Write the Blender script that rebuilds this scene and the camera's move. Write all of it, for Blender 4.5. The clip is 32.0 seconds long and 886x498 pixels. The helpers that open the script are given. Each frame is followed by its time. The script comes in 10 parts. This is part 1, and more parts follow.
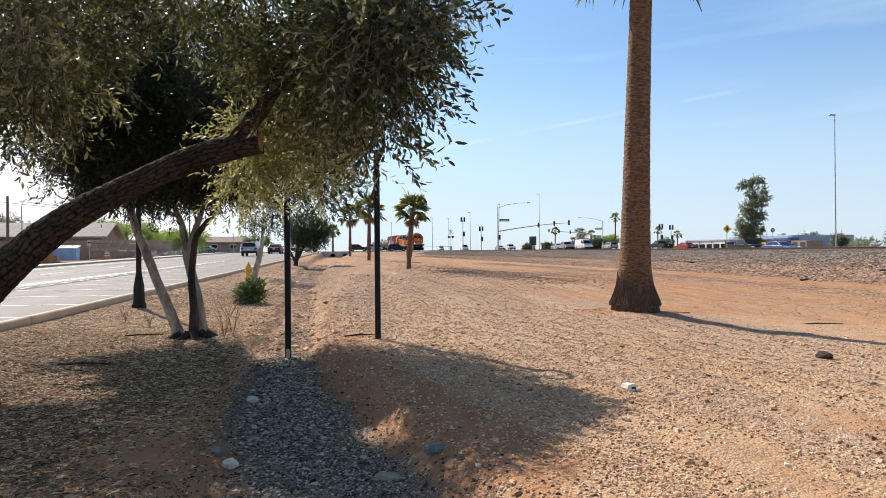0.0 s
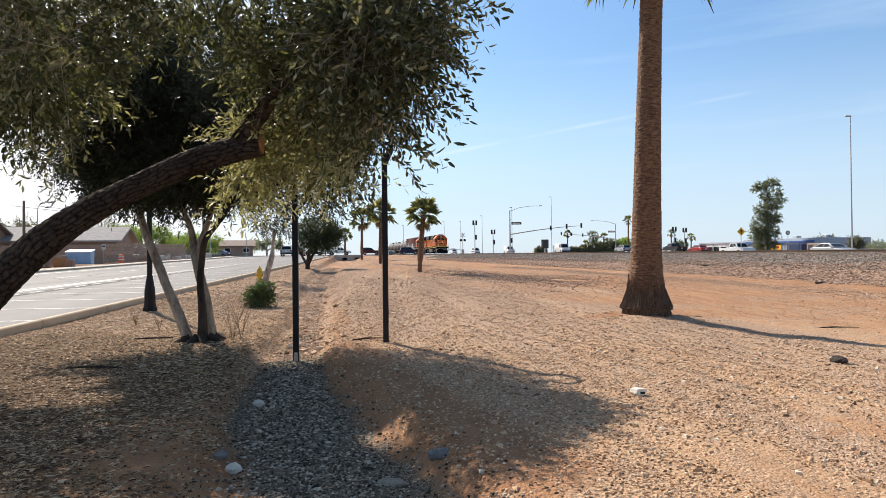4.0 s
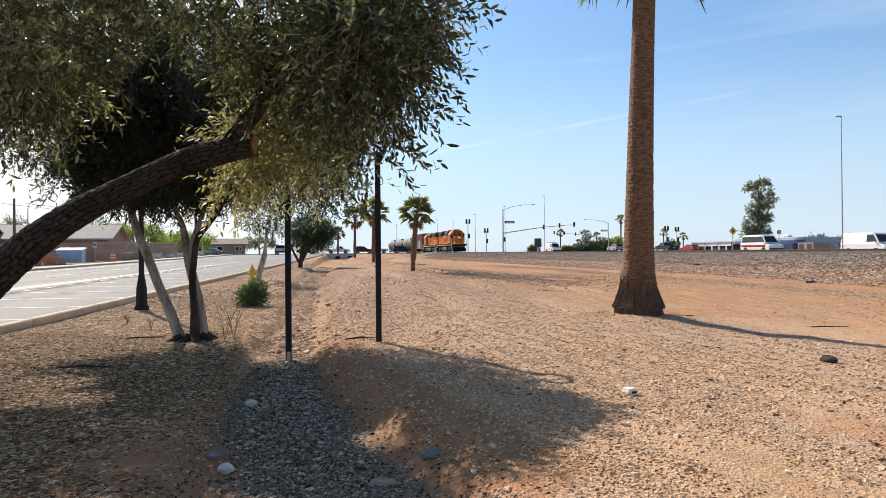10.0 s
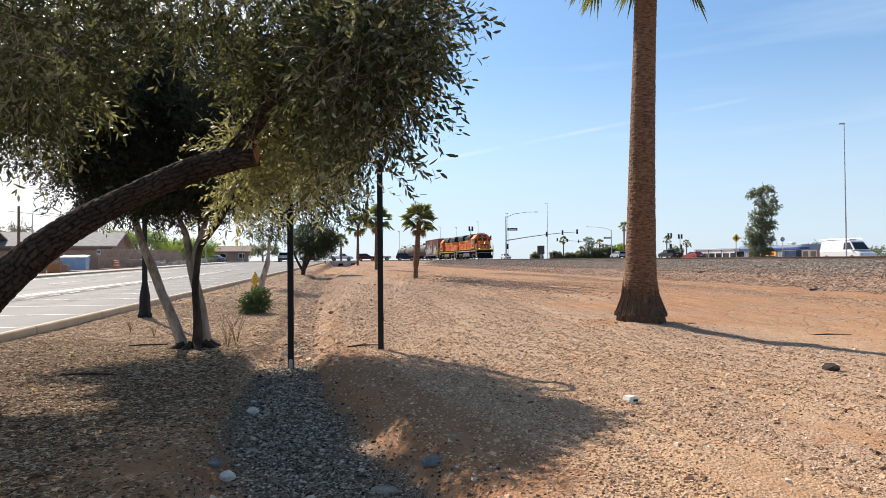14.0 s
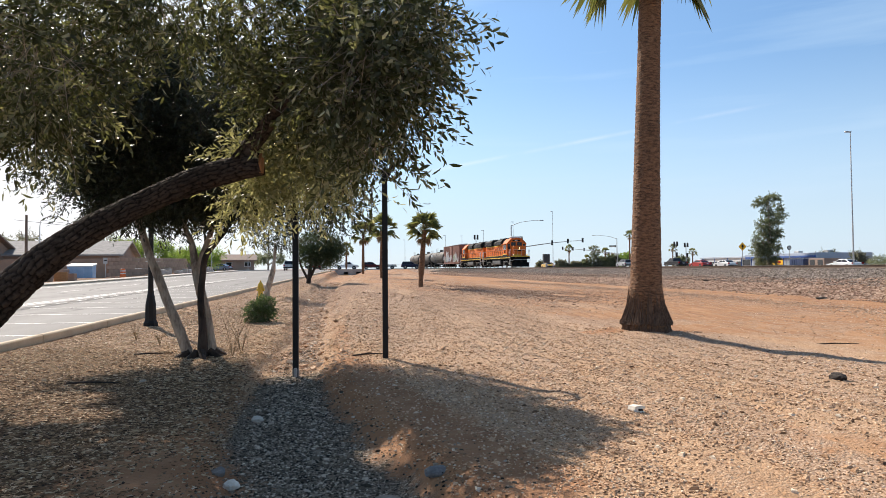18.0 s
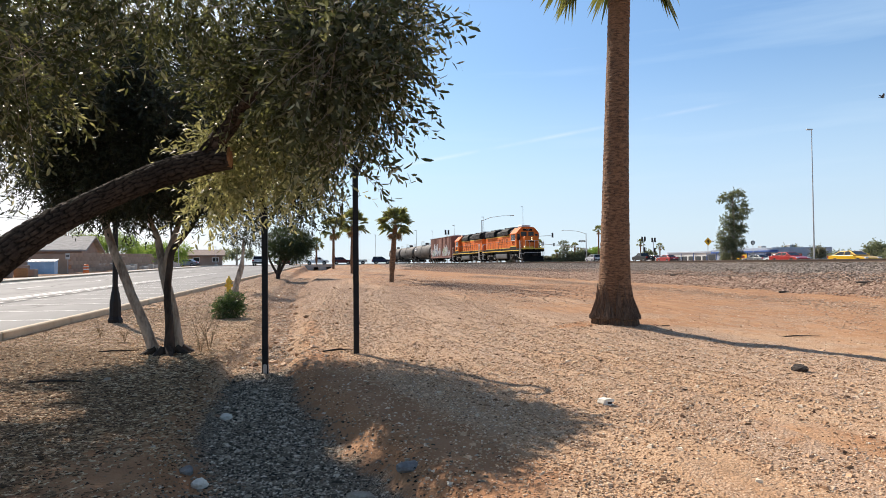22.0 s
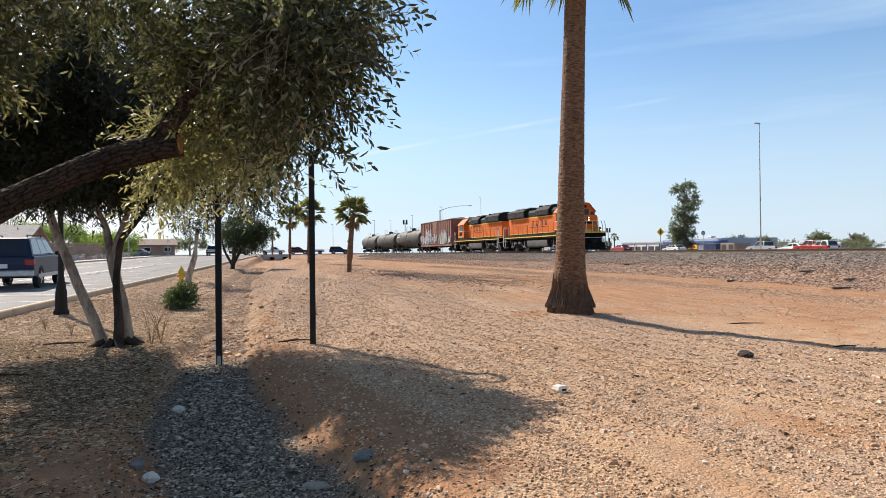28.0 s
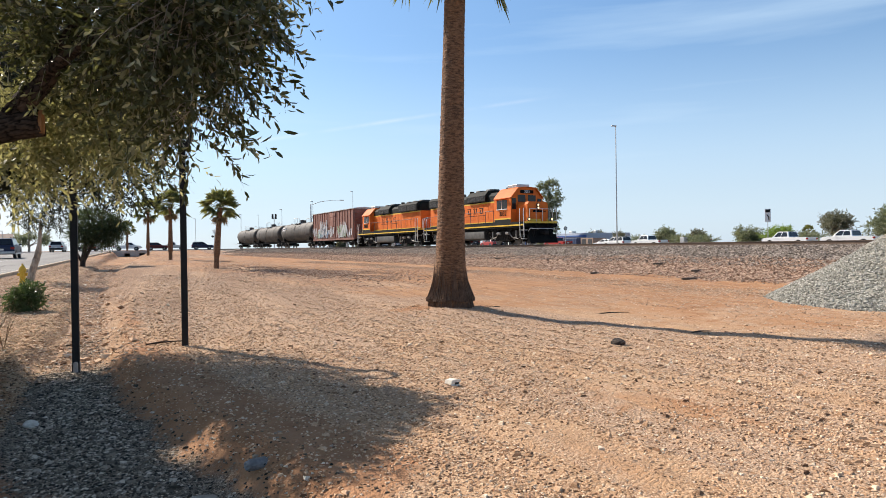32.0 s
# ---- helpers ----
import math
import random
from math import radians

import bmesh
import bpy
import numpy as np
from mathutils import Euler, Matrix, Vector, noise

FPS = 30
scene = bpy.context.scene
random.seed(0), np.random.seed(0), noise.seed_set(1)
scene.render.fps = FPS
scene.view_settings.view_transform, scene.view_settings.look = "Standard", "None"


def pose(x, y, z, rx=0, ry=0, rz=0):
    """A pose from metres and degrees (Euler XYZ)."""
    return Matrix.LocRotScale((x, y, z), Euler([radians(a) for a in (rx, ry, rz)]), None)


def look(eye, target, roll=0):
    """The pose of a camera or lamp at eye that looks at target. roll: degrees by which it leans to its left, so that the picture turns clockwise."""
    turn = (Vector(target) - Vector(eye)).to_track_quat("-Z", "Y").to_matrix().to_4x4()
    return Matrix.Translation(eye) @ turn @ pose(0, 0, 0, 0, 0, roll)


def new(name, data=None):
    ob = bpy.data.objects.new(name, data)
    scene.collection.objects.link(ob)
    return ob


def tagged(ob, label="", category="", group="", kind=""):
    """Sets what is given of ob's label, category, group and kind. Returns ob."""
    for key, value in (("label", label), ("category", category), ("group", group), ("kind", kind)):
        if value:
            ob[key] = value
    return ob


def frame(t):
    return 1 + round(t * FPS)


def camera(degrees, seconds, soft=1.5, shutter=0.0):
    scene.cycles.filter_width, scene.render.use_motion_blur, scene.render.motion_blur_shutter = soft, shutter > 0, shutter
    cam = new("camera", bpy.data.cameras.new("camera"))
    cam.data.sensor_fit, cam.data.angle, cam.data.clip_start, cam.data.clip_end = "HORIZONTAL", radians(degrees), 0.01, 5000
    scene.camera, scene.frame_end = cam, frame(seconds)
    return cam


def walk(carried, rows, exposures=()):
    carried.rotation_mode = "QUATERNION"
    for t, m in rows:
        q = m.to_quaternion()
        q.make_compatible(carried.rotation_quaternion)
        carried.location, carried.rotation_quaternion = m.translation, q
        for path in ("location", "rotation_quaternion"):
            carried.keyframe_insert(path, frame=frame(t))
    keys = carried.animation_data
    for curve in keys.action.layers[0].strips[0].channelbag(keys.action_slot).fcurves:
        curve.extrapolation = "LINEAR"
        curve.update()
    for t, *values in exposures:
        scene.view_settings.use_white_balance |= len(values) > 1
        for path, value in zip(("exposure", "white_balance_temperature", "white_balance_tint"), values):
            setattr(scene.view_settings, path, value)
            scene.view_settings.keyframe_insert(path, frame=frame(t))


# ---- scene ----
EXPOSURE = 0.47
cam = camera(68.1, 32.0, soft=0.55)
PATH = [
    (0, (0.042, 0.212, 1.5), (0.295, 2.196, 1.504), -0.5),
    (0.5, (0.017, 0.238, 1.503), (0.282, 2.22, 1.499), -0.7),
    (1, (0.061, 0.256, 1.507), (0.328, 2.238, 1.493), -0.7),
    (1.5, (0.088, 0.265, 1.499), (0.353, 2.248, 1.486), -0.7),
    (2, (0.102, 0.26, 1.493), (0.365, 2.243, 1.486), -0.7),
    (2.5, (0.106, 0.268, 1.487), (0.367, 2.251, 1.484), -0.6),
    (3, (0.113, 0.274, 1.491), (0.361, 2.259, 1.499), -0.6),
    (3.5, (0.113, 0.257, 1.497), (0.343, 2.244, 1.51), -0.6),
    (5.5, (0.121, 0.274, 1.495), (0.322, 2.263, 1.514), -0.6),
    (6, (0.118, 0.267, 1.496), (0.322, 2.256, 1.52), -0.6),
    (6.5, (0.114, 0.259, 1.503), (0.321, 2.249, 1.523), -0.6),
    (7, (0.111, 0.257, 1.515), (0.32, 2.246, 1.53), -0.5),
    (7.5, (0.11, 0.253, 1.509), (0.324, 2.241, 1.521), -0.6),
    (8, (0.112, 0.243, 1.509), (0.331, 2.231, 1.52), -0.5),
    (8.5, (0.116, 0.253, 1.507), (0.339, 2.24, 1.517), -0.5),
    (9, (0.115, 0.251, 1.508), (0.344, 2.238, 1.518), -0.5),
    (9.5, (0.119, 0.254, 1.512), (0.351, 2.24, 1.521), -0.5),
    (10, (0.115, 0.251, 1.51), (0.352, 2.237, 1.52), -0.5),
    (10.5, (0.115, 0.253, 1.519), (0.35, 2.239, 1.528), -0.4),
    (11, (0.119, 0.246, 1.511), (0.349, 2.233, 1.52), -0.5),
    (11.5, (0.115, 0.254, 1.515), (0.342, 2.241, 1.523), -0.5),
    (12, (0.117, 0.257, 1.513), (0.34, 2.244, 1.52), -0.4),
    (12.5, (0.121, 0.256, 1.514), (0.345, 2.243, 1.522), -0.5),
    (13, (0.119, 0.25, 1.513), (0.347, 2.237, 1.527), -0.5),
    (13.5, (0.129, 0.239, 1.515), (0.361, 2.225, 1.54), -0.5),
    (14, (0.13, 0.22, 1.519), (0.358, 2.207, 1.551), -0.5),
    (14.5, (0.13, 0.22, 1.521), (0.349, 2.207, 1.562), -0.5),
    (16.5, (0.14, 0.207, 1.528), (0.342, 2.196, 1.592), -0.6),
    (17, (0.146, 0.208, 1.53), (0.347, 2.197, 1.594), -0.5),
    (17.5, (0.149, 0.212, 1.528), (0.352, 2.201, 1.588), -0.5),
    (18, (0.139, 0.208, 1.523), (0.351, 2.196, 1.581), -0.5),
    (18.5, (0.133, 0.217, 1.519), (0.357, 2.203, 1.574), -0.5),
    (19, (0.126, 0.226, 1.522), (0.359, 2.211, 1.574), -0.5),
    (19.5, (0.13, 0.219, 1.524), (0.373, 2.203, 1.575), -0.6),
    (20, (0.131, 0.211, 1.525), (0.387, 2.194, 1.57), -0.6),
    (20.5, (0.135, 0.221, 1.519), (0.408, 2.202, 1.562), -0.6),
    (21, (0.133, 0.222, 1.522), (0.418, 2.201, 1.564), -0.6),
    (21.5, (0.133, 0.221, 1.524), (0.427, 2.199, 1.565), -0.6),
    (22, (0.135, 0.222, 1.523), (0.435, 2.199, 1.565), -0.6),
    (22.5, (0.137, 0.221, 1.518), (0.444, 2.197, 1.56), -0.6),
    (23, (0.141, 0.218, 1.522), (0.454, 2.193, 1.562), -0.6),
    (23.5, (0.137, 0.216, 1.52), (0.456, 2.19, 1.559), -0.6),
    (24, (0.14, 0.217, 1.517), (0.467, 2.19, 1.556), -0.6),
    (24.5, (0.134, 0.226, 1.522), (0.468, 2.197, 1.559), -0.6),
    (26.5, (0.144, 0.228, 1.521), (0.499, 2.196, 1.543), -0.5),
    (27, (0.142, 0.227, 1.522), (0.513, 2.192, 1.541), -0.5),
    (27.5, (0.142, 0.218, 1.517), (0.539, 2.178, 1.528), -0.5),
    (28, (0.147, 0.218, 1.517), (0.572, 2.172, 1.527), -0.6),
    (28.5, (0.137, 0.21, 1.524), (0.609, 2.153, 1.528), -0.5),
    (29, (0.122, 0.188, 1.527), (0.653, 2.116, 1.534), -0.5),
    (29.5, (0.038, 0.151, 1.529), (0.606, 2.068, 1.532), -0.6),
    (30, (-0.025, 0.168, 1.516), (0.561, 2.08, 1.525), -0.7),
    (30.5, (-0.038, 0.229, 1.531), (0.576, 2.132, 1.538), -0.7),
    (31, (-0.018, 0.319, 1.518), (0.632, 2.21, 1.52), -0.8),
    (31.5, (-0.011, 0.394, 1.503), (0.708, 2.26, 1.502), -0.7),
    (32, (-0.014, 0.421, 1.508), (0.782, 2.255, 1.498), -0.8),
]
walk(cam, [(t, look(eye, target, roll)) for t, eye, target, roll in PATH], exposures=[(0.0, EXPOSURE, 6700, 13.5), (32.0, EXPOSURE, 6700, 13.5)])

# ---- world and sun ----
SUN_AZ = radians(30.0)      # left of the road's direction
SUN_EL = radians(40.0)
world = bpy.data.worlds.new("sky")
scene.world = world
world.use_nodes = True
wn, wl = world.node_tree.nodes, world.node_tree.links
wn.clear()
sky_out = wn.new("ShaderNodeOutputWorld")
sky_bg = wn.new("ShaderNodeBackground")
sky_tex = wn.new("ShaderNodeTexSky")
sky_tex.sky_type = "NISHITA"
sky_tex.sun_disc = False
sky_tex.sun_elevation = SUN_EL
sky_tex.sun_rotation = -SUN_AZ
sky_tex.altitude = 350
sky_tex.air_density = 1.0
sky_tex.dust_density = 0.5
sky_tex.ozone_density = 1.6
# thin high cirrus streaks
sky_co = wn.new("ShaderNodeTexCoord")
sky_map = wn.new("ShaderNodeMapping")
sky_map.inputs["Rotation"].default_value = (0.0, 0.12, 0.35)
sky_map.inputs["Scale"].default_value = (1.2, 1.2, 14.0)
sky_noise = wn.new("ShaderNodeTexNoise")
sky_noise.inputs["Scale"].default_value = 1.6
sky_noise.inputs["Detail"].default_value = 6.0
sky_ramp = wn.new("ShaderNodeValToRGB")
sky_ramp.color_ramp.elements[0].position = 0.52
sky_ramp.color_ramp.elements[1].position = 0.82
sky_ramp.color_ramp.elements[1].color = (0.35, 0.35, 0.35, 1)
sky_mix = wn.new("ShaderNodeMix")
sky_mix.data_type = "RGBA"
sky_mix.inputs[7].default_value = (6.5, 6.9, 7.4, 1)
wl.new(sky_co.outputs["Generated"], sky_map.inputs["Vector"])
wl.new(sky_map.outputs["Vector"], sky_noise.inputs["Vector"])
wl.new(sky_noise.outputs["Fac"], sky_ramp.inputs["Fac"])
wl.new(sky_ramp.outputs["Color"], sky_mix.inputs[0])
wl.new(sky_tex.outputs["Color"], sky_mix.inputs[6])
# clear desert air: a touch deeper blue than the model's
sky_tone = wn.new("ShaderNodeMix")
sky_tone.data_type = "RGBA"
sky_tone.blend_type = "MULTIPLY"
sky_tone.inputs[0].default_value = 1.0
sky_tone.inputs[7].default_value = (0.86, 0.985, 1.06, 1)
wl.new(sky_mix.outputs[2], sky_tone.inputs[6])
# pale haze low over the horizon
sky_sep = wn.new("ShaderNodeSeparateXYZ")
wl.new(sky_co.outputs["Generated"], sky_sep.inputs["Vector"])
haze_ramp = wn.new("ShaderNodeValToRGB")
haze_ramp.color_ramp.interpolation = "EASE"
haze_ramp.color_ramp.elements[0].position = 0.0
haze_ramp.color_ramp.elements[0].color = (0.75, 0.75, 0.75, 1)
haze_ramp.color_ramp.elements[1].position = 0.31
haze_ramp.color_ramp.elements[1].color = (0, 0, 0, 1)
wl.new(sky_sep.outputs["Z"], haze_ramp.inputs["Fac"])
haze_mix = wn.new("ShaderNodeMix")
haze_mix.data_type = "RGBA"
haze_mix.inputs[7].default_value = (5.15, 6.6, 8.1, 1)
wl.new(haze_ramp.outputs["Color"], haze_mix.inputs[0])
wl.new(sky_tone.outputs[2], haze_mix.inputs[6])
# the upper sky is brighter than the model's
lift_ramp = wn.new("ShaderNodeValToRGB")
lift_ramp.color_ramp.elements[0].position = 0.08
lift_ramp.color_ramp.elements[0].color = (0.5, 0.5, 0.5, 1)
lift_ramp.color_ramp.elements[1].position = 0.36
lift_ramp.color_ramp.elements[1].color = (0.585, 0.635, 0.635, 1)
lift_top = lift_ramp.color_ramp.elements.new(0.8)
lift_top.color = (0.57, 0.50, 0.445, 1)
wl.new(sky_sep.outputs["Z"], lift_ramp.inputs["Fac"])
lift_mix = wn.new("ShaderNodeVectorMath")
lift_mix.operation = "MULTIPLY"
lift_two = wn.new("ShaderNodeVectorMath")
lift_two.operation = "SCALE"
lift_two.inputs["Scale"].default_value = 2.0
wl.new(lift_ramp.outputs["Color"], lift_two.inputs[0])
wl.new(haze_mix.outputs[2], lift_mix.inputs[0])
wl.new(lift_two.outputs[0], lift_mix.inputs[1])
# bright air round the sun's bearing
glow_dot = wn.new("ShaderNodeVectorMath")
glow_dot.operation = "DOT_PRODUCT"
glow_dot.inputs[1].default_value = (-math.sin(SUN_AZ) * math.cos(radians(14)), math.cos(SUN_AZ) * math.cos(radians(14)), math.sin(radians(14)))
wl.new(sky_co.outputs["Generated"], glow_dot.inputs[0])
glow_ramp = wn.new("ShaderNodeValToRGB")
glow_ramp.color_ramp.interpolation = "EASE"
glow_ramp.color_ramp.elements[0].position = 0.86
glow_ramp.color_ramp.elements[0].color = (0, 0, 0, 1)
glow_ramp.color_ramp.elements[1].position = 1.0
glow_ramp.color_ramp.elements[1].color = (0.85, 0.85, 0.85, 1)
wl.new(glow_dot.outputs["Value"], glow_ramp.inputs["Fac"])
glow_mix = wn.new("ShaderNodeMix")
glow_mix.data_type = "RGBA"
glow_mix.inputs[7].default_value = (9.0, 9.2, 9.4, 1)
wl.new(glow_ramp.outputs["Color"], glow_mix.inputs[0])
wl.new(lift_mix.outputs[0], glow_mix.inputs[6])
# an old vapour trail, frayed and broken
trail_dot = wn.new("ShaderNodeVectorMath")
trail_dot.operation = "DOT_PRODUCT"
trail_dot.inputs[1].default_value = (0.1994, 0.1269, -0.9717)
wl.new(sky_co.outputs["Generated"], trail_dot.inputs[0])
trail_abs = wn.new("ShaderNodeMath")
trail_abs.operation = "ABSOLUTE"
wl.new(trail_dot.outputs["Value"], trail_abs.inputs[0])
trail_ramp = wn.new("ShaderNodeValToRGB")
trail_ramp.color_ramp.elements[0].position = 0.0005
trail_ramp.color_ramp.elements[0].color = (0.2, 0.2, 0.2, 1)
trail_ramp.color_ramp.elements[1].position = 0.0032
trail_ramp.color_ramp.elements[1].color = (0, 0, 0, 1)
wl.new(trail_abs.outputs[0], trail_ramp.inputs["Fac"])
trail_near = wn.new("ShaderNodeVectorMath")
trail_near.operation = "DOT_PRODUCT"
trail_near.inputs[1].default_value = (0.290, 0.939, 0.182)
wl.new(sky_co.outputs["Generated"], trail_near.inputs[0])
trail_run = wn.new("ShaderNodeMapRange")
trail_run.inputs["From Min"].default_value, trail_run.inputs["From Max"].default_value = 0.955, 0.985
wl.new(trail_near.outputs["Value"], trail_run.inputs["Value"])
trail_wisp = wn.new("ShaderNodeTexNoise")
trail_wisp.inputs["Scale"].default_value = 9.0
trail_wisp.inputs["Detail"].default_value = 5.0
wl.new(sky_co.outputs["Generated"], trail_wisp.inputs["Vector"])
trail_cut = wn.new("ShaderNodeMapRange")
trail_cut.inputs["From Min"].default_value, trail_cut.inputs["From Max"].default_value = 0.38, 0.6
wl.new(trail_wisp.outputs["Fac"], trail_cut.inputs["Value"])
trail_a = wn.new("ShaderNodeMath")
trail_a.operation = "MULTIPLY"
wl.new(trail_run.outputs[0], trail_a.inputs[0])
wl.new(trail_cut.outputs[0], trail_a.inputs[1])
trail_b = wn.new("ShaderNodeMath")
trail_b.operation = "MULTIPLY"
wl.new(trail_a.outputs[0], trail_b.inputs[0])
wl.new(trail_ramp.outputs["Color"], trail_b.inputs[1])
trail_mix = wn.new("ShaderNodeMix")
trail_mix.data_type = "RGBA"
trail_mix.inputs[7].default_value = (9.0, 9.2, 9.4, 1)
wl.new(trail_b.outputs[0], trail_mix.inputs[0])
wl.new(glow_mix.outputs[2], trail_mix.inputs[6])
wl.new(trail_mix.outputs[2], sky_bg.inputs["Color"])
sky_bg.inputs["Strength"].default_value = 0.092
wl.new(sky_bg.outputs["Background"], sky_out.inputs["Surface"])

sun_lamp = bpy.data.lights.new("sun", "SUN")
sun_lamp.energy = 5.0
sun_lamp.angle = radians(0.53)
sun_lamp.color = (1.0, 0.93, 0.82)
sun_ob = new("sun", sun_lamp)
sun_dir = Vector((-math.sin(SUN_AZ) * math.cos(SUN_EL), math.cos(SUN_AZ) * math.cos(SUN_EL), math.sin(SUN_EL)))
sun_ob.matrix_world = Matrix.Translation(sun_dir * 300) @ sun_dir.to_track_quat("Z", "Y").to_matrix().to_4x4()

# ---- materials ----
def ramp_node(nt, stops):
    n = nt.nodes.new("ShaderNodeValToRGB")
    e = n.color_ramp.elements
    while len(e) < len(stops):
        e.new(0.5)
    for el, (p, c) in zip(e, stops):
        el.position = p
        el.color = (c[0], c[1], c[2], 1)
    return n


def base_mat(name):
    m = bpy.data.materials.new(name)
    m.use_nodes = True
    nt = m.node_tree
    return m, nt, nt.nodes["Principled BSDF"]


def wear_mat(name, c1, c2, scale=3.0, rough=0.7, metal=0.0, bump=0.2, fine=40.0, stretch=(1, 1, 1), rand=0.0, island=0.0, contrast=(0.35, 0.65), spec=0.5, bump_dist=0.01):
    """A surface with colour variation at two scales, bump, and optional variation by object or by piece."""
    m, nt, b = base_mat(name)
    L = nt.links.new
    co = nt.nodes.new("ShaderNodeTexCoord")
    mp = nt.nodes.new("ShaderNodeMapping")
    mp.inputs["Scale"].default_value = stretch
    L(co.outputs["Object"], mp.inputs["Vector"])
    n1 = nt.nodes.new("ShaderNodeTexNoise")
    n1.inputs["Scale"].default_value = scale
    n1.inputs["Detail"].default_value = 5
    n2 = nt.nodes.new("ShaderNodeTexNoise")
    n2.inputs["Scale"].default_value = fine
    n2.inputs["Detail"].default_value = 3
    L(mp.outputs["Vector"], n1.inputs["Vector"])
    L(mp.outputs["Vector"], n2.inputs["Vector"])
    mx = nt.nodes.new("ShaderNodeMath")
    mx.operation = "MULTIPLY_ADD"
    mx.inputs[1].default_value = 0.35
    L(n2.outputs["Fac"], mx.inputs[0])
    sc = nt.nodes.new("ShaderNodeMath")
    sc.operation = "MULTIPLY"
    sc.inputs[1].default_value = 0.65
    L(n1.outputs["Fac"], sc.inputs[0])
    L(sc.outputs[0], mx.inputs[2])
    last = mx.outputs[0]
    if rand or island:
        src = nt.nodes.new("ShaderNodeObjectInfo" if rand else "ShaderNodeNewGeometry")
        ad = nt.nodes.new("ShaderNodeMath")
        ad.operation = "MULTIPLY_ADD"
        ad.inputs[1].default_value = rand or island
        L(src.outputs["Random" if rand else "Random Per Island"], ad.inputs[0])
        sb = nt.nodes.new("ShaderNodeMath")
        sb.operation = "SUBTRACT"
        sb.inputs[1].default_value = (rand or island) / 2
        L(last, sb.inputs[0])
        L(sb.outputs[0], ad.inputs[2])
        last = ad.outputs[0]
    r = ramp_node(nt, [(contrast[0], c1), (contrast[1], c2)])
    L(last, r.inputs["Fac"])
    L(r.outputs["Color"], b.inputs["Base Color"])
    b.inputs["Roughness"].default_value = rough
    b.inputs["Metallic"].default_value = metal
    b.inputs["Specular IOR Level"].default_value = spec
    if bump:
        bp = nt.nodes.new("ShaderNodeBump")
        bp.inputs["Strength"].default_value = bump
        bp.inputs["Distance"].default_value = bump_dist
        L(mx.outputs[0], bp.inputs["Height"])
        L(bp.outputs["Normal"], b.inputs["Normal"])
    return m


def stone_mat(name, stops, rough=0.9):
    """Loose stones: each piece takes its own colour, with a fine grain."""
    m, nt, b = base_mat(name)
    L = nt.links.new
    ge = nt.nodes.new("ShaderNodeNewGeometry")
    r = ramp_node(nt, stops)
    L(ge.outputs["Random Per Island"], r.inputs["Fac"])
    n = nt.nodes.new("ShaderNodeTexNoise")
    n.inputs["Scale"].default_value = 60
    L(ge.outputs["Position"], n.inputs["Vector"])
    mx = nt.nodes.new("ShaderNodeMix")
    mx.data_type = "RGBA"
    mx.blend_type = "MULTIPLY"
    mx.inputs[0].default_value = 0.6
    L(r.outputs["Color"], mx.inputs[6])
    g = ramp_node(nt, [(0.3, (0.55, 0.55, 0.55)), (0.7, (1.1, 1.1, 1.1))])
    L(n.outputs["Fac"], g.inputs["Fac"])
    L(g.outputs["Color"], mx.inputs[7])
    L(mx.outputs[2], b.inputs["Base Color"])
    b.inputs["Roughness"].default_value = rough
    b.inputs["Specular IOR Level"].default_value = 0.25
    return m


def leaf_mat(name, stops, through_col, amount=0.45, rough=0.5, gloss=0.55):
    """Thin leaves: each has its own green, and lets light through."""
    m, nt, b = base_mat(name)
    L = nt.links.new
    ge = nt.nodes.new("ShaderNodeNewGeometry")
    r = ramp_node(nt, stops)
    L(ge.outputs["Random Per Island"], r.inputs["Fac"])
    L(r.outputs["Color"], b.inputs["Base Color"])
    b.inputs["Roughness"].default_value = rough
    b.inputs["Specular IOR Level"].default_value = gloss
    tr = nt.nodes.new("ShaderNodeBsdfTranslucent")
    mul = nt.nodes.new("ShaderNodeMix")
    mul.data_type = "RGBA"
    mul.inputs[0].default_value = 0.6
    L(r.outputs["Color"], mul.inputs[6])
    mul.inputs[7].default_value = (*through_col, 1)
    L(mul.outputs[2], tr.inputs["Color"])
    ms = nt.nodes.new("ShaderNodeMixShader")
    ms.inputs[0].default_value = amount
    L(b.outputs[0], ms.inputs[1])
    L(tr.outputs[0], ms.inputs[2])
    L(ms.outputs[0], nt.nodes["Material Output"].inputs["Surface"])
    return m


def plain_mat(name, col, rough=0.5, metal=0.0, emit=None, power=0.0):
    return_m, nt, b = base_mat(name)
    b.inputs["Base Color"].default_value = (*col, 1)
    b.inputs["Roughness"].default_value = rough
    b.inputs["Metallic"].default_value = metal
    if emit:
        b.inputs["Emission Color"].default_value = (*emit, 1)
        b.inputs["Emission Strength"].default_value = power
    return return_m


def glass_mat(name, col, rough=0.05):
    m, nt, b = base_mat(name)
    b.inputs["Base Color"].default_value = (*col, 1)
    b.inputs["Roughness"].default_value = rough
    b.inputs["Specular IOR Level"].default_value = 0.5
    b.inputs["Coat Weight"].default_value = 0.15
    return m


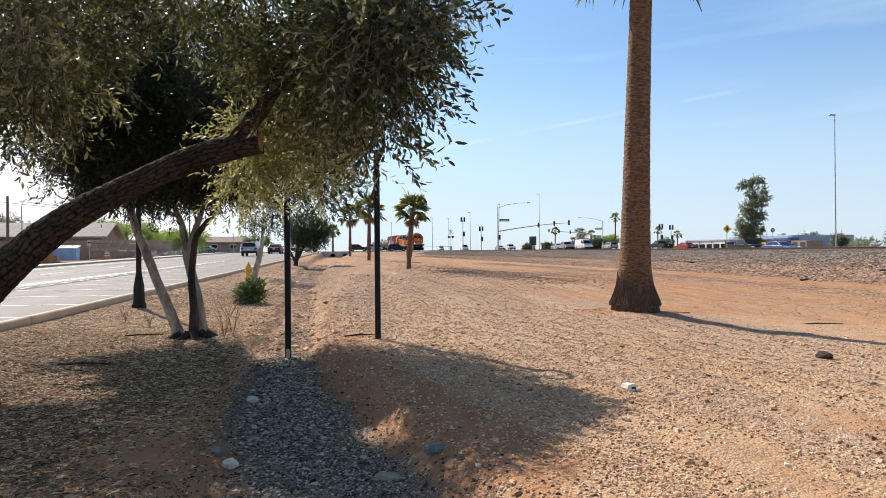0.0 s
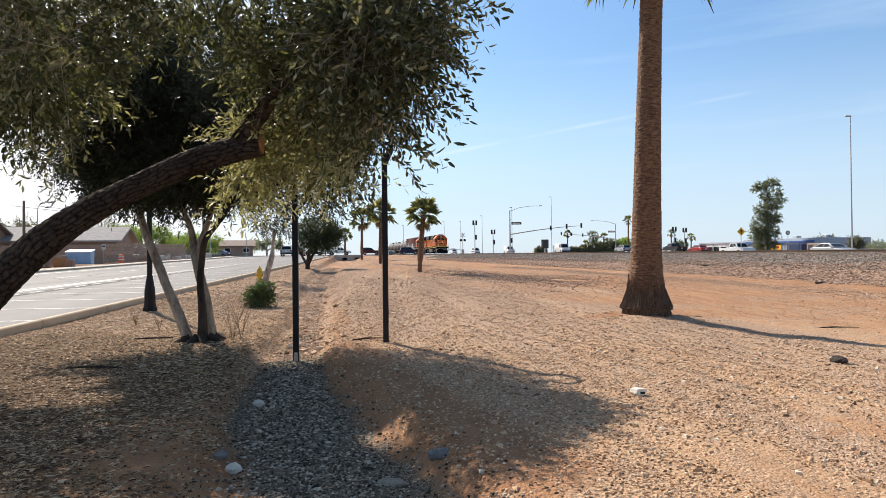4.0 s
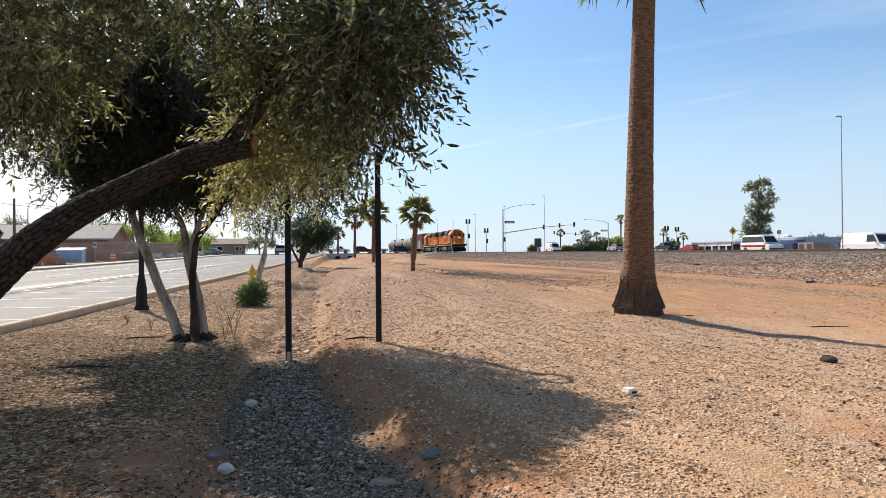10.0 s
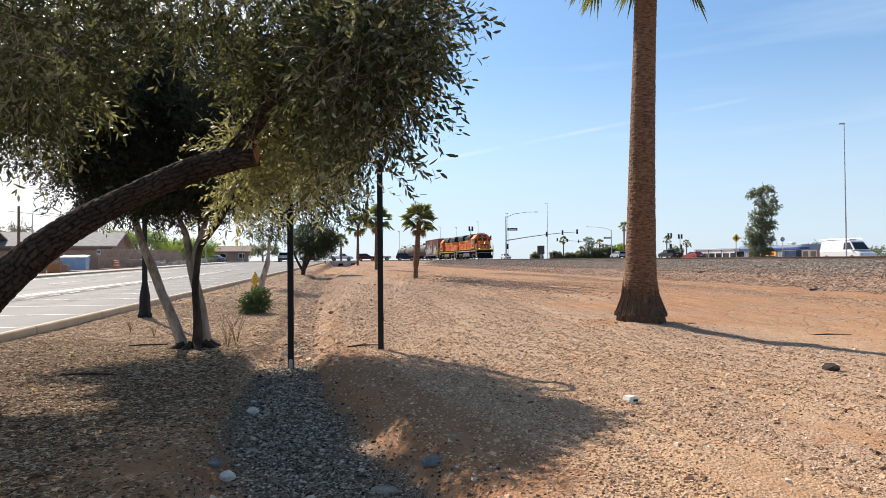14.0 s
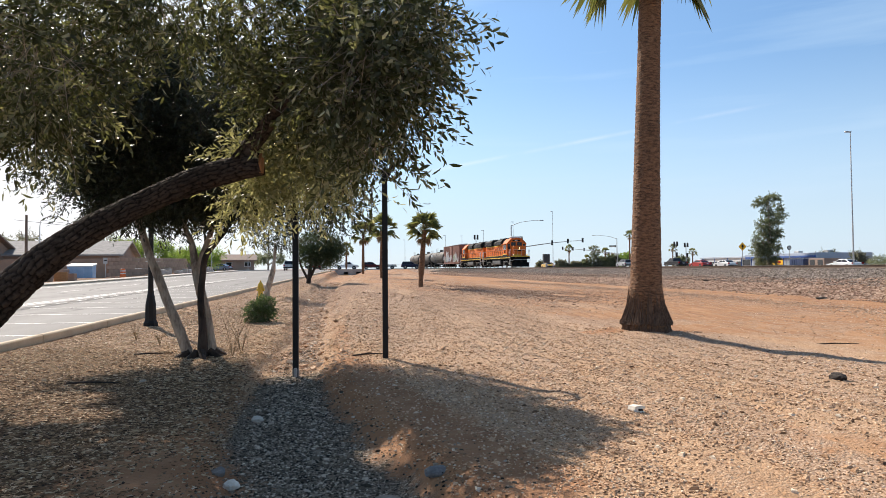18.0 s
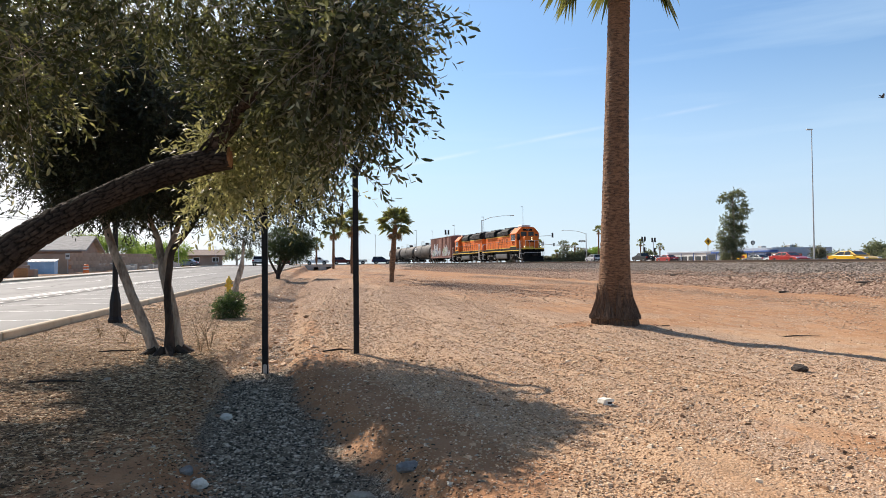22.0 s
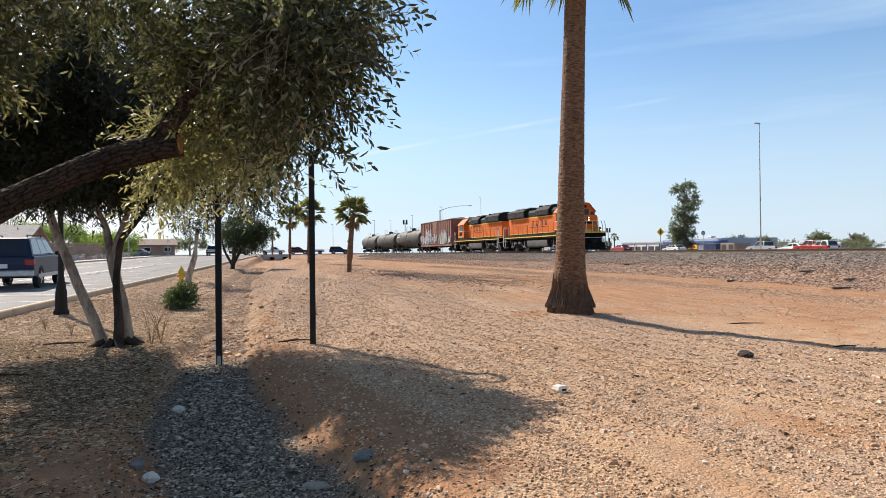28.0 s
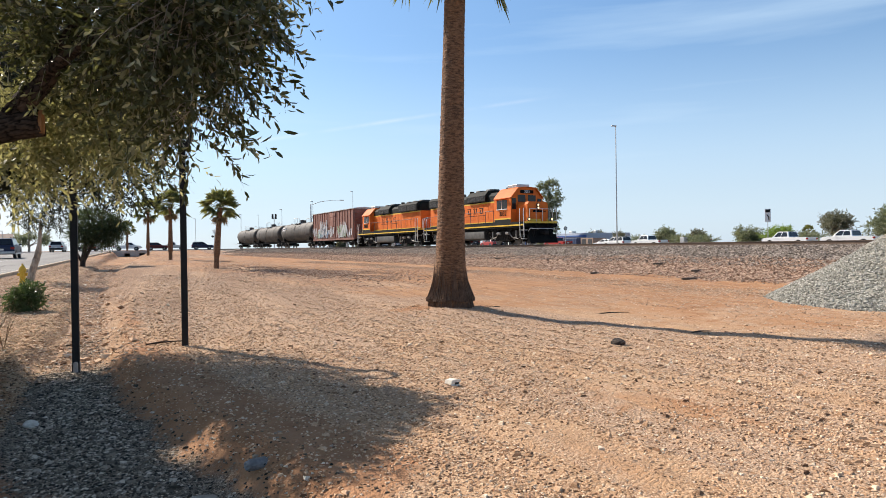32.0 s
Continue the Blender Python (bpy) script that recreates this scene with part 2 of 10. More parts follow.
def ground_mat():
    """Desert dirt: pale tan soil, orange clay strips, grey wash gravel, brown ballast, litter under the trees."""
    m, nt, b = base_mat("desert_ground")
    L = nt.links.new
    N = nt.nodes.new
    geo = N("ShaderNodeNewGeometry")

    def noise_at(scale, detail=4, stretch=None, rough=0.55):
        n = N("ShaderNodeTexNoise")
        n.inputs["Scale"].default_value = scale
        n.inputs["Detail"].default_value = detail
        n.inputs["Roughness"].default_value = rough
        if stretch:
            mp = N("ShaderNodeMapping")
            mp.inputs["Scale"].default_value = stretch
            mp.inputs["Rotation"].default_value = (0, 0, radians(4))
            L(geo.outputs["Position"], mp.inputs["Vector"])
            L(mp.outputs["Vector"], n.inputs["Vector"])
        else:
            L(geo.outputs["Position"], n.inputs["Vector"])
        return n.outputs["Fac"]

    def mixed(fac, a, bcol):
        x = N("ShaderNodeMix")
        x.data_type = "RGBA"
        L(fac, x.inputs[0])
        L(a, x.inputs[6])
        L(bcol, x.inputs[7])
        return x.outputs[2]

    def colour(fac, stops):
        r = ramp_node(nt, stops)
        L(fac, r.inputs["Fac"])
        return r.outputs["Color"]

    vor = N("ShaderNodeTexVoronoi")
    vor.inputs["Scale"].default_value = 80
    L(geo.outputs["Position"], vor.inputs["Vector"])
    sep = N("ShaderNodeSeparateColor")
    L(vor.outputs["Color"], sep.inputs["Color"])
    pebble = sep.outputs[0]
    vor2 = N("ShaderNodeTexVoronoi")
    vor2.inputs["Scale"].default_value = 13
    L(geo.outputs["Position"], vor2.inputs["Vector"])
    sep2 = N("ShaderNodeSeparateColor")
    L(vor2.outputs["Color"], sep2.inputs["Color"])
    rock = sep2.outputs[0]

    soil = colour(noise_at(0.9, 6), [(0.25, (0.40, 0.225, 0.118)), (0.5, (0.52, 0.318, 0.176)), (0.75, (0.60, 0.405, 0.25))])
    peb = colour(pebble, [(0.0, (0.27, 0.16, 0.094)), (0.45, (0.46, 0.29, 0.168)), (0.8, (0.57, 0.395, 0.252)), (1.0, (0.70, 0.55, 0.40))])
    pebmask = colour(noise_at(1.3, 5, (1.6, 0.5, 1)), [(0.38, (0.1,) * 3), (0.6, (0.6,) * 3)])
    dirt = mixed(pebmask, soil, peb)
    dull = colour(pebble, [(0.0, (0.24, 0.15, 0.10)), (0.5, (0.42, 0.285, 0.193)), (1.0, (0.58, 0.44, 0.33))])
    dirt = mixed(colour(noise_at(0.16, 6, (1.0, 0.35, 1)), [(0.36, (0.0,) * 3), (0.6, (0.9,) * 3)]), dirt, dull)
    dirt = mixed(colour(noise_at(1.5, 6, (1.7, 0.13, 1)), [(0.46, (0.0,) * 3), (0.62, (0.75,) * 3)]), dirt, dull)
    # beyond the gravel the dirt is browner, in long graded streaks
    yy = N("ShaderNodeSeparateXYZ")
    L(geo.outputs["Position"], yy.inputs["Vector"])
    away = N("ShaderNodeMapRange")
    away.inputs["From Min"].default_value, away.inputs["From Max"].default_value = 11.0, 22.0
    L(yy.outputs["Y"], away.inputs["Value"])
    streak = colour(noise_at(0.55, 6, (1.0, 0.16, 1)), [(0.40, (0.1,) * 3), (0.58, (1.0,) * 3)])
    both = N("ShaderNodeMath")
    both.operation = "MULTIPLY"
    L(away.outputs[0], both.inputs[0])
    L(streak, both.inputs[1])
    brown = colour(pebble, [(0.0, (0.15, 0.088, 0.057)), (0.5, (0.29, 0.18, 0.117)), (1.0, (0.45, 0.315, 0.22))])
    dirt = mixed(both.outputs[0], dirt, brown)
    # fine scraped lines along the railway
    lines = N("ShaderNodeMath")
    lines.operation = "MULTIPLY"
    L(away.outputs[0], lines.inputs[0])
    L(colour(noise_at(2.6, 6, (1.6, 0.06, 1), 0.65), [(0.47, (0.0,) * 3), (0.58, (0.7,) * 3)]), lines.inputs[1])
    dirt = mixed(lines.outputs[0], dirt, brown)
    clay = colour(noise_at(1.4, 6, (1.5, 0.35, 1)), [(0.3, (0.34, 0.168, 0.082)), (0.7, (0.48, 0.28, 0.155))])
    clay = mixed(lines.outputs[0], clay, colour(pebble, [(0.0, (0.17, 0.085, 0.05)), (1.0, (0.40, 0.24, 0.15))]))
    grey = colour(pebble, [(0.0, (0.045, 0.036, 0.026)), (0.5, (0.19, 0.15, 0.11)), (1.0, (0.42, 0.34, 0.26))])
    bal = colour(rock, [(0.0, (0.045, 0.035, 0.028)), (0.5, (0.185, 0.148, 0.12)), (1.0, (0.42, 0.355, 0.30))])
    redbal = colour(rock, [(0.0, (0.10, 0.055, 0.036)), (0.5, (0.28, 0.17, 0.115)), (1.0, (0.50, 0.37, 0.275))])
    # leaf mould brown, darkened further for tree shade and gaps between chips
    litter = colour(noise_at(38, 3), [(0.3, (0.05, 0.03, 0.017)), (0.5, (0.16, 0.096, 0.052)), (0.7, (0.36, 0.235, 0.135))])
    bare = colour(noise_at(2.2, 6), [(0.3, (0.33, 0.165, 0.085)), (0.7, (0.46, 0.255, 0.14))])
    za = N("ShaderNodeAttribute")
    za.attribute_name = "zone_a"
    zs = N("ShaderNodeSeparateColor")
    L(za.outputs["Color"], zs.inputs["Color"])
    zb = N("ShaderNodeAttribute")
    zb.attribute_name = "zone_b"
    zt = N("ShaderNodeSeparateColor")
    L(zb.outputs["Color"], zt.inputs["Color"])
    edge = noise_at(3.2, 5)

    def ragged(f):
        a = N("ShaderNodeMath")
        a.operation = "ADD"
        L(f, a.inputs[0])
        L(edge, a.inputs[1])
        r = ramp_node(nt, [(0.72, (0, 0, 0)), (1.0, (1, 1, 1))])
        L(a.outputs[0], r.inputs["Fac"])
        return r.outputs["Color"]

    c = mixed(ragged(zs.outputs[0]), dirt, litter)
    c = mixed(ragged(zs.outputs[1]), c, grey)
    c = mixed(ragged(zs.outputs[2]), c, clay)
    c = mixed(ragged(zt.outputs[1]), c, redbal)
    c = mixed(ragged(zt.outputs[0]), c, bal)
    c = mixed(ragged(zt.outputs[2]), c, bare)
    L(c, b.inputs["Base Color"])
    b.inputs["Roughness"].default_value = 0.95
    b.inputs["Specular IOR Level"].default_value = 0.15
    bp = N("ShaderNodeBump")
    bp.inputs["Strength"].default_value = 0.55
    bp.inputs["Distance"].default_value = 0.02
    vor3 = N("ShaderNodeTexVoronoi")
    vor3.inputs["Scale"].default_value = 27
    L(geo.outputs["Position"], vor3.inputs["Vector"])
    lumps = N("ShaderNodeMath")
    lumps.operation = "MULTIPLY_ADD"
    lumps.inputs[1].default_value = -1.6
    L(vor3.outputs["Distance"], lumps.inputs[0])
    L(noise_at(9, 5), lumps.inputs[2])
    hsum = N("ShaderNodeMath")
    hsum.operation = "SUBTRACT"
    L(lumps.outputs[0], hsum.inputs[0])
    L(vor.outputs["Distance"], hsum.inputs[1])
    L(hsum.outputs[0], bp.inputs["Height"])
    L(bp.outputs["Normal"], b.inputs["Normal"])
    return m


def asphalt_mat():
    m, nt, b = base_mat("asphalt")
    L = nt.links.new
    N = nt.nodes.new
    geo = N("ShaderNodeNewGeometry")
    n1 = N("ShaderNodeTexNoise")
    n1.inputs["Scale"].default_value = 0.5
    n1.inputs["Detail"].default_value = 6
    n2 = N("ShaderNodeTexNoise")
    n2.inputs["Scale"].default_value = 90
    mp = N("ShaderNodeMapping")
    mp.inputs["Scale"].default_value = (1.6, 0.12, 1)
    L(geo.outputs["Position"], mp.inputs["Vector"])
    L(mp.outputs["Vector"], n1.inputs["Vector"])
    L(geo.outputs["Position"], n2.inputs["Vector"])
    r = ramp_node(nt, [(0.3, (0.125, 0.122, 0.118)), (0.7, (0.20, 0.195, 0.188))])
    mx = N("ShaderNodeMath")
    mx.operation = "MULTIPLY_ADD"
    mx.inputs[1].default_value = 0.3
    L(n2.outputs["Fac"], mx.inputs[0])
    sc = N("ShaderNodeMath")
    sc.operation = "MULTIPLY"
    sc.inputs[1].default_value = 0.7
    L(n1.outputs["Fac"], sc.inputs[0])
    L(sc.outputs[0], mx.inputs[2])
    L(mx.outputs[0], r.inputs["Fac"])
    # dark tar-sealed cracks
    vo = N("ShaderNodeTexVoronoi")
    vo.feature = "DISTANCE_TO_EDGE"
    vo.inputs["Scale"].default_value = 0.16
    nz = N("ShaderNodeTexNoise")
    nz.inputs["Scale"].default_value = 0.8
    ad = N("ShaderNodeVectorMath")
    ad.operation = "ADD"
    L(geo.outputs["Position"], nz.inputs["Vector"])
    L(geo.outputs["Position"], ad.inputs[0])
    L(nz.outputs["Color"], ad.inputs[1])
    L(ad.outputs[0], vo.inputs["Vector"])
    cr = ramp_node(nt, [(0.004, (0.45,) * 3), (0.012, (1,) * 3)])
    L(vo.outputs["Distance"], cr.inputs["Fac"])
    mu = N("ShaderNodeMix")
    mu.data_type = "RGBA"
    mu.blend_type = "MULTIPLY"
    mu.inputs[0].default_value = 1.0
    L(r.outputs["Color"], mu.inputs[6])
    L(cr.outputs["Color"], mu.inputs[7])
    L(mu.outputs[2], b.inputs["Base Color"])
    b.inputs["Roughness"].default_value = 0.8
    b.inputs["Specular IOR Level"].default_value = 0.35
    bp = N("ShaderNodeBump")
    bp.inputs["Strength"].default_value = 0.25
    bp.inputs["Distance"].default_value = 0.006
    L(n2.outputs["Fac"], bp.inputs["Height"])
    L(bp.outputs["Normal"], b.inputs["Normal"])
    return m


def bark_mat(name, c1, c2, scale=14.0, stretch=(1, 1, 0.35), bump=0.9, crack=0.06, turn=0.0):
    m, nt, b = base_mat(name)
    L = nt.links.new
    N = nt.nodes.new
    co = N("ShaderNodeTexCoord")
    mp = N("ShaderNodeMapping")
    mp.inputs["Scale"].default_value = stretch
    tn = N("ShaderNodeMapping")
    tn.inputs["Rotation"].default_value = (0, turn, 0)
    L(co.outputs["Object"], tn.inputs["Vector"])
    L(tn.outputs["Vector"], mp.inputs["Vector"])
    nz = N("ShaderNodeTexNoise")
    nz.inputs["Scale"].default_value = scale * 0.6
    nz.inputs["Detail"].default_value = 6
    L(mp.outputs["Vector"], nz.inputs["Vector"])
    vo = N("ShaderNodeTexVoronoi")
    vo.feature = "DISTANCE_TO_EDGE"
    vo.inputs["Scale"].default_value = scale
    ad = N("ShaderNodeVectorMath")
    ad.operation = "MULTIPLY_ADD"
    ad.inputs[1].default_value = (0.14, 0.14, 0.14)
    L(nz.outputs["Color"], ad.inputs[0])
    L(mp.outputs["Vector"], ad.inputs[2])
    L(ad.outputs[0], vo.inputs["Vector"])
    plate = ramp_node(nt, [(0.0, (0, 0, 0)), (crack, (0.75,) * 3), (crack * 4, (1, 1, 1))])
    L(vo.outputs["Distance"], plate.inputs["Fac"])
    r = ramp_node(nt, [(0.3, c1), (0.7, c2)])
    L(nz.outputs["Fac"], r.inputs["Fac"])
    mu = N("ShaderNodeMix")
    mu.data_type = "RGBA"
    mu.blend_type = "MULTIPLY"
    mu.inputs[0].default_value = 0.75
    L(r.outputs["Color"], mu.inputs[6])
    L(plate.outputs["Color"], mu.inputs[7])
    L(mu.outputs[2], b.inputs["Base Color"])
    b.inputs["Roughness"].default_value = 0.9
    b.inputs["Specular IOR Level"].default_value = 0.2
    sm = N("ShaderNodeMath")
    sm.operation = "ADD"
    L(plate.outputs["Color"], sm.inputs[0])
    L(nz.outputs["Fac"], sm.inputs[1])
    bp = N("ShaderNodeBump")
    bp.inputs["Strength"].default_value = bump
    bp.inputs["Distance"].default_value = 0.02
    L(sm.outputs[0], bp.inputs["Height"])
    L(bp.outputs["Normal"], b.inputs["Normal"])
    return m


MAT = {
    "ground": ground_mat(),
    "asphalt": asphalt_mat(),
    "kerb": wear_mat("kerb_concrete", (0.46, 0.36, 0.24), (0.64, 0.53, 0.39), 2.0, 0.9, bump=0.3),
    "concrete": wear_mat("concrete", (0.34, 0.32, 0.29), (0.50, 0.47, 0.43), 1.2, 0.9, bump=0.3),
    "paint_line": wear_mat("road_paint", (0.22, 0.217, 0.21), (0.76, 0.76, 0.74), 5.0, 0.6, contrast=(0.40, 0.58)),
    "gravel": stone_mat("tan_gravel", [(0.0, (0.13, 0.074, 0.044)), (0.25, (0.46, 0.28, 0.16)), (0.6, (0.70, 0.455, 0.28)), (0.85, (0.80, 0.57, 0.38)), (1.0, (0.88, 0.75, 0.58))]),
    # litter colour is darkened for the trees' shade; chips are its sunlit tone
    "mulch": stone_mat("shade_toned_litter", [(0.0, (0.04, 0.023, 0.013)), (0.35, (0.21, 0.122, 0.066)), (0.75, (0.52, 0.335, 0.19)), (1.0, (0.78, 0.62, 0.42))]),
    "chips": stone_mat("sunlit_tan_chips", [(0.0, (0.26, 0.15, 0.08)), (0.35, (0.52, 0.33, 0.185)), (0.75, (0.70, 0.49, 0.30)), (1.0, (0.82, 0.67, 0.47))]),
    "wash": stone_mat("grey_wash_rock", [(0.0, (0.02, 0.017, 0.012)), (0.35, (0.16, 0.13, 0.095)), (0.75, (0.43, 0.355, 0.27)), (1.0, (0.86, 0.75, 0.60))]),
    "mauve": stone_mat("grey_brown_gravel", [(0.0, (0.34, 0.22, 0.145)), (0.4, (0.54, 0.37, 0.25)), (0.8, (0.64, 0.48, 0.345)), (1.0, (0.74, 0.60, 0.46))]),
    "rubble": stone_mat("wash_rubble", [(0.0, (0.36, 0.20, 0.11)), (0.35, (0.56, 0.36, 0.22)), (0.75, (0.66, 0.49, 0.35)), (1.0, (0.80, 0.72, 0.60))]),
    "ballast": stone_mat("ballast_stone", [(0.0, (0.10, 0.08, 0.064)), (0.4, (0.26, 0.21, 0.17)), (0.75, (0.40, 0.335, 0.28)), (1.0, (0.58, 0.50, 0.43))]),
    "redballast": stone_mat("brown_ballast_stone", [(0.0, (0.17, 0.095, 0.06)), (0.5, (0.36, 0.23, 0.16)), (1.0, (0.62, 0.49, 0.38))]),
    "pile": stone_mat("fresh_grey_ballast", [(0.0, (0.24, 0.23, 0.195)), (0.5, (0.41, 0.395, 0.34)), (0.9, (0.55, 0.53, 0.465)), (1.0, (0.68, 0.655, 0.59))]),
    "rail": wear_mat("rail_steel", (0.10, 0.065, 0.045), (0.17, 0.12, 0.09), 8.0, 0.6, 0.6, stretch=(1, 0.2, 1)),
    "railtop": plain_mat("polished_rail", (0.45, 0.43, 0.41), 0.3, 1.0),
    "tie": wear_mat("timber_tie", (0.06, 0.045, 0.035), (0.14, 0.11, 0.085), 6.0, 0.9, stretch=(0.3, 2, 1), rand=0.3),
    "olive_bark": bark_mat("olive_bark", (0.03, 0.021, 0.016), (0.17, 0.115, 0.083), 24.0, (0.55, 1, 1), 1.0, crack=0.075, turn=radians(38)),
    "grey_bark": wear_mat("grey_bark", (0.13, 0.095, 0.07), (0.43, 0.365, 0.29), 7.0, 0.9, stretch=(1, 1, 0.35), bump=0.7, fine=34.0, bump_dist=0.02, contrast=(0.33, 0.58)),
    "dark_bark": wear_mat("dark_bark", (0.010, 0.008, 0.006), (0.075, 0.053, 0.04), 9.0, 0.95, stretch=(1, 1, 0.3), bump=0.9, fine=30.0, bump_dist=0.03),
    "palm_bark": wear_mat("palm_bark", (0.058, 0.029, 0.016), (0.28, 0.15, 0.08), 4.0, 0.95, stretch=(2.4, 2.4, 8.0), bump=1.0, fine=14.0, bump_dist=0.05, contrast=(0.36, 0.6)),
    "palm_foot": wear_mat("palm_root_fibre", (0.052, 0.033, 0.023), (0.21, 0.13, 0.084), 5.0, 0.95, stretch=(4, 4, 0.5), bump=0.9, fine=40, bump_dist=0.03),
    "cutwood": wear_mat("cut_wood", (0.30, 0.13, 0.045), (0.46, 0.235, 0.10), 12, 0.8),
    "black_paint": wear_mat("black_powder_coat", (0.008, 0.008, 0.009), (0.016, 0.016, 0.016), 4.0, 0.6, bump=0.1, spec=0.3),
    "galv": wear_mat("galvanised_steel", (0.38, 0.39, 0.39), (0.52, 0.53, 0.53), 3.0, 0.5, 0.6),
    "dark_metal": wear_mat("dark_metal", (0.03, 0.032, 0.034), (0.075, 0.077, 0.08), 4.0, 0.6, 0.3),
    "white": wear_mat("white_paint", (0.66, 0.66, 0.65), (0.82, 0.82, 0.81), 2.0, 0.5),
    # near-black to pale stops put shaded and sunlit leaves into the ramp
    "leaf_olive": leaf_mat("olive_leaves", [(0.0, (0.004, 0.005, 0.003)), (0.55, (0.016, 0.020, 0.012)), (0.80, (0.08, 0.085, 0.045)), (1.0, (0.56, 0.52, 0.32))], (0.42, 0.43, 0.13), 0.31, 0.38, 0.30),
    # paler copy of the olive leaves with sunlight put into its colour
    "leaf_sunny": leaf_mat("sunlit_olive_leaves", [(0.0, (0.035, 0.042, 0.022)), (0.4, (0.14, 0.145, 0.078)), (1.0, (0.48, 0.44, 0.25))], (0.58, 0.54, 0.18), 0.45),
    # crown shade is put into this darker leaf green
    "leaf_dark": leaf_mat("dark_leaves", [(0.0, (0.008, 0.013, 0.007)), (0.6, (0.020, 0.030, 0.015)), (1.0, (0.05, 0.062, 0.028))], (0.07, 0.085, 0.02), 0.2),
    "leaf_mesquite": leaf_mat("mesquite_leaves", [(0.0, (0.012, 0.022, 0.010)), (0.6, (0.032, 0.052, 0.022)), (1.0, (0.08, 0.11, 0.045))], (0.12, 0.17, 0.04), 0.3),
    "leaf_shrub": leaf_mat("shrub_leaves", [(0.0, (0.03, 0.06, 0.02)), (0.6, (0.06, 0.11, 0.035)), (1.0, (0.12, 0.18, 0.06))], (0.16, 0.24, 0.05), 0.3, 0.35),
    "leaf_bright": leaf_mat("palo_verde_leaves", [(0.0, (0.08, 0.15, 0.03)), (0.5, (0.16, 0.27, 0.055)), (1.0, (0.27, 0.39, 0.10))], (0.42, 0.56, 0.09), 0.45),
    "leaf_euc": leaf_mat("eucalyptus_leaves", [(0.0, (0.05, 0.068, 0.042)), (0.5, (0.115, 0.14, 0.085)), (1.0, (0.24, 0.25, 0.16))], (0.32, 0.36, 0.15), 0.4),
    # distance haze is put into the paler colours of these far leaves
    "leaf_far": leaf_mat("far_leaves", [(0.0, (0.07, 0.09, 0.058)), (0.5, (0.16, 0.185, 0.115)), (1.0, (0.28, 0.29, 0.19))], (0.36, 0.40, 0.17), 0.42),
    "leaf_grey": leaf_mat("grey_green_leaves", [(0.0, (0.08, 0.09, 0.07)), (0.5, (0.16, 0.17, 0.125)), (1.0, (0.26, 0.255, 0.18))], (0.30, 0.29, 0.13), 0.35),
    "leaf_palm": leaf_mat("palm_fronds", [(0.0, (0.04, 0.065, 0.025)), (0.5, (0.11, 0.14, 0.05)), (1.0, (0.24, 0.24, 0.10))], (0.38, 0.38, 0.09), 0.4, 0.4),
    "leaf_dry": leaf_mat("dry_fronds", [(0.0, (0.22, 0.14, 0.075)), (1.0, (0.42, 0.31, 0.18))], (0.35, 0.25, 0.1), 0.2, 0.7),
}

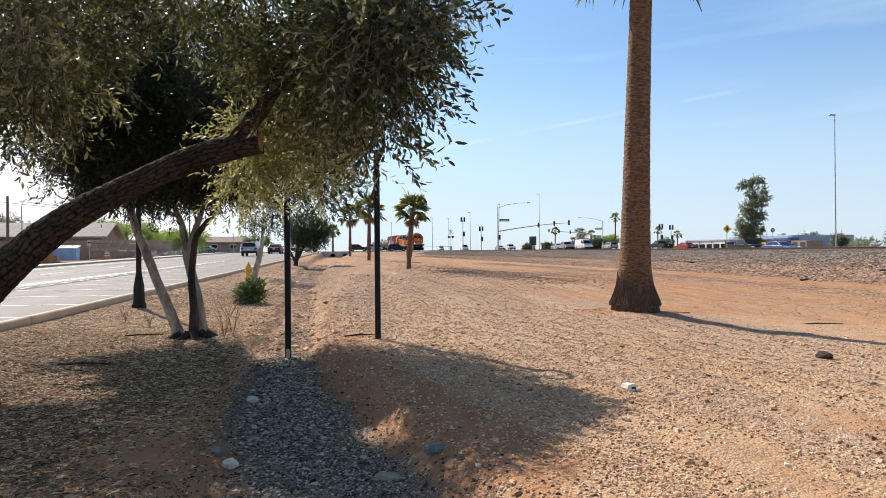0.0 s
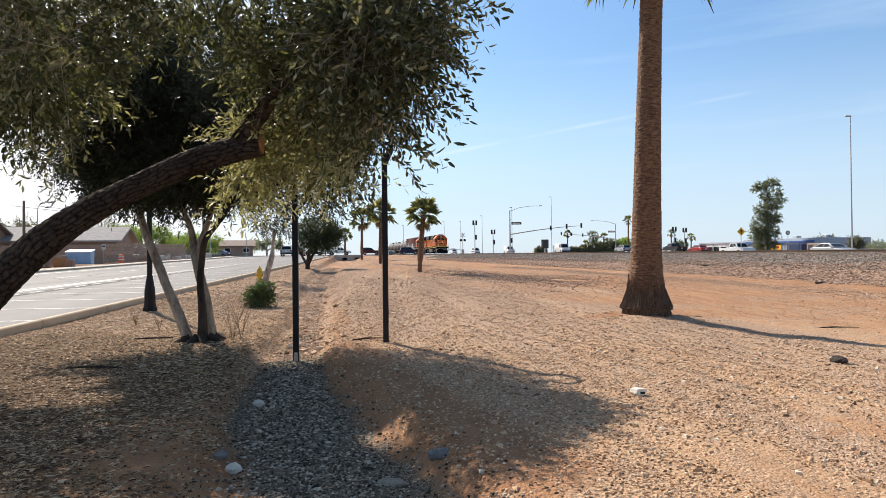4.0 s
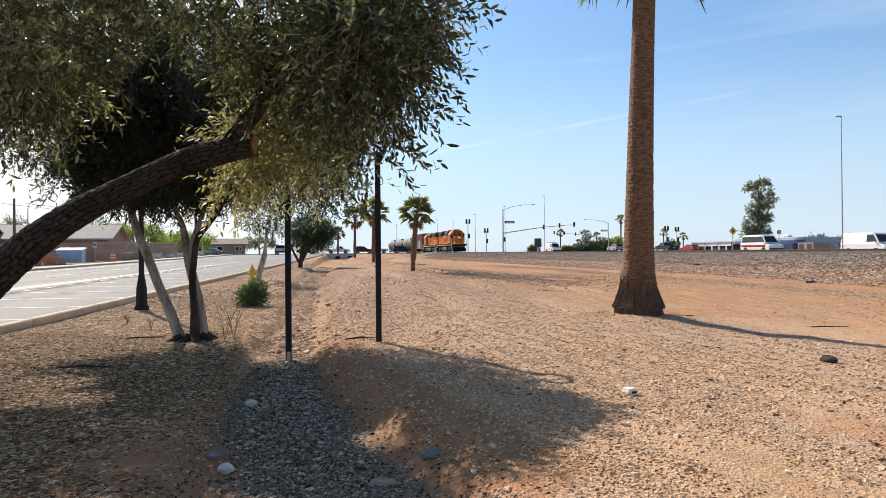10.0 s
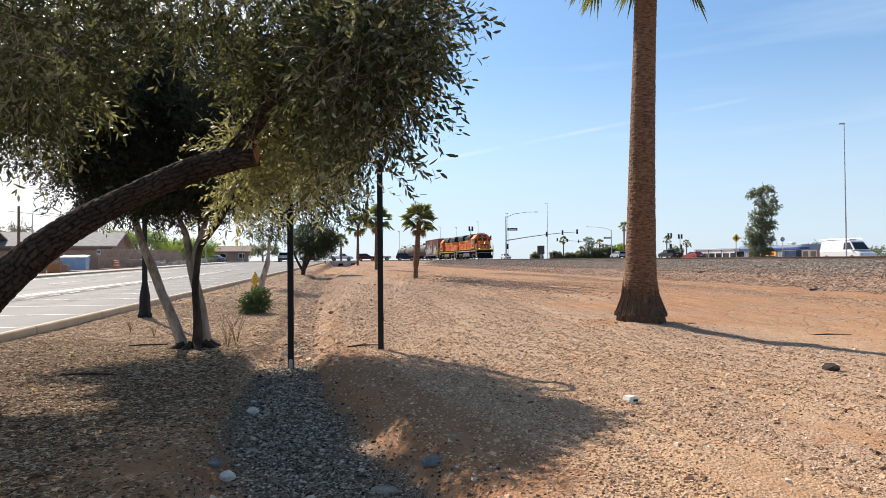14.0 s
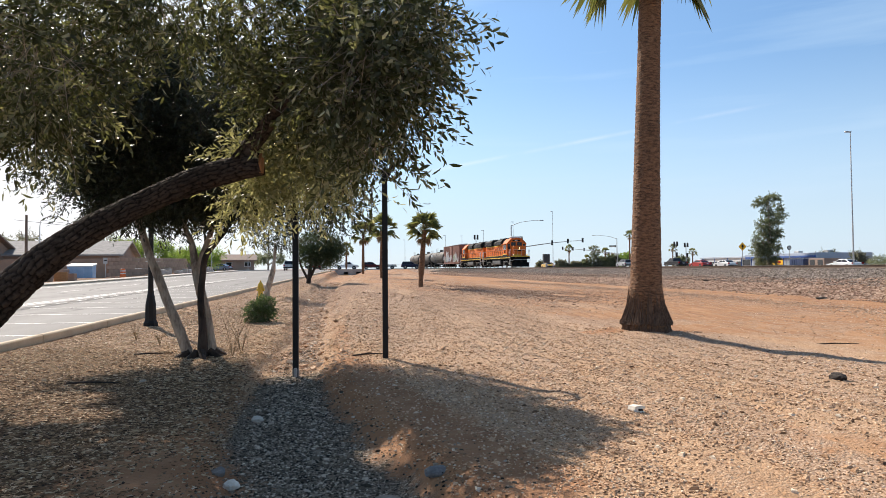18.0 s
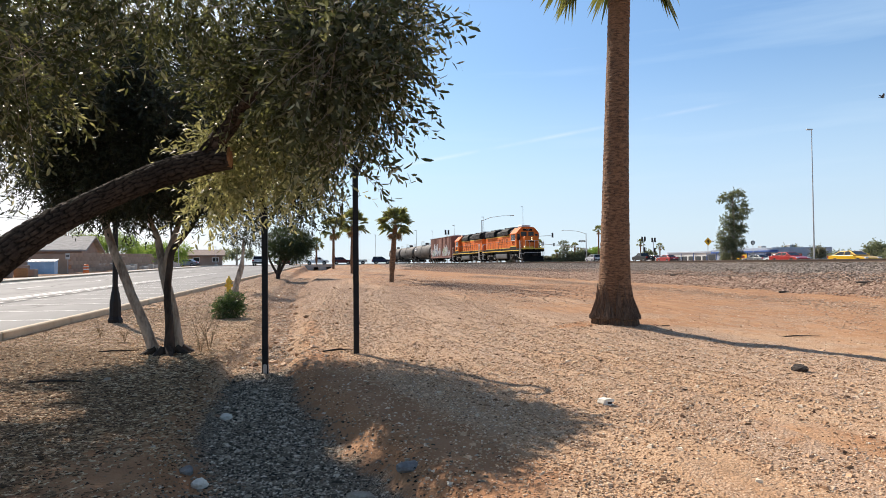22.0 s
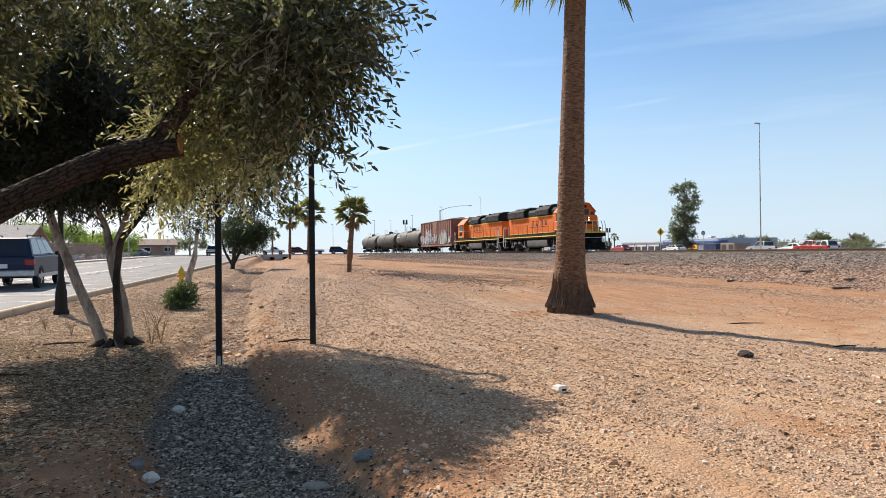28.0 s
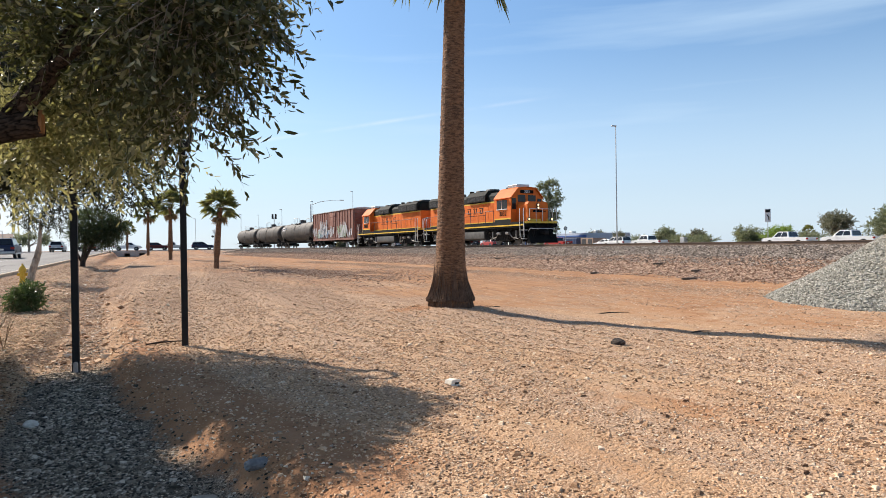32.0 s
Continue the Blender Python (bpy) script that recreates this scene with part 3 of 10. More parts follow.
# ---- mesh helpers ----
class Shape:
    """Collects vertices and faces of one mesh."""

    def __init__(self):
        self.v, self.f = [], []

    def add(self, verts, faces):
        o = len(self.v)
        self.v.extend(verts)
        self.f.extend([tuple(i + o for i in q) for q in faces])
        return self

    def box(self, x0, y0, z0, x1, y1, z1, bev=0.0, m=None):
        """A box between two corners, with chamfered edges where bev is given."""
        if bev <= 0:
            vs = [(x, y, z) for z in (z0, z1) for y in (y0, y1) for x in (x0, x1)]
            fs = [(0, 2, 3, 1), (4, 5, 7, 6), (0, 1, 5, 4), (2, 6, 7, 3), (0, 4, 6, 2), (1, 3, 7, 5)]
        else:
            b = min(bev, 0.45 * min(abs(x1 - x0), abs(y1 - y0), abs(z1 - z0)))
            lo, hi = (x0, y0, z0), (x1, y1, z1)
            vs, index = [], {}
            for sx in (0, 1):
                for sy in (0, 1):
                    for sz in (0, 1):
                        s = (sx, sy, sz)
                        for axis in range(3):
                            p = [(hi[k] - b if s[k] else lo[k] + b) for k in range(3)]
                            p[axis] = hi[axis] if s[axis] else lo[axis]
                            index[(s, axis)] = len(vs)
                            vs.append(tuple(p))
            fs = []
            for axis in range(3):
                a, c = (axis + 1) % 3, (axis + 2) % 3
                for side in (0, 1):
                    q = []
                    for u, w in ((0, 0), (1, 0), (1, 1), (0, 1)):
                        s = [0, 0, 0]
                        s[axis], s[a], s[c] = side, u, w
                        q.append(index[(tuple(s), axis)])
                    fs.append(tuple(q if side else q[::-1]))
                for u in (0, 1):
                    for w in (0, 1):
                        s0, s1 = [0, 0, 0], [0, 0, 0]
                        s0[axis], s0[a], s0[c] = 0, u, w
                        s1[axis], s1[a], s1[c] = 1, u, w
                        q = (index[(tuple(s0), a)], index[(tuple(s1), a)], index[(tuple(s1), c)], index[(tuple(s0), c)])
                        fs.append(q if (u + w) % 2 == 0 else q[::-1])
            for s in [(i, j, k) for i in (0, 1) for j in (0, 1) for k in (0, 1)]:
                q = (index[(s, 0)], index[(s, 1)], index[(s, 2)])
                fs.append(q if sum(s) % 2 == 1 else q[::-1])
        if m is not None:
            vs = [tuple(m @ Vector(p)) for p in vs]
        return self.add(vs, fs)

    def tube(self, pts, radii, n=10, caps=True, wob=0.0, rng=None):
        """A round bar along points."""
        pts = [Vector(p) for p in pts]
        if not hasattr(radii, "__len__"):
            radii = [radii] * len(pts)
        vs, fs = [], []
        side = None
        for i, p in enumerate(pts):
            d = (pts[min(i + 1, len(pts) - 1)] - pts[max(i - 1, 0)]).normalized()
            if side is None:
                side = d.cross(Vector((0, 0, 1)) if abs(d.z) < 0.9 else Vector((1, 0, 0))).normalized()
            side = (side - d * side.dot(d)).normalized()
            up = d.cross(side)
            for k in range(n):
                a = 2 * math.pi * k / n
                r = radii[i] * (1 + (wob * (rng.random() - 0.5) if wob else 0))
                vs.append(tuple(p + (side * math.cos(a) + up * math.sin(a)) * r))
        for i in range(len(pts) - 1):
            for k in range(n):
                k2 = (k + 1) % n
                fs.append((i * n + k, i * n + k2, (i + 1) * n + k2, (i + 1) * n + k))
        if caps:
            fs.append(tuple(range(n))[::-1])
            fs.append(tuple((len(pts) - 1) * n + k for k in range(n)))
        return self.add(vs, fs)

    def turned(self, profile, n=24, axis=2, at=(0, 0, 0), caps=True):
        """A profile of (radius, height) turned round an axis."""
        vs, fs = [], []
        for r, h in profile:
            for k in range(n):
                a = 2 * math.pi * k / n
                p = [0, 0, 0]
                p[(axis + 1) % 3], p[(axis + 2) % 3], p[axis] = r * math.cos(a), r * math.sin(a), h
                vs.append(tuple(p[j] + at[j] for j in range(3)))
        for i in range(len(profile) - 1):
            for k in range(n):
                k2 = (k + 1) % n
                fs.append((i * n + k, i * n + k2, (i + 1) * n + k2, (i + 1) * n + k))
        if caps:
            fs.append(tuple(range(n))[::-1])
            fs.append(tuple((len(profile) - 1) * n + k for k in range(n)))
        return self.add(vs, fs)

    def slab(self, outline, axis, a, b):
        """A flat outline (two coordinates) drawn out along an axis from a to b."""
        def at(p, h):
            q = [0, 0, 0]
            q[(axis + 1) % 3], q[(axis + 2) % 3], q[axis] = p[0], p[1], h
            return tuple(q)
        n = len(outline)
        vs = [at(p, a) for p in outline] + [at(p, b) for p in outline]
        fs = [tuple(range(n))[::-1], tuple(range(n, 2 * n))]
        fs += [(i, (i + 1) % n, n + (i + 1) % n, n + i) for i in range(n)]
        return self.add(vs, fs)

    def mesh(self, name, mat, smooth=False):
        me = bpy.data.meshes.new(name)
        me.from_pydata(self.v, [], self.f)
        me.materials.append(mat)
        if smooth:
            me.polygons.foreach_set("use_smooth", [True] * len(me.polygons))
            me.set_sharp_from_angle(angle=radians(42))
        me.update()
        return me


def part(name, shape, mat, parent=None, label="", smooth=False, at=None):
    """One mesh object, under a thing or a part where one is given."""
    data = shape if isinstance(shape, bpy.types.Mesh) else shape.mesh(name, MAT[mat] if isinstance(mat, str) else mat, smooth)
    ob = new(name, data)
    if parent is not None:
        ob.parent = parent
    if at is not None:
        ob.matrix_basis = at
    if label:
        ob["label"] = label
    return ob


def thing(name, m, label, category, group=""):
    ob = new(name)
    ob.empty_display_size = 0.2
    ob.matrix_basis = m
    return tagged(ob, label, category, group)


def bulk(name, verts, faces, mat, smooth=False):
    """A large mesh straight from arrays; faces is an (n, 3) or (n, 4) array."""
    me = bpy.data.meshes.new(name)
    verts = np.asarray(verts, dtype=np.float32)
    faces = np.asarray(faces, dtype=np.int32)
    k = faces.shape[1]
    me.vertices.add(len(verts))
    me.vertices.foreach_set("co", verts.ravel())
    me.loops.add(faces.size)
    me.loops.foreach_set("vertex_index", faces.ravel())
    me.polygons.add(len(faces))
    me.polygons.foreach_set("loop_start", np.arange(0, faces.size, k, dtype=np.int32))
    me.polygons.foreach_set("use_smooth", np.full(len(faces), smooth))
    me.materials.append(MAT[mat] if isinstance(mat, str) else mat)
    me.update(calc_edges=True)
    return me


# smooth random field, for the ground and the scatter
FIELD = np.random.RandomState(7).rand(64, 64)


def field(x, y):
    xi, yi = np.floor(x).astype(int), np.floor(y).astype(int)
    fx, fy = x - xi, y - yi
    fx, fy = fx * fx * (3 - 2 * fx), fy * fy * (3 - 2 * fy)
    a, b = FIELD[xi % 64, yi % 64], FIELD[(xi + 1) % 64, yi % 64]
    c, d = FIELD[xi % 64, (yi + 1) % 64], FIELD[(xi + 1) % 64, (yi + 1) % 64]
    return (a * (1 - fx) + b * fx) * (1 - fy) + (c * (1 - fx) + d * fx) * fy


def rough_field(x, y, octaves=4):
    s, a = 0.0, 0.5
    for i in range(octaves):
        s = s + a * (field(x * 2 ** i + 13.7 * i, y * 2 ** i + 5.1 * i) - 0.5)
        a *= 0.5
    return s


def step(a, b, x):
    t = np.clip((x - a) / (b - a), 0, 1)
    return t * t * (3 - 2 * t)

# ---- lie of the land ----
TRACK_X0, TRACK_SLOPE = 29.97, -0.0835      # the track's centre line: x = X0 + SLOPE * y
TRACK_YAW = math.degrees(math.atan(0.0835))
RAIL_Z = 1.50
KERB_X = -6.15
FAR_KERB_X = -21.2
DITCH_Y = (-10, 2.5, 5.5, 8.7, 10.5, 13.7, 27, 46, 74, 108)
DITCH_X = (0.3, 0.05, -0.35, -0.9, -1.1, -1.2, -2.1, -2.9, -3.3, -3.6)
DITCH_HALF = (0.95, 0.95, 0.85, 0.52, 0.42, 0.36, 0.5, 0.8, 1.5, 2.3)
DITCH_DEEP = (0.24, 0.26, 0.27, 0.27, 0.25, 0.19, 0.19, 0.22, 0.45, 0.95)


def track_x(y):
    return TRACK_X0 + TRACK_SLOPE * y


def highway_x(y):
    return 29.3 - 0.068 * y


def land(x, y, fine=True):
    """Height of the ground."""
    x, y = np.asarray(x, float), np.asarray(y, float)
    s = 1 - 0.8 * step(2.5, 12, x)
    far = step(85, 135, y)
    low = far * (1 - step(3, 8, x) * (1 - step(150, 157, y)))
    z = 0.012 * np.clip(y, 0, 110) * (s + (1 - s) * low)
    # the verge lies a little lower close by, and the open ground falls off gently away from the wash
    z = z - 0.05 * (1 - step(14, 40, y)) * step(-5.6, -4.2, x)
    open_side = step(-0.3, 0.9, x) * (1 - step(11, 26, y))
    z = z + (0.055 - 0.025 * np.clip(x - 2.5, 0, 7) - z) * open_side
    # the wash
    d = np.abs(x - np.interp(y, DITCH_Y, DITCH_X) + (0.28 + 0.5 * step(10, 14, y)) * rough_field(y * 0.9, x * 0 + 3.3, 3) + 0.3 * step(10, 13, y) * rough_field(x * 2.2, y * 1.4, 3))
    half, deep = np.interp(y, DITCH_Y, DITCH_HALF), np.interp(y, DITCH_Y, DITCH_DEEP)
    z = z - deep * (1 - step(half * 0.78, half + 0.30, d)) * (1 - step(107.9, 108.3, y))
    # a low mound round the big palm
    z = z + 0.16 * np.exp(-((x - 6.1) ** 2 + (y - 13.6) ** 2) / 2.0)
    z = z + 0.07 * np.exp(-((x - 5.2) / 0.4) ** 2 - ((y - 14.35) / 0.35) ** 2) + 0.05 * np.exp(-((x - 6.85) / 0.25) ** 2 - ((y - 13.8) / 0.3) ** 2)
    # railway bank
    u = x - track_x(y)
    bank = np.interp(u, (-9.6, -8.6, -7.4, -6.0, -2.5, -2.2, 2.2, 2.6, 5.5, 9), (0, 0.07, 0.22, 0.45, 1.0, 1.02, 1.02, 1.0, 0.55, 0.5))
    z = z * (1 - bank) + 1.29 * bank
    z = np.where(u > 9, 0.72 + (1.25 - 0.72) * far, z)
    # bed of the street
    z = np.where((x < KERB_X - 0.1) & (x > FAR_KERB_X - 0.1), z - 0.16, z)
    if fine:
        near = 1 - step(40, 90, np.hypot(x, y))
        onroad = (x < KERB_X + 0.05) | (u > 9)
        w = np.where(onroad, 0.0, near)
        z = z + w * (0.045 * rough_field(x * 0.55, y * 0.4, 3) + 0.042 * rough_field(x * 3.1, y * 2.3, 3))
        ruts = step(1.2, 2.5, x) * (1 - step(11, 14, x))
        z = z + w * ruts * (0.008 * np.sin((x + 0.05 * y + 0.5 * rough_field(x * 0 + 1.0, y * 0.2, 2)) * 5.2) + 0.012 * np.sin((x + 0.20 * y + 0.35 * rough_field(x * 0.5, y * 0.25, 2)) * 13.0))
        z = z + np.where((u > -9) & (u < -2.3), near * 0.10 * rough_field(x * 1.7, y * 1.7, 4), 0)
    return z


def ground_at(x, y):
    return float(land(np.array([x]), np.array([y]))[0])


def graded(spans):
    out = []
    for a, b, s in spans:
        out.extend(np.arange(a, b, s))
    out.append(spans[-1][1])
    return np.array(out)


def build_ground():
    xs = graded([(-1500, -200, 130), (-200, -60, 14), (-60, -22, 3.8), (-22, -8, 1.0), (-8, -5, 0.12), (-5, 5, 0.075), (5, 14, 0.14), (14, 26, 0.25), (26, 45, 0.8), (45, 100, 5), (100, 260, 20), (260, 1600, 134)])
    ys = graded([(-300, -40, 26), (-40, -4, 2.0), (-4, 2.5, 0.25), (2.5, 13, 0.075), (13, 24, 0.14), (24, 50, 0.4), (50, 100, 1.0), (100, 260, 8), (260, 3000, 137)])
    X, Y = np.meshgrid(xs, ys)
    Z = land(X, Y)
    nx, ny = len(xs), len(ys)
    i = np.arange(nx * ny).reshape(ny, nx)
    faces = np.stack([i[:-1, :-1], i[:-1, 1:], i[1:, 1:], i[1:, :-1]], -1).reshape(-1, 4)
    me = bulk("ground", np.stack([X, Y, Z], -1).reshape(-1, 3), faces, "ground", True)
    u = X - track_x(Y)
    d = X - np.interp(Y, DITCH_Y, DITCH_X)
    half = np.interp(Y, DITCH_Y, DITCH_HALF)
    wob = rough_field(X * 0.7, Y * 0.5, 3)
    # litter zone: leaf mould plus painted tree shade, fading beyond the olive
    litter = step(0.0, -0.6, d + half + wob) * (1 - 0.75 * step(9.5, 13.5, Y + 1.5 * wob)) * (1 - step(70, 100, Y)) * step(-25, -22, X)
    grey = (1 - step(half * 0.8, half * 1.25, np.abs(d))) * (1 - step(10.0, 11.6, Y)) + 0.3 * np.clip(0.5 + 2.2 * wob, 0, 1) * (1 - step(half * 0.5, half, np.abs(d))) * step(11, 14, Y) * (1 - step(30, 45, Y))
    wide = rough_field(X * 0.22, Y * 0.12, 3)
    grey = grey + 0.5 * np.clip(0.5 + 2.4 * rough_field(X * 0.25 + 7, Y * 0.10, 4), 0, 1) * np.exp(-((u + 12.3 + 5.0 * wide) / 2.4) ** 2) * step(12, 20, Y)
    patch = np.clip(0.5 + 2.4 * rough_field(X * 0.3, Y * 0.09, 4), 0, 1)
    clay = 0.85 * patch * np.exp(-((u + 9.4 + 2.4 * wide + 0.8 * wob) / 1.5) ** 2) + 0.55 * (1 - patch) * np.exp(-((u + 14.0 + 6.0 * wide) / 3.0) ** 2) + 0.6 * step(6.5, 10, X + 0.25 * (Y - 9) + 3 * wide) * step(7.5, 10, Y) * (1 - step(-12, -9, u)) * np.clip(0.6 + 1.6 * rough_field(X * 0.25 + 3, Y * 0.5, 4), 0, 1) + 0.5 * np.exp(-((X - 4.2 + wob) / 0.5) ** 2 - ((Y - 5.2) / 1.2) ** 2)
    clay = clay + 0.95 * np.exp(-((u + 9.3 + 0.9 * wob + 0.6 * wide) / 0.6) ** 2) * np.clip(0.75 + 1.2 * wob, 0, 1)
    clay = clay + 0.25 * np.exp(-((X + 1.65) / 0.55) ** 2 - ((Y - 5.3) / 1.0) ** 2) + 0.45 * np.exp(-((d - half - 0.35) / 0.25) ** 2) * (1 - step(14, 20, Y))
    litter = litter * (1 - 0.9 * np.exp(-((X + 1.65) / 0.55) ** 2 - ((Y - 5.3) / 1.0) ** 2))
    bare = 1.2 * np.exp(-((X + 1.5) / 0.58) ** 2 - ((Y - 5.3) / 0.9) ** 2) + 0.95 * np.exp(-((d - half - 0.42) / 0.5) ** 2) * step(3.8, 4.6, Y) * (1 - step(9, 13, Y)) + 0.35 * np.exp(-((d + half + 0.25) / 0.35) ** 2) * (1 - step(9, 12, Y))
    bare = bare + 0.95 * np.exp(-((X - 5.25) / 0.6) ** 2 - ((Y - 14.3) / 0.55) ** 2) + 0.7 * np.exp(-((X - 6.9) / 0.35) ** 2 - ((Y - 13.9) / 0.4) ** 2)
    bal = step(-5.6, -3.6, u + 1.6 * wob) * (1 - step(6, 8, u))
    red = step(-9.2, -7.6, u + 1.6 * wob) * (1 - step(6, 8, u))
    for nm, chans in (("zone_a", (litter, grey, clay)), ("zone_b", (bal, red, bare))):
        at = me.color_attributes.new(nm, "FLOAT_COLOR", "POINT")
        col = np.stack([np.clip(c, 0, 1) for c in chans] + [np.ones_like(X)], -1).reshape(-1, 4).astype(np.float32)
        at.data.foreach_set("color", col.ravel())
    return tagged(new("ground", me), "pale tan desert dirt with gravel, wheel ruts and a shallow wash", "ground", kind="structure")


build_ground()

# small stones as pieces of a few faces each
FLAT_V = np.array([(-.62, -.5, .6), (.7, -.35, .6), (-.05, .72, .6), (-1.05, -.85, -.5), (1.15, -.6, -.5), (-.1, 1.2, -.5)], float)
FLAT_F = np.array([(0, 1, 2), (0, 3, 4), (0, 4, 1), (1, 4, 5), (1, 5, 2), (2, 5, 3), (2, 3, 0)])
STONE_V = np.array([(1, 0, 0), (-1, 0, 0), (0, 1, 0), (0, -1, 0), (0, 0, 1), (0, 0, -1)], float)
STONE_F = np.array([(0, 2, 4), (2, 1, 4), (1, 3, 4), (3, 0, 4), (2, 0, 5), (1, 2, 5), (3, 1, 5), (0, 3, 5)])
CUBE_V = np.array([(x, y, z) for z in (-.7, .7) for y in (-.8, .8) for x in (-.8, .8)], float)
CUBE_F = np.array([(0, 2, 3), (0, 3, 1), (4, 5, 7), (4, 7, 6), (0, 1, 5), (0, 5, 4), (2, 6, 7), (2, 7, 3), (0, 4, 6), (0, 6, 2), (1, 3, 7), (1, 7, 5)])


def scatter(name, x, y, z, size, mat, rng, flat=0.6, long=1.0, jag=0.35, cubes=False, sink=0.2, flats=False):
    """Many loose stones or chips in one mesh."""
    base_v, base_f = (FLAT_V, FLAT_F) if flats else ((CUBE_V, CUBE_F) if cubes else (STONE_V, STONE_F))
    n, k = len(x), len(base_v)
    v = np.repeat(base_v[None], n, 0) * (1 + jag * (rng.rand(n, k, 3) - 0.5) * 2)
    v[:, :, 0] *= long * (0.8 + 0.5 * rng.rand(n, 1))
    v[:, :, 2] *= flat
    tilt = (rng.rand(n, 1) - 0.5) * (0.5 if flats else 1.1)
    c, s = np.cos(tilt), np.sin(tilt)
    v[:, :, 1], v[:, :, 2] = v[:, :, 1] * c - v[:, :, 2] * s, v[:, :, 1] * s + v[:, :, 2] * c
    a = rng.rand(n, 1) * 6.283
    c, s = np.cos(a), np.sin(a)
    v[:, :, 0], v[:, :, 1] = v[:, :, 0] * c - v[:, :, 1] * s, v[:, :, 0] * s + v[:, :, 1] * c
    v *= size[:, None, None]
    v[:, :, 0] += x[:, None]
    v[:, :, 1] += y[:, None]
    v[:, :, 2] += (z + size * flat * (1 - sink) * 0.7)[:, None]
    f = base_f[None] + (np.arange(n) * k)[:, None, None]
    return bulk(name, v.reshape(-1, 3), f.reshape(-1, 3), mat)

# ---- street, kerbs, track ----
def street_z(y):
    return 0.012 * min(max(y, 0.0), 110.0)


def strip(name, x0, x1, ys, z_of, mat, label, category, thick=0.12, lift=0.0):
    """A paved strip between two x lines that follows the grade."""
    sh = Shape()
    n = len(ys)
    vs = []
    for y in ys:
        z = z_of(y) + lift
        vs += [(x0, y, z), (x1, y, z), (x1, y, z - thick), (x0, y, z - thick)]
    fs = []
    for i in range(n - 1):
        a, b = i * 4, i * 4 + 4
        fs += [(a, a + 1, b + 1, b), (a + 1, a + 2, b + 2, b + 1), (a + 2, a + 3, b + 3, b + 2), (a + 3, a, b, b + 3)]
    fs += [(0, 3, 2, 1), ((n - 1) * 4, (n - 1) * 4 + 1, (n - 1) * 4 + 2, (n - 1) * 4 + 3)]
    sh.add(vs, fs)
    return tagged(part(name, sh, mat), label, category, kind="structure")


road_ys = [-60 + 5 * i for i in range(44)]
strip("road", FAR_KERB_X, KERB_X - 0.15, road_ys, street_z, "asphalt", "sun-bleached grey asphalt street with worn white markings", "road")
strip("cross_street", -80, 120, [158, 176], lambda y: 1.42, "asphalt", "grey asphalt cross street over the railway", "road", thick=0.2)
# highway beyond the track, parallel to it
hw = Shape()
for a, b in ((21.0, 33.2), (35.5, 46.0)):
    vs, fs = [], []
    for y in range(-840, 701, 20):
        z = 0.78 + 0.55 * float(step(85, 135, np.array(float(y))))
        vs += [(highway_x(y) + a, y, z), (highway_x(y) + b, y, z), (highway_x(y) + b, y, z - 0.15), (highway_x(y) + a, y, z - 0.15)]
    for i in range(77):
        p, q = i * 4, i * 4 + 4
        fs += [(p, p + 1, q + 1, q), (p + 1, p + 2, q + 2, q + 1), (p + 3, p, q, q + 3)]
    hw.add(vs, fs)
tagged(part("highway", hw, "asphalt"), "grey divided highway beyond the railway bank", "road", kind="structure")

# kerb in cast lengths with joints
def kerb_run(name, x0, x1, y0, y1, high, label):
    owner = thing(name, pose(0, 0, 0), label, "kerb")
    owner["kind"] = "structure"
    length = 3.05
    seg = Shape()
    seg.box(0, 0.008, -0.30, x1 - x0, length - 0.008, high, 0.022)
    me = seg.mesh("kerb_stone", MAT["kerb"])
    y = y0
    while y < y1:
        pitch = math.degrees(math.atan2(street_z(y + length) - street_z(y), length))
        ob = new("kerb_stone", me)
        ob.parent = owner
        ob.matrix_basis = pose(x0, y, street_z(y), pitch, 0, 0)
        y += length
    return owner


kerb_run("kerb", KERB_X - 0.15, KERB_X, -20, 100, 0.155, "tan concrete kerb beside the gravel verge")
kerb_run("far_kerb", FAR_KERB_X - 0.15, FAR_KERB_X, -10, 100, 0.14, "tan concrete kerb along the far side of the street")
strip("pavement", FAR_KERB_X - 1.75, FAR_KERB_X - 0.15, road_ys, street_z, "concrete", "pale concrete pavement along the houses", "pavement", lift=0.13, thick=0.3)

# worn markings: a lane line, stall lines and edge bands


def mark(x0, y0, x1, y1):
    sh = Shape()
    z0, z1 = street_z(y0), street_z(y1)
    sh.add([(x0, y0, z0 + 0.006), (x1, y0, z0 + 0.006), (x1, y1, z1 + 0.006), (x0, y1, z1 + 0.006)], [(0, 1, 2, 3)])
    return sh


markings = thing("road_marking", pose(0, 0, 0), "worn white lane lines and stall lines painted on the street", "road marking")
markings["kind"] = "structure"
for x in (-11.42, -11.78):
    part("lane_line", mark(x - 0.06, -20, x + 0.06, 64), "paint_line", markings)
for i in range(40):
    part("dash", mark(-11.66, -8 + 1.7 * i, -11.54, -7.1 + 1.7 * i), "paint_line", markings)
for i in range(13):
    part("stall_line", mark(-11.3, 9.0 + 2.9 * i, -6.9, 9.1 + 2.9 * i), "paint_line", markings)
for i in range(12):
    part("lane_dash", mark(-16.2, 0 + 9 * i, -16.08, 3 + 9 * i), "paint_line", markings)
for x in (-18.4,):
    part("edge_line", mark(x - 0.07, -20, x + 0.07, 100), "paint_line", markings)

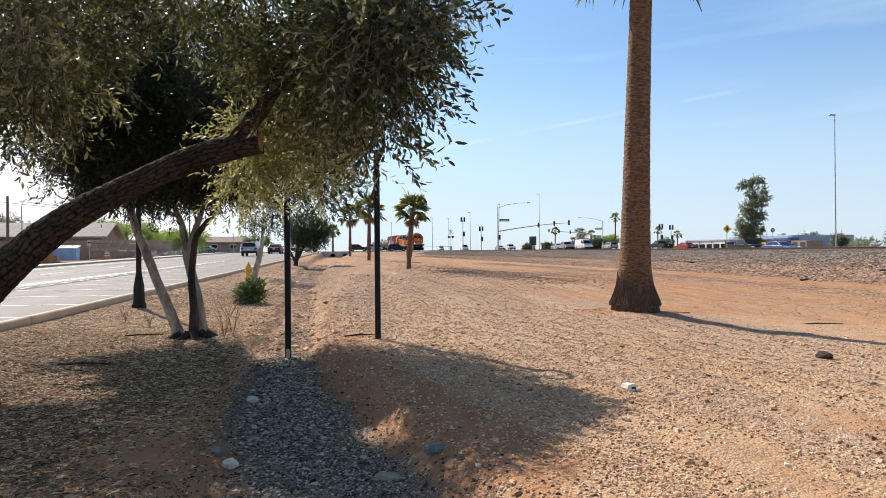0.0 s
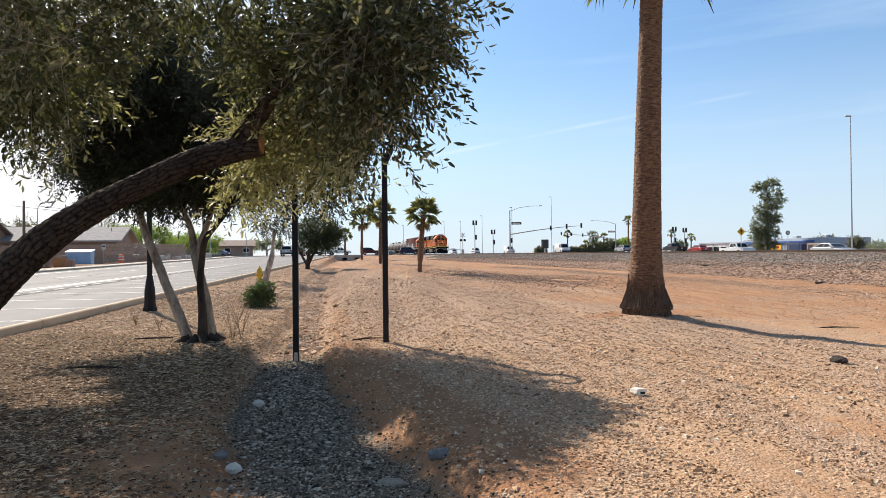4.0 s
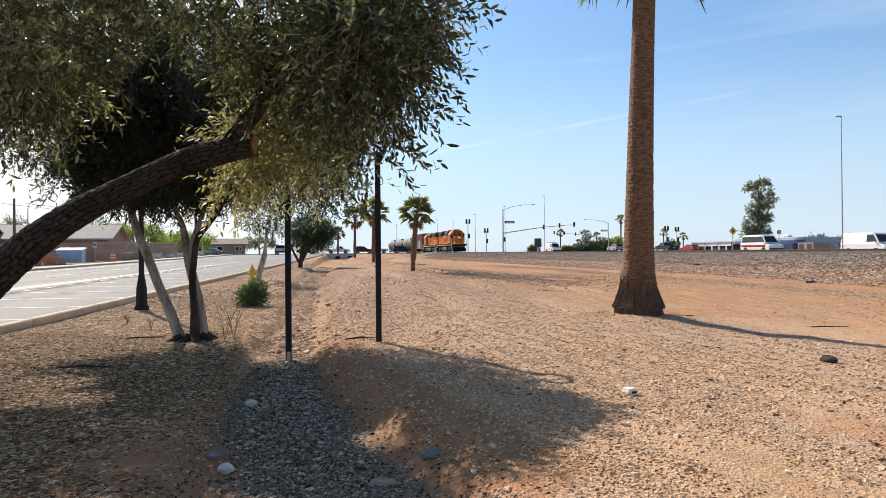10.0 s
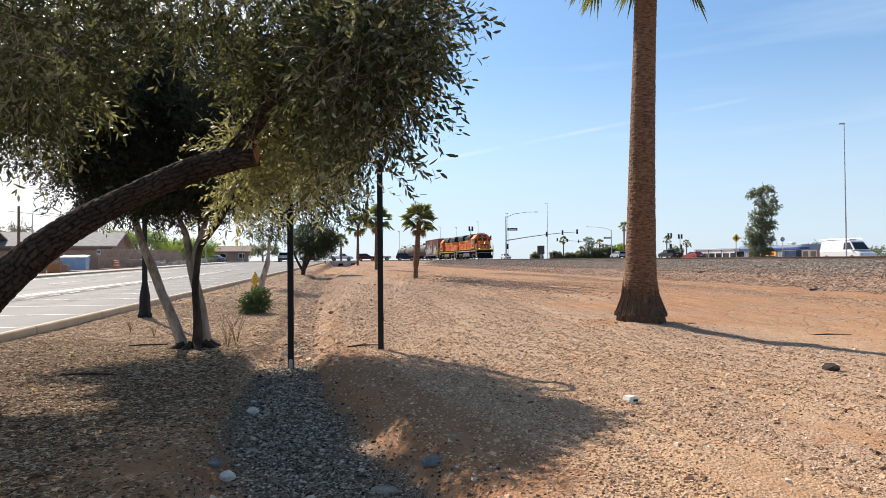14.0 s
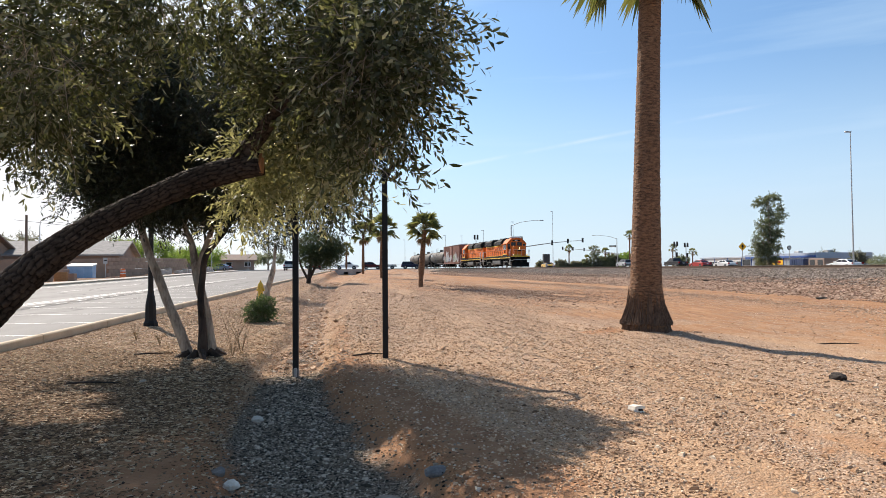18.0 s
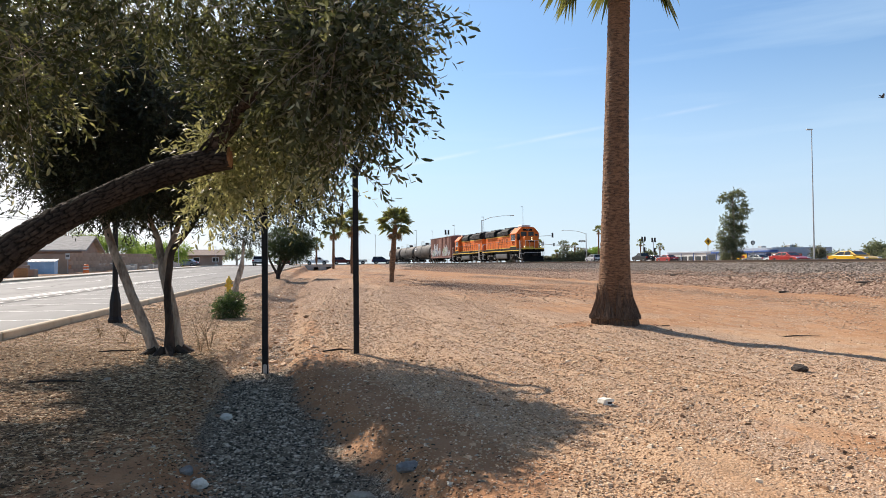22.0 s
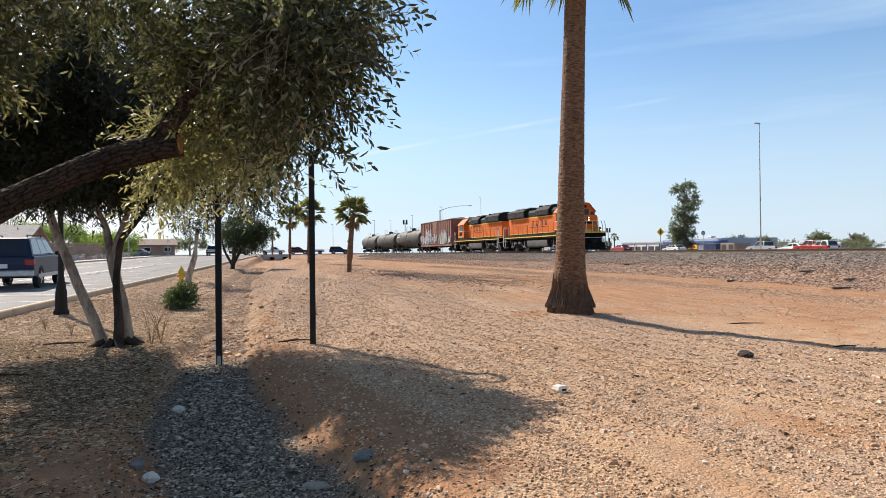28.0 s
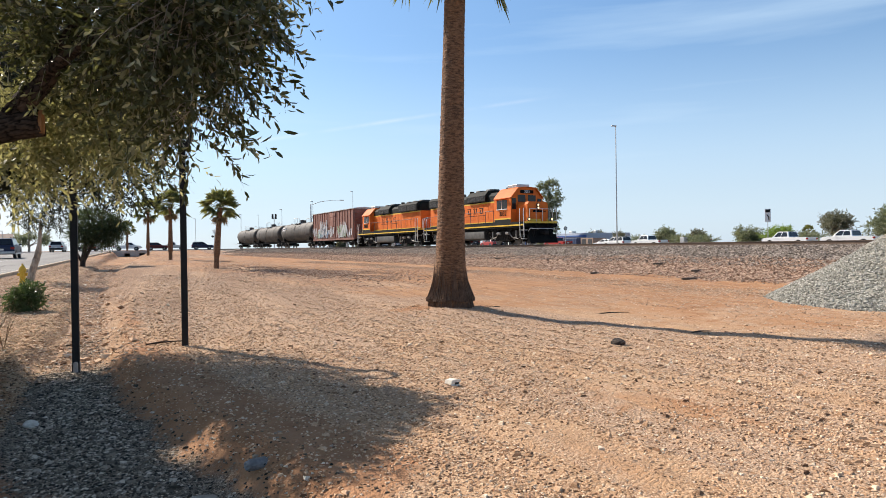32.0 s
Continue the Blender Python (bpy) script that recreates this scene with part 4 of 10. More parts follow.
# railway track: rails, ties
track = thing("railway_track", pose(TRACK_X0, 0, 0, 0, 0, TRACK_YAW), "railway track of steel rails on timber ties in ballast", "railway track")
track["kind"] = "structure"
for sx in (-0.76, 0.76):
    r = Shape()
    r.slab([(sx - 0.075, 1.33), (sx + 0.075, 1.33), (sx + 0.07, 1.345), (sx + 0.012, 1.36), (sx + 0.012, 1.455), (sx + 0.036, 1.465), (sx + 0.036, 1.498), (sx - 0.036, 1.498), (sx - 0.036, 1.465), (sx - 0.012, 1.455), (sx - 0.012, 1.36), (sx - 0.07, 1.345)][::1], 1, -80, 420)
    # slab along y expects (z, x) order
    r.v = [(z, y, x) for x, y, z in r.v]
    r.f = [q[::-1] for q in r.f]
    rail = part("rail", r, "rail", track, "rusty brown steel rail")
    t = Shape()
    t.box(sx - 0.03, -80, 1.498, sx + 0.03, 420, 1.501)
    part("running_surface", t, "railtop", rail, "polished top of the rail")
tie = Shape()
tie.box(-1.3, -0.115, 1.15, 1.3, 0.115, 1.335, 0.012)
tie_me = tie.mesh("tie", MAT["tie"])
for i in range(230):
    ob = new("tie", tie_me)
    ob.parent = track
    ob.matrix_basis = pose(0, 5 + 0.52 * i, 0)

# culvert head wall at the end of the wash
cul = thing("culvert", pose(-3.9, 108.2, 0), "weathered concrete culvert head wall with two dark box openings", "culvert")
sh = Shape()
sh.box(-2.3, 0, 1.02, 2.3, 0.35, 1.42, 0.03)
part("lintel", sh, "concrete", cul)
for x0, x1 in ((-2.3, -0.75), (-0.02, 1.25), (2.0, 2.3)):
    sh = Shape()
    sh.box(x0, 0, 0.0, x1, 0.35, 1.02, 0.01)
    part("pier", sh, "concrete", cul)
for sx in (-1, 1):
    sh = Shape()
    sh.slab([(0.0, 0.0), (-4.5, 0.0), (-4.5, 0.75), (0.0, 1.40)], 0, 0, 0.25)
    part("wing_wall", sh, "concrete", cul, at=pose(sx * 2.3, 0, 0, 0, 0, 28 * sx))
# dark sheet set behind the openings stands in for the shade inside
sh = Shape()
sh.box(-2.2, 2.2, 0, 2.2, 2.4, 1.1)
part("dark_barrel", sh, "dark_metal", cul)
strip("culvert_drive", -6.2, 3.0, [108.3, 114], lambda y: 1.39, "concrete", "concrete drive over the culvert", "pavement", thick=0.3)

# ---- train ----
MAT["orange"] = wear_mat("locomotive_orange", (0.60, 0.125, 0.018), (0.74, 0.175, 0.024), 1.4, 0.65, bump=0.05, spec=0.25)
MAT["loco_black"] = wear_mat("locomotive_black", (0.005, 0.005, 0.005), (0.013, 0.013, 0.012), 1.5, 0.85, bump=0.1, spec=0.12)
MAT["loco_yellow"] = wear_mat("locomotive_yellow", (0.62, 0.37, 0.02), (0.75, 0.48, 0.05), 2.0, 0.5, bump=0.05)
MAT["loco_green"] = wear_mat("locomotive_dark_green", (0.006, 0.008, 0.007), (0.015, 0.018, 0.016), 2.0, 0.75, bump=0.05, spec=0.2)
MAT["band_grey"] = wear_mat("locomotive_dull_band", (0.022, 0.023, 0.022), (0.05, 0.05, 0.047), 2.0, 0.8, bump=0.05, spec=0.2)
# pale tone on the brake gear stands in for sunlit highlights
MAT["pale_gear"] = wear_mat("pale_brake_gear", (0.16, 0.15, 0.135), (0.42, 0.40, 0.36), 7.0, 0.6, 0.2)
MAT["tank_grey"] = wear_mat("fuel_tank_grime", (0.035, 0.034, 0.032), (0.10, 0.094, 0.086), 2.0, 0.5, 0.2)
MAT["truck"] = wear_mat("bogie_grime", (0.007, 0.006, 0.0055), (0.03, 0.026, 0.022), 4.0, 0.85, spec=0.2)
MAT["oxide"] = wear_mat("boxcar_red_oxide", (0.16, 0.066, 0.05), (0.29, 0.14, 0.105), 0.9, 0.75, stretch=(1, 1, 0.4), bump=0.2)
MAT["tankcar"] = wear_mat("tank_car_black", (0.032, 0.029, 0.026), (0.09, 0.08, 0.07), 0.7, 0.68, stretch=(1, 1, 0.5), bump=0.08)
MAT["grab"] = wear_mat("white_grab_iron", (0.55, 0.55, 0.53), (0.75, 0.75, 0.73), 8, 0.5)
MAT["lens_lit"] = plain_mat("lit_headlight", (1, 0.9, 0.65), 0.2, 0, (1.0, 0.66, 0.26), 1.5)
MAT["loco_glass"] = wear_mat("cab_glass", (0.010, 0.013, 0.015), (0.018, 0.022, 0.024), 2.0, 0.22, bump=0.0, spec=0.35)
MAT["wheel_steel"] = wear_mat("wheel_steel", (0.09, 0.08, 0.07), (0.22, 0.20, 0.18), 5, 0.5, 0.6)
WHEELSETS = []      # (object, radius, lateral pose in its bogie's car)


def wheelset(owner, y, radius):
    ws = Shape()
    for sx in (-1, 1):
        ws.turned([(0.12, sx * 0.70 - 0.07), (radius - 0.07, sx * 0.70 - 0.065), (radius, sx * 0.70 - 0.05), (radius, sx * 0.70 + 0.05), (radius - 0.06, sx * 0.70 + 0.055), (radius - 0.09, sx * 0.70 + 0.02), (0.15, sx * 0.70 + 0.03), (0.13, sx * 0.70 + 0.1)], 20, axis=0)
        for k in range(4):
            a = k * math.pi / 2 + 0.4
            ws.turned([(0.05, -0.03), (0.05, 0.03)], 8, axis=0, at=(sx * 0.745, math.cos(a) * radius * 0.5, math.sin(a) * radius * 0.5))
    ws.tube([(-0.75, 0, 0), (0.75, 0, 0)], 0.085, 10)
    ob = part("wheelset", ws, "wheel_steel", owner, at=pose(0, y, radius))
    WHEELSETS.append((ob, radius, y))
    return ob


def bogie(car, yc, base, radius, loco=False):
    """A truck: two side beams with springs and journal boxes, bolster, and two turning wheelsets."""
    for sx in (-1, 1):
        s = Shape()
        x0, x1 = sorted((sx * 0.86, sx * 1.02))
        zt = radius + 0.28
        s.slab([(yc - base / 2 - 0.42, radius - 0.06), (yc - base / 2 + 0.35, radius - 0.10), (yc - 0.55, 0.30), (yc + 0.55, 0.30), (yc + base / 2 - 0.35, radius - 0.10), (yc + base / 2 + 0.42, radius - 0.06), (yc + base / 2 + 0.42, radius + 0.16), (yc + 0.6, zt), (yc - 0.6, zt), (yc - base / 2 - 0.42, radius + 0.16)], 0, x0, x1)
        for k in (-1, 1):
            s.box(x0 - 0.03, yc + k * base / 2 - 0.17, radius - 0.17, x1 + 0.05, yc + k * base / 2 + 0.17, radius + 0.19, 0.03)
        for k in (-0.28, 0, 0.28):
            s.turned([(0.085, 0.36), (0.085, radius + 0.12)], 10, at=((x0 + x1) / 2 + sx * 0.05, yc + k, 0))
        side = part("side_beam", s, "truck", car)
        for k in (-1, 1):
            c = Shape()
            c.turned([(0.13, 0), (0.11, sx * 0.05), (0.03, sx * 0.06)], 12, axis=0, at=(sx * 1.08, yc + k * base / 2, radius))
            part("journal_cap", c, "wheel_steel", side)
    b = Shape()
    b.box(-1.0, yc - 0.25, 0.45, 1.0, yc + 0.25, radius + 0.35, 0.04)
    part("bolster", b, "truck", car)
    if loco:
        for k in (-1, 1):
            eb = Shape()
            eb.box(-0.95, yc + k * (base / 2 + 0.62) - 0.05, 0.35, 0.95, yc + k * (base / 2 + 0.62) + 0.05, 0.6, 0.02)
            part("end_beam", eb, "truck", car)
        for sx in (-1, 1):
            for line, thick in (([(sx * 1.12, yc - 0.55, radius + 0.25), (sx * 1.12, yc - 0.55, 0.35)], 0.05), ([(sx * 1.1, yc - base / 2 + 0.35, radius + 0.3), (sx * 1.1, yc - base / 2 + 0.75, 0.42)], 0.06)):
                hg = Shape()
                hg.tube(line, thick, 6)
                part("hanger", hg, "truck", car)
    if loco:
        for sx in (-1, 1):
            f = Shape()
            xa, xb = sorted((sx * 0.80, sx * 1.12))
            f.slab([(yc - base / 2 - 0.85, 0.80), (yc - base / 2 - 0.4, 0.62), (yc - 0.8, 0.70), (yc + 0.8, 0.70), (yc + base / 2 + 0.4, 0.62), (yc + base / 2 + 0.85, 0.80), (yc + base / 2 + 0.85, 1.12), (yc - base / 2 - 0.85, 1.12)], 0, xa, xb)
            frame_part = part("truck_frame", f, "truck", car)
            for k in (-1, 1):
                cyl = Shape()
                cyl.turned([(0.12, -0.22), (0.13, -0.2), (0.13, 0.2), (0.05, 0.24)], 12, axis=1, at=(sx * 1.2, yc + k * 0.62, 0.92))
                part("brake_cylinder", cyl, "pale_gear", frame_part)
                rod = Shape()
                rod.tube([(sx * 1.18, yc + k * 0.85, 0.9), (sx * 1.16, yc + k * (base / 2 - 0.3), 0.62), (sx * 1.14, yc + k * (base / 2 + 0.6), 0.45)], 0.035, 6)
                part("brake_rod", rod, "pale_gear", frame_part)
                sp = Shape()
                sp.tube([(sx * 1.14, yc + k * (base / 2 + 0.28), 0.55), (sx * 1.14, yc + k * (base / 2 + 0.28), 1.1)], 0.06, 8)
                part("damper", sp, "pale_gear", frame_part)
        for k in (-1, 1):
            mo = Shape()
            mo.box(-0.62, yc + k * base / 2 - k * 0.1 - 0.55, 0.24, 0.62, yc + k * base / 2 - k * 0.1 + 0.55, 0.98, 0.08)
            part("traction_motor", mo, "loco_black", car)
            for sx in (-1, 1):
                sand = Shape()
                sand.tube([(sx * 1.16, yc + k * (base / 2 + 0.75), 1.28), (sx * 1.05, yc + k * (base / 2 + 0.8), 0.7), (sx * 0.78, yc + k * (base / 2 + 0.62), 0.16)], 0.03, 6)
                part("sand_pipe", sand, "pale_gear", car)
                box = Shape()
                box.box(*((-1.34, yc + k * 1.0 - 0.28, 1.02, -1.08, yc + k * 1.0 + 0.28, 1.34, 0.02) if sx < 0 else (1.08, yc + k * 1.0 - 0.28, 1.02, 1.34, yc + k * 1.0 + 0.28, 1.34, 0.02)))
                part("equipment_box", box, "loco_black", car)
    for k in (-1, 1):
        wheelset(car, yc + k * base / 2, radius)


def coupler(car, y0, y1):
    s = Shape()
    a, b = sorted((y0, y1))
    s.box(-0.11, a, 0.78, 0.11, b, 1.0, 0.03)
    s.box(-0.2, (y0 if abs(y0) < abs(y1) else y1) - 0.12, 0.72, 0.2, (y0 if abs(y0) < abs(y1) else y1) + 0.12, 1.02, 0.05)
    part("coupler", s, "truck", car)


def letters(text, size, mat, parent, m, name="lettering"):
    cu = bpy.data.curves.new("letters", "FONT")
    cu.body, cu.size, cu.extrude, cu.align_x, cu.align_y = text, size, 0.004, "CENTER", "CENTER"
    tmp = bpy.data.objects.new("letters", cu)
    scene.collection.objects.link(tmp)
    me = bpy.data.meshes.new_from_object(tmp.evaluated_get(bpy.context.evaluated_depsgraph_get()))
    bpy.data.objects.remove(tmp)
    me.materials.clear()
    me.materials.append(MAT[mat])
    ob = new(name, me)
    ob.parent = parent
    ob.matrix_basis = m
    return ob


def locomotive(name, lead):
    """A four-axle road switcher; its front is at y = 0 and it runs towards -y. Rail top is z = 0."""
    car = thing(name, pose(0, 0, 0), "orange black diesel locomotive with yellow stripes" + (", headlights lit" if lead else " behind the leader"), "locomotive", "train")
    s = Shape()
    s.box(-1.5, 0.75, 1.30, 1.5, 17.25, 1.62, 0.02)
    s.box(-0.5, 1.0, 0.95, 0.5, 17.0, 1.30)
    part("underframe", s, "loco_black", car)
    # sill stripes
    for sx in (-1, 1):
        for z0, z1, mt, nm in ((1.44, 1.54, "loco_yellow", "sill_stripe"), (1.56, 1.84, "band_grey", "sill_band"), (1.84, 1.91, "loco_yellow", "upper_stripe")):
            t = Shape()
            xa, xb = sorted((sx * 1.50, sx * 1.53)) if z1 < 1.6 else sorted((sx * 0.98, sx * 1.0))
            ya, yb = (0.8, 17.2) if z1 < 1.6 else (4.7, 16.9)
            t.box(xa, ya, z0, xb, yb, z1)
            part(nm, t, mt, car)
        t = Shape()
        t.box(*sorted((sx * 1.497, sx * 1.515))[:1], 0.9, 1.56, sorted((sx * 1.497, sx * 1.515))[1], 17.1, 1.74)
        part("walkway_edge", t, "loco_green", car)
    d = Shape()
    d.box(-1.5, 0.75, 1.62, 1.5, 17.25, 1.70, 0.01)
    part("walkway", d, "loco_black", car)
    # low nose
    s = Shape()
    s.slab([(-0.95, 1.70), (0.95, 1.70), (0.95, 3.05), (0.8, 3.25), (-0.8, 3.25), (-0.95, 3.05)], 1, 1.05, 2.45)
    s.v = [(z, y, x) for x, y, z in s.v]
    s.f = [q[::-1] for q in s.f]
    nose = part("nose", s, "orange", car)
    t = Shape()
    t.box(-0.97, 1.02, 1.72, 0.97, 1.05, 1.95)
    part("nose_stripe", t, "loco_yellow", nose)
    t = Shape()
    t.box(-0.45, 1.015, 2.45, 0.45, 1.045, 2.6)
    t.box(-0.75, 1.02, 2.50, -0.5, 1.045, 2.55)
    t.box(0.5, 1.02, 2.50, 0.75, 1.045, 2.55)
    part("nose_emblem", t, "loco_black", nose, "plain dark emblem bars on the nose")
    t = Shape()
    t.box(0.25, 0.99, 1.75, 0.8, 1.05, 2.3, 0.02)
    part("nose_door", t, "orange", nose)
    # cab with sloped roof edges
    ya, yb = 2.45, 4.75
    s = Shape()
    arch = [(1.5, 3.58), (1.42, 3.70), (0.92, 4.27), (0.78, 4.38), (0.0, 4.44)]
    arch = arch + [(-x, z) for x, z in arch[-2::-1]]
    s.slab([(-1.5, 1.70), (1.5, 1.70)] + arch, 1, ya, yb)
    s.v = [(z, y, x) for x, y, z in s.v]
    s.f = [q[::-1] for q in s.f]
    cab = part("cab", s, "orange", car)
    r = Shape()
    r.slab([(x * 1.035, z + 0.055) for x, z in arch[::-1]] + [(x * 1.003, z + 0.004) for x, z in arch], 1, ya - 0.12, yb + 0.05)
    r.v = [(z, y, x) for x, y, z in r.v]
    r.f = [q[::-1] for q in r.f]
    part("cab_roof", r, "orange", cab)
    for x0, x1, z0, z1 in ((-1.38, -1.02, 2.75, 3.6), (1.02, 1.38, 2.75, 3.6), (-0.85, -0.12, 3.32, 3.85), (0.12, 0.85, 3.32, 3.85)):
        w = Shape()
        w.box(x0, ya - 0.02, z0, x1, ya + 0.01, z1, 0.05)
        part("windshield", w, "loco_glass", cab)
    b = Shape()
    b.box(-0.62, ya - 0.05, 3.98, 0.62, ya, 4.24, 0.02)
    board = part("number_board", b, "loco_black", cab)
    if lead:
        letters("3032", 0.26, "white", board, pose(0, ya - 0.056, 4.11, 90, 0, 0))
    for sx in (-1, 1):
        for y0, y1 in ((2.95, 3.65), (3.75, 4.4)):
            w = Shape()
            xa, xb = sorted((sx * 1.49, sx * 1.515))
            w.box(xa, y0, 2.80, xb, y1, 3.50, 0.01)
            part("side_window", w, "loco_glass", cab)
        aw = Shape()
        aw.box(*((-1.78, 2.85, 3.55, -1.5, 4.5, 3.59) if sx < 0 else (1.5, 2.85, 3.55, 1.78, 4.5, 3.59)))
        part("sun_shade", aw, "orange", cab)
        t = Shape()
        xa, xb = sorted((sx * 1.50, sx * 1.513))
        t.box(xa, 2.47, 1.70, xb, 4.73, 1.98)
        part("cab_band", t, "loco_green", cab)
        t = Shape()
        t.box(xa, 2.47, 1.98, xb, 4.73, 2.08)
        part("cab_stripe", t, "loco_yellow", cab)
        if lead:
            letters("3032", 0.52, "loco_black", cab, pose(sx * 1.517, 3.55, 2.42, 90, 0, 90 * sx), "road_number")
        else:
            t = Shape()
            for k in range(4):
                t.box(*((-1.522, 3.0 + 0.29 * k, 2.22, -1.512, 3.2 + 0.29 * k, 2.6) if sx < 0 else (1.512, 3.0 + 0.29 * k, 2.22, 1.522, 3.2 + 0.29 * k, 2.6)))
            part("road_number", t, "loco_black", cab, "dark number shapes on the cab side")
    ac = Shape()
    ac.box(-0.6, 2.9, 4.46, 0.6, 4.2, 4.72, 0.04)
    for k in range(6):
        ac.box(-0.62, 3.0 + 0.2 * k, 4.52, 0.62, 3.06 + 0.2 * k, 4.68)
    part("roof_cooler", ac, "galv", cab, "grey air-conditioner on the cab roof")
    ho = Shape()
    for k in (-0.18, 0, 0.18):
        ho.tube([(k, 4.45, 4.58), (k, 4.9, 4.58)], [0.04, 0.07], 8)
    part("horn", ho, "dark_metal", cab)
    # long hood: orange doors below, dark upper works
    s = Shape()
    s.box(-0.98, yb, 1.70, 0.98, 16.9, 3.55, 0.03)
    hood = part("hood", s, "orange", car)
    for sx in (-1, 1):
        for k in range(16):
            dr = Shape()
            y0 = 5.0 + 0.735 * k
            xa, xb = sorted((sx * 0.975, sx * 0.992))
            dr.box(xa, y0, 2.14, xb, y0 + 0.68, 3.42, 0.006)
            part("hood_door", dr, "orange", hood)
    u = Shape()
    u.slab([(-0.98, 3.55), (0.98, 3.55), (0.98, 4.0), (0.72, 4.28), (-0.72, 4.28), (-0.98, 4.0)], 1, yb, 16.85)
    u.v = [(z, y, x) for x, y, z in u.v]
    u.f = [q[::-1] for q in u.f]
    top = part("hood_top", u, "loco_green", car, "dark green upper hood")
    bl = Shape()
    bl.slab([(-1.22, 3.62), (1.22, 3.62), (1.22, 4.1), (0.9, 4.48), (-0.9, 4.48), (-1.22, 4.1)], 1, 6.6, 9.6)
    bl.v = [(z, y, x) for x, y, z in bl.v]
    bl.f = [q[::-1] for q in bl.f]
    part("brake_bulge", bl, "loco_green", top)
    rd = Shape()
    rd.slab([(-1.3, 3.6), (1.3, 3.6), (1.3, 4.22), (1.05, 4.45), (-1.05, 4.45), (-1.3, 4.22)], 1, 12.2, 16.6)
    rd.v = [(z, y, x) for x, y, z in rd.v]
    rd.f = [q[::-1] for q in rd.f]
    radi = part("radiator_housing", rd, "loco_green", top)
    for sx in (-1, 1):
        for y0, y1, xw in ((6.8, 8.1, 1.225), (8.2, 9.4, 1.225), (12.4, 14.3, 1.305), (14.5, 16.4, 1.305)):
            g = Shape()
            xa, xb = sorted((sx * (xw - 0.01), sx * (xw + 0.012)))
            for q in range(7):
                g.box(xa, y0, 3.68 + 0.065 * q, xb, y1, 3.715 + 0.065 * q)
            part("grille", g, "dark_metal", radi)
    for y in (7.3, 8.9, 12.9, 14.4, 15.9):
        fn = Shape()
        fn.turned([(0.55, 4.40), (0.6, 4.55), (0.55, 4.66), (0.12, 4.68)], 20, at=(0, y, 0))
        part("roof_fan", fn, "dark_metal", top)
    ex = Shape()
    ex.turned([(0.22, 4.2), (0.2, 4.75)], 12, at=(0, 10.7, 0))
    part("exhaust_stack", ex, "loco_black", top)
    for sx in (-1, 1):
        t = Shape()
        t.box(*((-0.993, yb + 0.02, 3.44, -0.984, 16.85, 3.54) if sx < 0 else (0.984, yb + 0.02, 3.44, 0.993, 16.85, 3.54)))
        part("top_stripe", t, "loco_yellow", hood)
        for y0, y1, z0, z1 in ((5.3, 6.3, 2.75, 3.35), (12.6, 14.2, 2.45, 3.3), (14.6, 16.2, 2.45, 3.3)):
            v = Shape()
            for q in range(9):
                zz = z0 + (z1 - z0) * q / 9
                v.box(*((-1.002, y0, zz, -0.992, y1, zz + 0.025) if sx < 0 else (0.992, y0, zz, 1.002, y1, zz + 0.025)))
            part("louvre", v, "orange", hood)
        w = Shape()
        w.box(*((-1.52, 3.70, 2.78, -1.514, 3.75, 3.52) if sx < 0 else (1.514, 3.70, 2.78, 1.52, 3.75, 3.52)))
        w.box(*((-1.56, 2.95, 2.74, -1.514, 4.4, 2.80) if sx < 0 else (1.514, 2.95, 2.74, 1.56, 4.4, 2.80)))
        part("window_frame", w, "grab", cab)
    # emblem on the hood side: slanted dark strokes, no letters
    for sx in (-1, 1):
        t = Shape()
        xa, xb = sorted((sx * 0.993, sx * 1.001))
        for k in range(4):
            y = 7.4 + 1.0 * k
            for q, (za, zb) in enumerate(((2.62, 3.12), (2.62, 3.0))):
                t.slab([(y + 0.32 * q, za), (y + 0.32 * q + 0.11, za), (y + 0.32 * q - 0.03, zb), (y + 0.32 * q - 0.14, zb)], 0, xa, xb)
            t.slab([(y - 0.12, 3.06), (y + 0.5, 3.06), (y + 0.48, 3.12), (y - 0.14, 3.12)], 0, xa, xb)
            if k % 2 == 0:
                t.slab([(y, 2.62), (y + 0.42, 2.62), (y + 0.40, 2.68), (y - 0.02, 2.68)], 0, xa, xb)
        t.slab([(6.9, 2.46), (11.6, 2.46), (11.5, 2.50), (7.0, 2.50)], 0, xa, xb)
        part("emblem", t, "loco_green", hood, "plain dark slanted emblem shapes")
    under = Shape()
    under.box(-1.05, 1.2, 1.0, 1.05, 16.8, 1.42, 0.02)
    part("underframe", under, "loco_black", car)
    for sx in (-1, 1):
        for k in range(3):
            pipe = Shape()
            pipe.tube([(sx * 1.32, 1.6, 1.32 - 0.06 * k), (sx * 1.32, 5.6 + 0.3 * k, 1.30 - 0.06 * k), (sx * 1.28, 6.2, 1.05 - 0.08 * k)], 0.022, 5)
            part("air_pipe", pipe, "truck", car)
    # fuel tank
    ft = Shape()
    ft.slab([(0.42, -1.2), (0.55, -1.38), (1.05, -1.42), (1.28, -1.3), (1.28, 1.3), (1.05, 1.42), (0.55, 1.38), (0.42, 1.2)], 1, 6.5, 11.2)
    part("fuel_tank", ft, "tank_grey", car, "grimy dark steel fuel tank", smooth=True)
    for sx in (-1, 1):
        a = Shape()
        a.tube([(sx * 1.25, 5.9, 1.18), (sx * 1.25, 11.8, 1.18)], 0.14, 10)
        part("air_reservoir", a, "loco_black", car)
